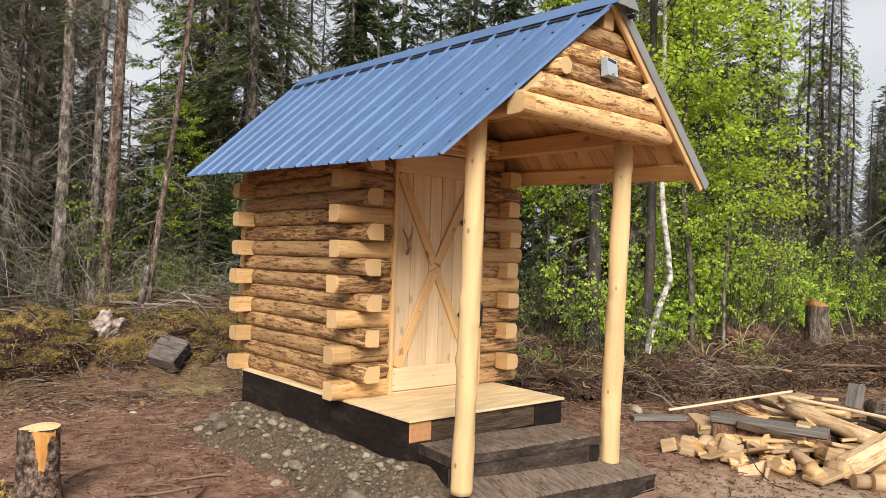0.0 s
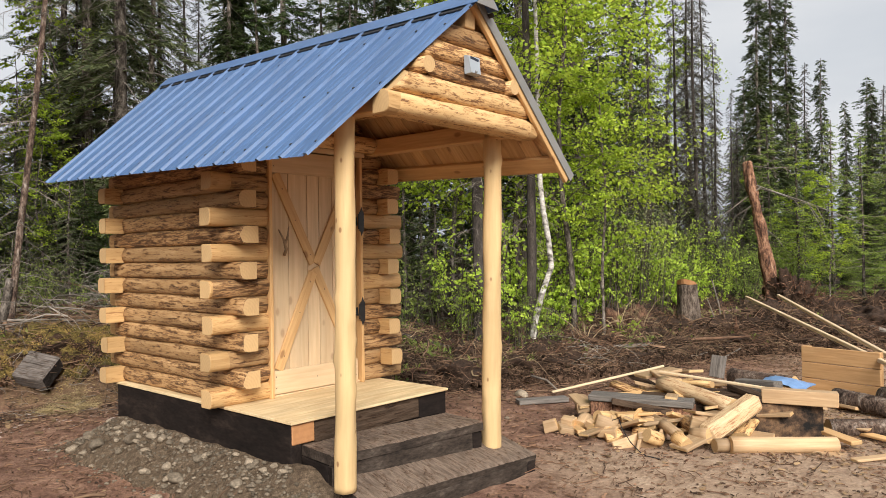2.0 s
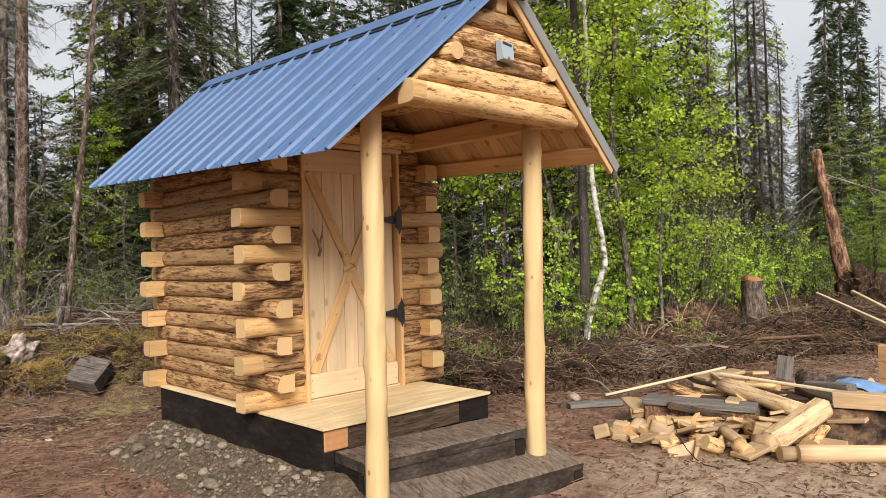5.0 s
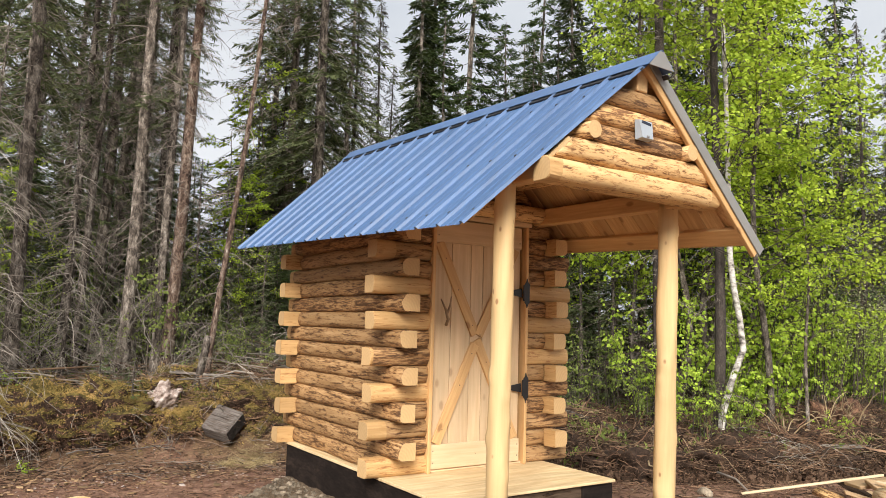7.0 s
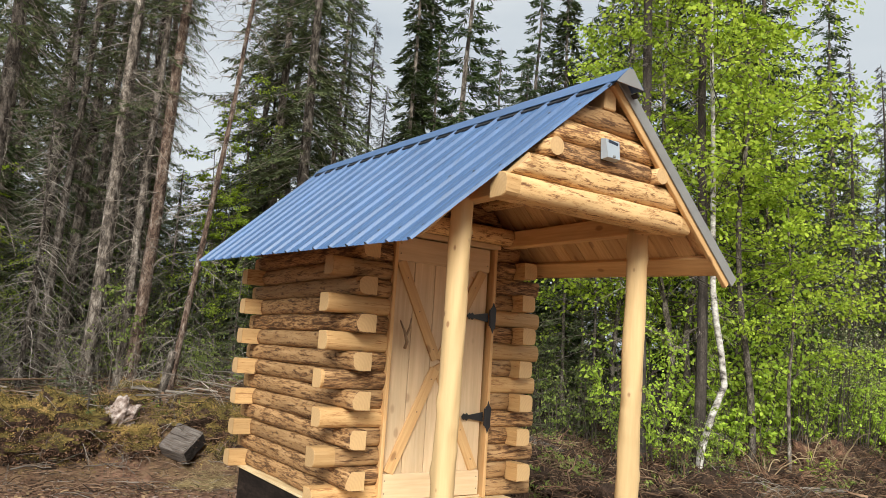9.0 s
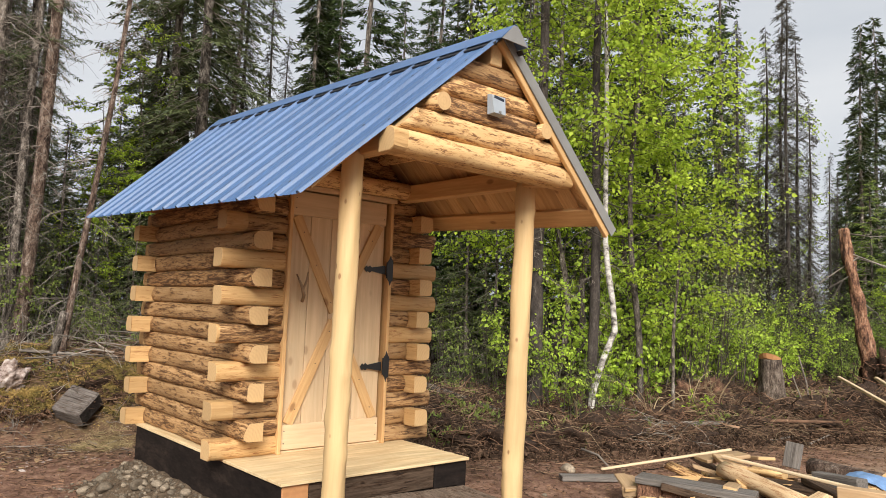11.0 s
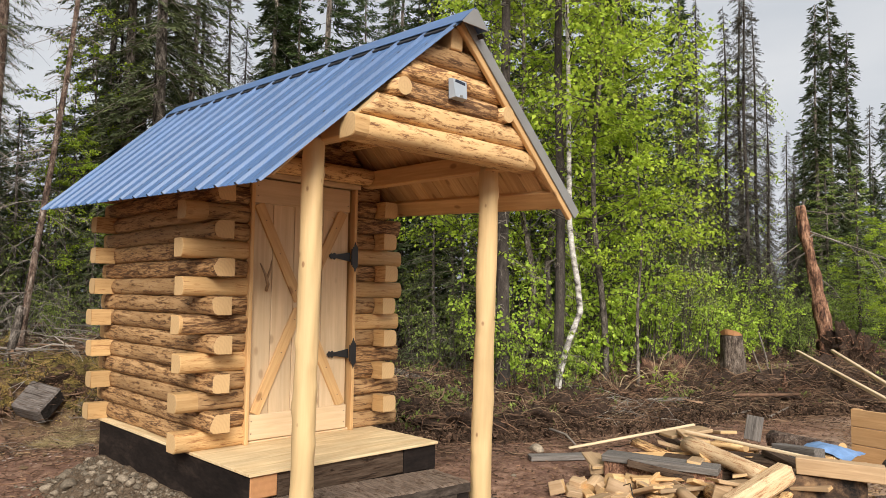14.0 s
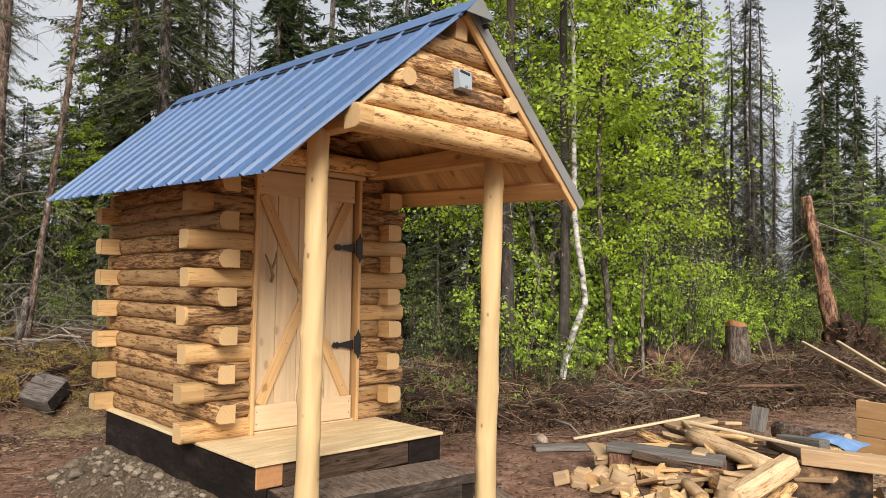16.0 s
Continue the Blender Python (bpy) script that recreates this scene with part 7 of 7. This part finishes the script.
# twigs and roots worn bare in front of the cabin
for k, (x, y, a, n) in enumerate(((-2.2, 0.9, 0.4, 0.6), (-1.75, -0.1, 1.2, 0.45), (-1.5, -0.5, 0.2, 0.5), (-2.0, 0.35, -0.3, 0.5), (-1.35, 0.35, 2.6, 0.35))):
    pts = [(s * n, 0.05 * math.sin(s * 5 + k), 0.012 * math.sin(3 * s)) for s in (0, 0.25, 0.5, 0.75, 1.0)]
    thing("root", "bare brown root snaking over the earth", "root", "roots", data=mesh_of("root", *tube(pts, [0.011, 0.010, 0.008, 0.006, 0.003], 8, 0.25, k), M_BRUSH),
          at=Matrix.Translation((x, y, ground_z(x, y) + 0.012)) @ Matrix.Rotation(a, 4, "Z"))
# slash heaps of earth and roots beyond the clearing's edge
for k, (x, y, sx, sz) in enumerate(((8.9, -0.55, 0.75, 0.40), (7.6, 0.75, 0.7, 0.26), (10.6, -1.6, 0.9, 0.5), (6.1, 1.75, 0.6, 0.22), (11.6, -3.0, 1.0, 0.45), (7.9, -0.2, 0.5, 0.2), (3.7, 2.0, 0.6, 0.16), (9.7, 1.2, 0.8, 0.3), (4.9, 1.35, 0.6, 0.16), (5.9, 1.1, 0.6, 0.18), (6.9, 0.6, 0.55, 0.2), (9.3, -1.3, 0.7, 0.26), (8.0, 1.5, 0.7, 0.3), (5.4, 0.75, 0.4, 0.1), (6.3, 1.9, 0.5, 0.3), (7.2, 1.5, 0.5, 0.32), (8.4, -0.1, 0.45, 0.22), (10.2, -0.9, 0.6, 0.4), (6.4, 0.35, 0.35, 0.13), (4.3, 1.7, 0.45, 0.2))):
    heap = thing("slash_heap", "heap of brown roots, bark and torn earth", "slash heap", "slash heaps", at=Matrix.Translation((x, y, ground_z(x, y))))
    part("earth", lumpy("earth", sx, sx * 0.8, sz, M_EARTH, 20 + k, 0.55, 5), heap)
    bag, r = Bag(), random.Random(60 + k)
    for _ in range(260):
        a, e = r.uniform(0, 6.28), r.uniform(0.1, 1.0)
        p = Vector((sx * math.cos(a) * (1 - e * 0.8), 0.8 * sx * math.sin(a) * (1 - e * 0.8), sz * e))
        bare_branch(bag, r, p, (Vector((math.cos(a), math.sin(a), r.uniform(-0.2, 0.8))) + 0.6 * rand_dir(r)).normalized(), r.uniform(0.15, 0.6), r.uniform(0, 0.7), r.uniform(0.004, 0.014), 2)
    tagged(part("root", bag.mesh("root", M_LITTER if k % 2 else M_BRUSH), heap), kind="stuff")
# smaller heaps strewn along the edge
r = random.Random(71)
clods = [lumpy("earth", 0.34, 0.26, 0.13, M_EARTH, 40 + k, 1.0, 4) for k in range(3)]
tangles = []
for k in range(3):
    bag = Bag()
    for _ in range(130):
        a = r.uniform(0, 6.28)
        p = Vector((0.3 * math.cos(a), 0.24 * math.sin(a), 0)) * r.uniform(0.2, 1) + Vector((0, 0, r.uniform(-0.02, 0.12)))
        bare_branch(bag, r, p, Vector((math.cos(a + r.uniform(-1, 1)), math.sin(a + r.uniform(-1, 1)), r.uniform(-0.15, 0.8))).normalized(), r.uniform(0.12, 0.5), r.uniform(0.1, 0.9), r.uniform(0.003, 0.009), 2)
    tangles.append(bag.mesh("root", (M_BRUSH, M_LITTER, M_BRUSH)[k]))
pick = on_bank(0.15, 2.3, 2.6, 11.5)
for k in range(84):
    x, y = pick(r)
    heap = thing("slash_heap", "low heap of torn roots, twigs and dark earth", "slash heap", "slash heaps",
                 at=Matrix.Translation((x, y, ground_z(x, y))) @ Matrix.Rotation(r.uniform(0, 6.28), 4, "Z") @ Matrix.Scale(r.uniform(0.7, 1.6), 4))
    part("earth", clods[k % 3], heap)
    tagged(part("root", tangles[r.randrange(3)], heap), kind="stuff")
# thin dark wire trailing out of the pile
wire = [Vector(p) for p in ((1.84, -1.46, 0.17), (1.78, -1.55, 0.21), (1.73, -1.60, 0.15), (1.71, -1.68, 0.06), (1.66, -1.78, 0.014), (1.60, -1.86, 0.010), (1.59, -1.97, 0.010))]
thing("wire", "thin dark wire trailing from the offcut pile", "wire", data=mesh_of("wire", *tube(wire, [0.004] * 7, 6), M_IRON))
rm = thing("root_mass", "upturned mass of roots and dark earth beside the stump", "roots", at=Matrix.Translation((7.08, 1.08, ground_z(7.08, 1.08))))
part("earth", lumpy("earth", 0.30, 0.24, 0.30, M_ROOTEARTH, 55, 0.9, 5), rm, Matrix.Translation((0, 0, 0.12)))
bag, r = Bag(), random.Random(55)
for _ in range(60):
    d = (rand_dir(r) + Vector((-0.3, -0.4, 0.3))).normalized()
    bare_branch(bag, r, Vector((0, 0, 0.18)) + 0.2 * d, d, r.uniform(0.12, 0.45), r.uniform(0, 0.6), r.uniform(0.004, 0.012), 3)
tagged(part("root", bag.mesh("root", M_CANE), rm), kind="stuff")
# fallen trunks behind the stump, canes bent over the brush
for p0, p1, rr, m in (((6.7, 1.75, 0.52), (11.2, 0.10, 0.60), 0.070, M_REDBARK), ((5.0, 2.3, 0.42), (8.6, 1.3, 0.55), 0.05, M_BARK), ((8.5, -0.9, 0.30), (11.5, -1.2, 0.42), 0.06, M_BARK)):
    p0, p1 = ((p[0], p[1], ground_z(p[0], p[1]) + rr + 0.05) for p in (p0, p1))
    thing("fallen_log", "fallen debarked log lying in the slash", "log", "fallen logs", data=round_log("fallen_log", span(p0, p1), rr, rr * 0.7, [m, M_RAWEND], 5), at=between(p0, p1))
r = random.Random(91)
canes = Bag()


def arc(r, p, out, reach, rise, end):
    """A bent cane: up from p, over, and down to a height of end above it."""
    side = Vector((-out.y, out.x, 0)) * r.uniform(-0.3, 0.3)
    return [p + (out + side * u) * reach * u ** 1.3 + Vector((0, 0, 4 * rise * u * (1 - u) + end * u)) + 0.022 * reach * rand_dir(r) for u in (i / 8 for i in range(9))]


for k in range(120):
    x, y = on_bank(0.0, 1.5, 2.4, 9.5)(r)
    a, n = r.uniform(0, 6.28), r.uniform(0.35, 1.1)
    out = Vector((math.cos(a), math.sin(a), 0))
    p = Vector((x, y, ground_z(x, y)))
    canes.stick(arc(r, p, out, n * 1.1, n * r.uniform(0.15, 0.4), 0.0), r.uniform(0.002, 0.0055), 0.0012, 4)
stuff("bent_canes", canes, M_CANE, "tan bent canes springing from the brush", "canes", True)
fan, r = Bag(), random.Random(97)
for k in range(16):
    a = 2.2 + 0.16 * k + r.uniform(-0.2, 0.2)
    x, y = 5.3 + r.gauss(0, 0.25), 0.75 + r.gauss(0, 0.12)
    bare_branch(fan, r, Vector((x, y, ground_z(x, y) + 0.05)), Vector((math.cos(a), math.sin(a), r.uniform(0.1, 0.7))).normalized(), r.uniform(0.5, 1.3), r.uniform(0.1, 0.5), r.uniform(0.005, 0.010), 6)
stuff("fallen_boughs", fan, M_PALETWIG, "grey dead boughs fanned out over the brush", "branches", True)
# stakes, a splintered root and arching bare branches in the slash
r = random.Random(81)
for p0, p1, k in (((8.35, 0.1, 0.2), (8.0, 0.12, 1.1), 0.014), ((8.30, 0.0, 0.2), (7.75, 0.1, 0.85), 0.012), ((9.3, -0.7, 0.2), (9.9, -0.9, 0.55), 0.03), ((5.9, 0.2, 0.12), (6.9, -0.25, 0.2), 0.022), ((6.7, -0.4, 0.1), (7.3, -0.55, 0.24), 0.016)):
    drop = p0[2] + 0.04 - ground_z(p0[0], p0[1])
    p0, p1 = ((p[0], p[1], p[2] - drop) for p in (p0, p1))
    mid = (Vector(p0) + Vector(p1)) / 2 + 0.05 * rand_dir(r)
    thing("dead_stick", "dry broken stick standing in the slash", "branch", "sticks in the slash", data=mesh_of("dead_stick", *tube([Vector(p0), mid, Vector(p1)], [k, k * 0.85, k * 0.5], 7, 0.2, 5), M_TWIG))
bag = Bag()
for p0, p1, k in (((7.7, -0.35, 0.2), (7.85, -0.3, 0.72), 0.07), ((7.65, -0.25, 0.2), (7.75, -0.2, 0.5), 0.05), ((7.75, -0.42, 0.2), (7.98, -0.45, 0.5), 0.045)):
    bag.stick([Vector(p0), (Vector(p0) + Vector(p1)) / 2 + 0.02 * rand_dir(r), Vector(p1)], k, 0.008, 8)
thing("splintered_root", "splintered reddish root stub sticking up", "root", data=bag.mesh("splintered_root", M_SNAG), at=Matrix.Translation((0, 0, ground_z(7.7, -0.35) - 0.24)))
for k, (x, y) in enumerate(((7.0, 0.85), (6.5, 0.95), (5.7, 1.05))):
    bag = Bag()
    for _ in range(7):
        a, n = r.uniform(0, 6.28), r.uniform(0.4, 1.0)
        out = Vector((math.cos(a), math.sin(a), 0))
        bag.stick(arc(r, Vector((0, 0, -0.05)), out, n * r.uniform(0.3, 1.0), n * r.uniform(0.1, 0.35), n * r.uniform(0.4, 0.9)), r.uniform(0.005, 0.012), 0.002, 5)
    thing("arching_shrub", "leafless shrub of arching tan branches in the slash", "shrub", "bare shrubs", data=bag.mesh("arching_shrub", M_CANE), at=Matrix.Translation((x, y, ground_z(x, y))))
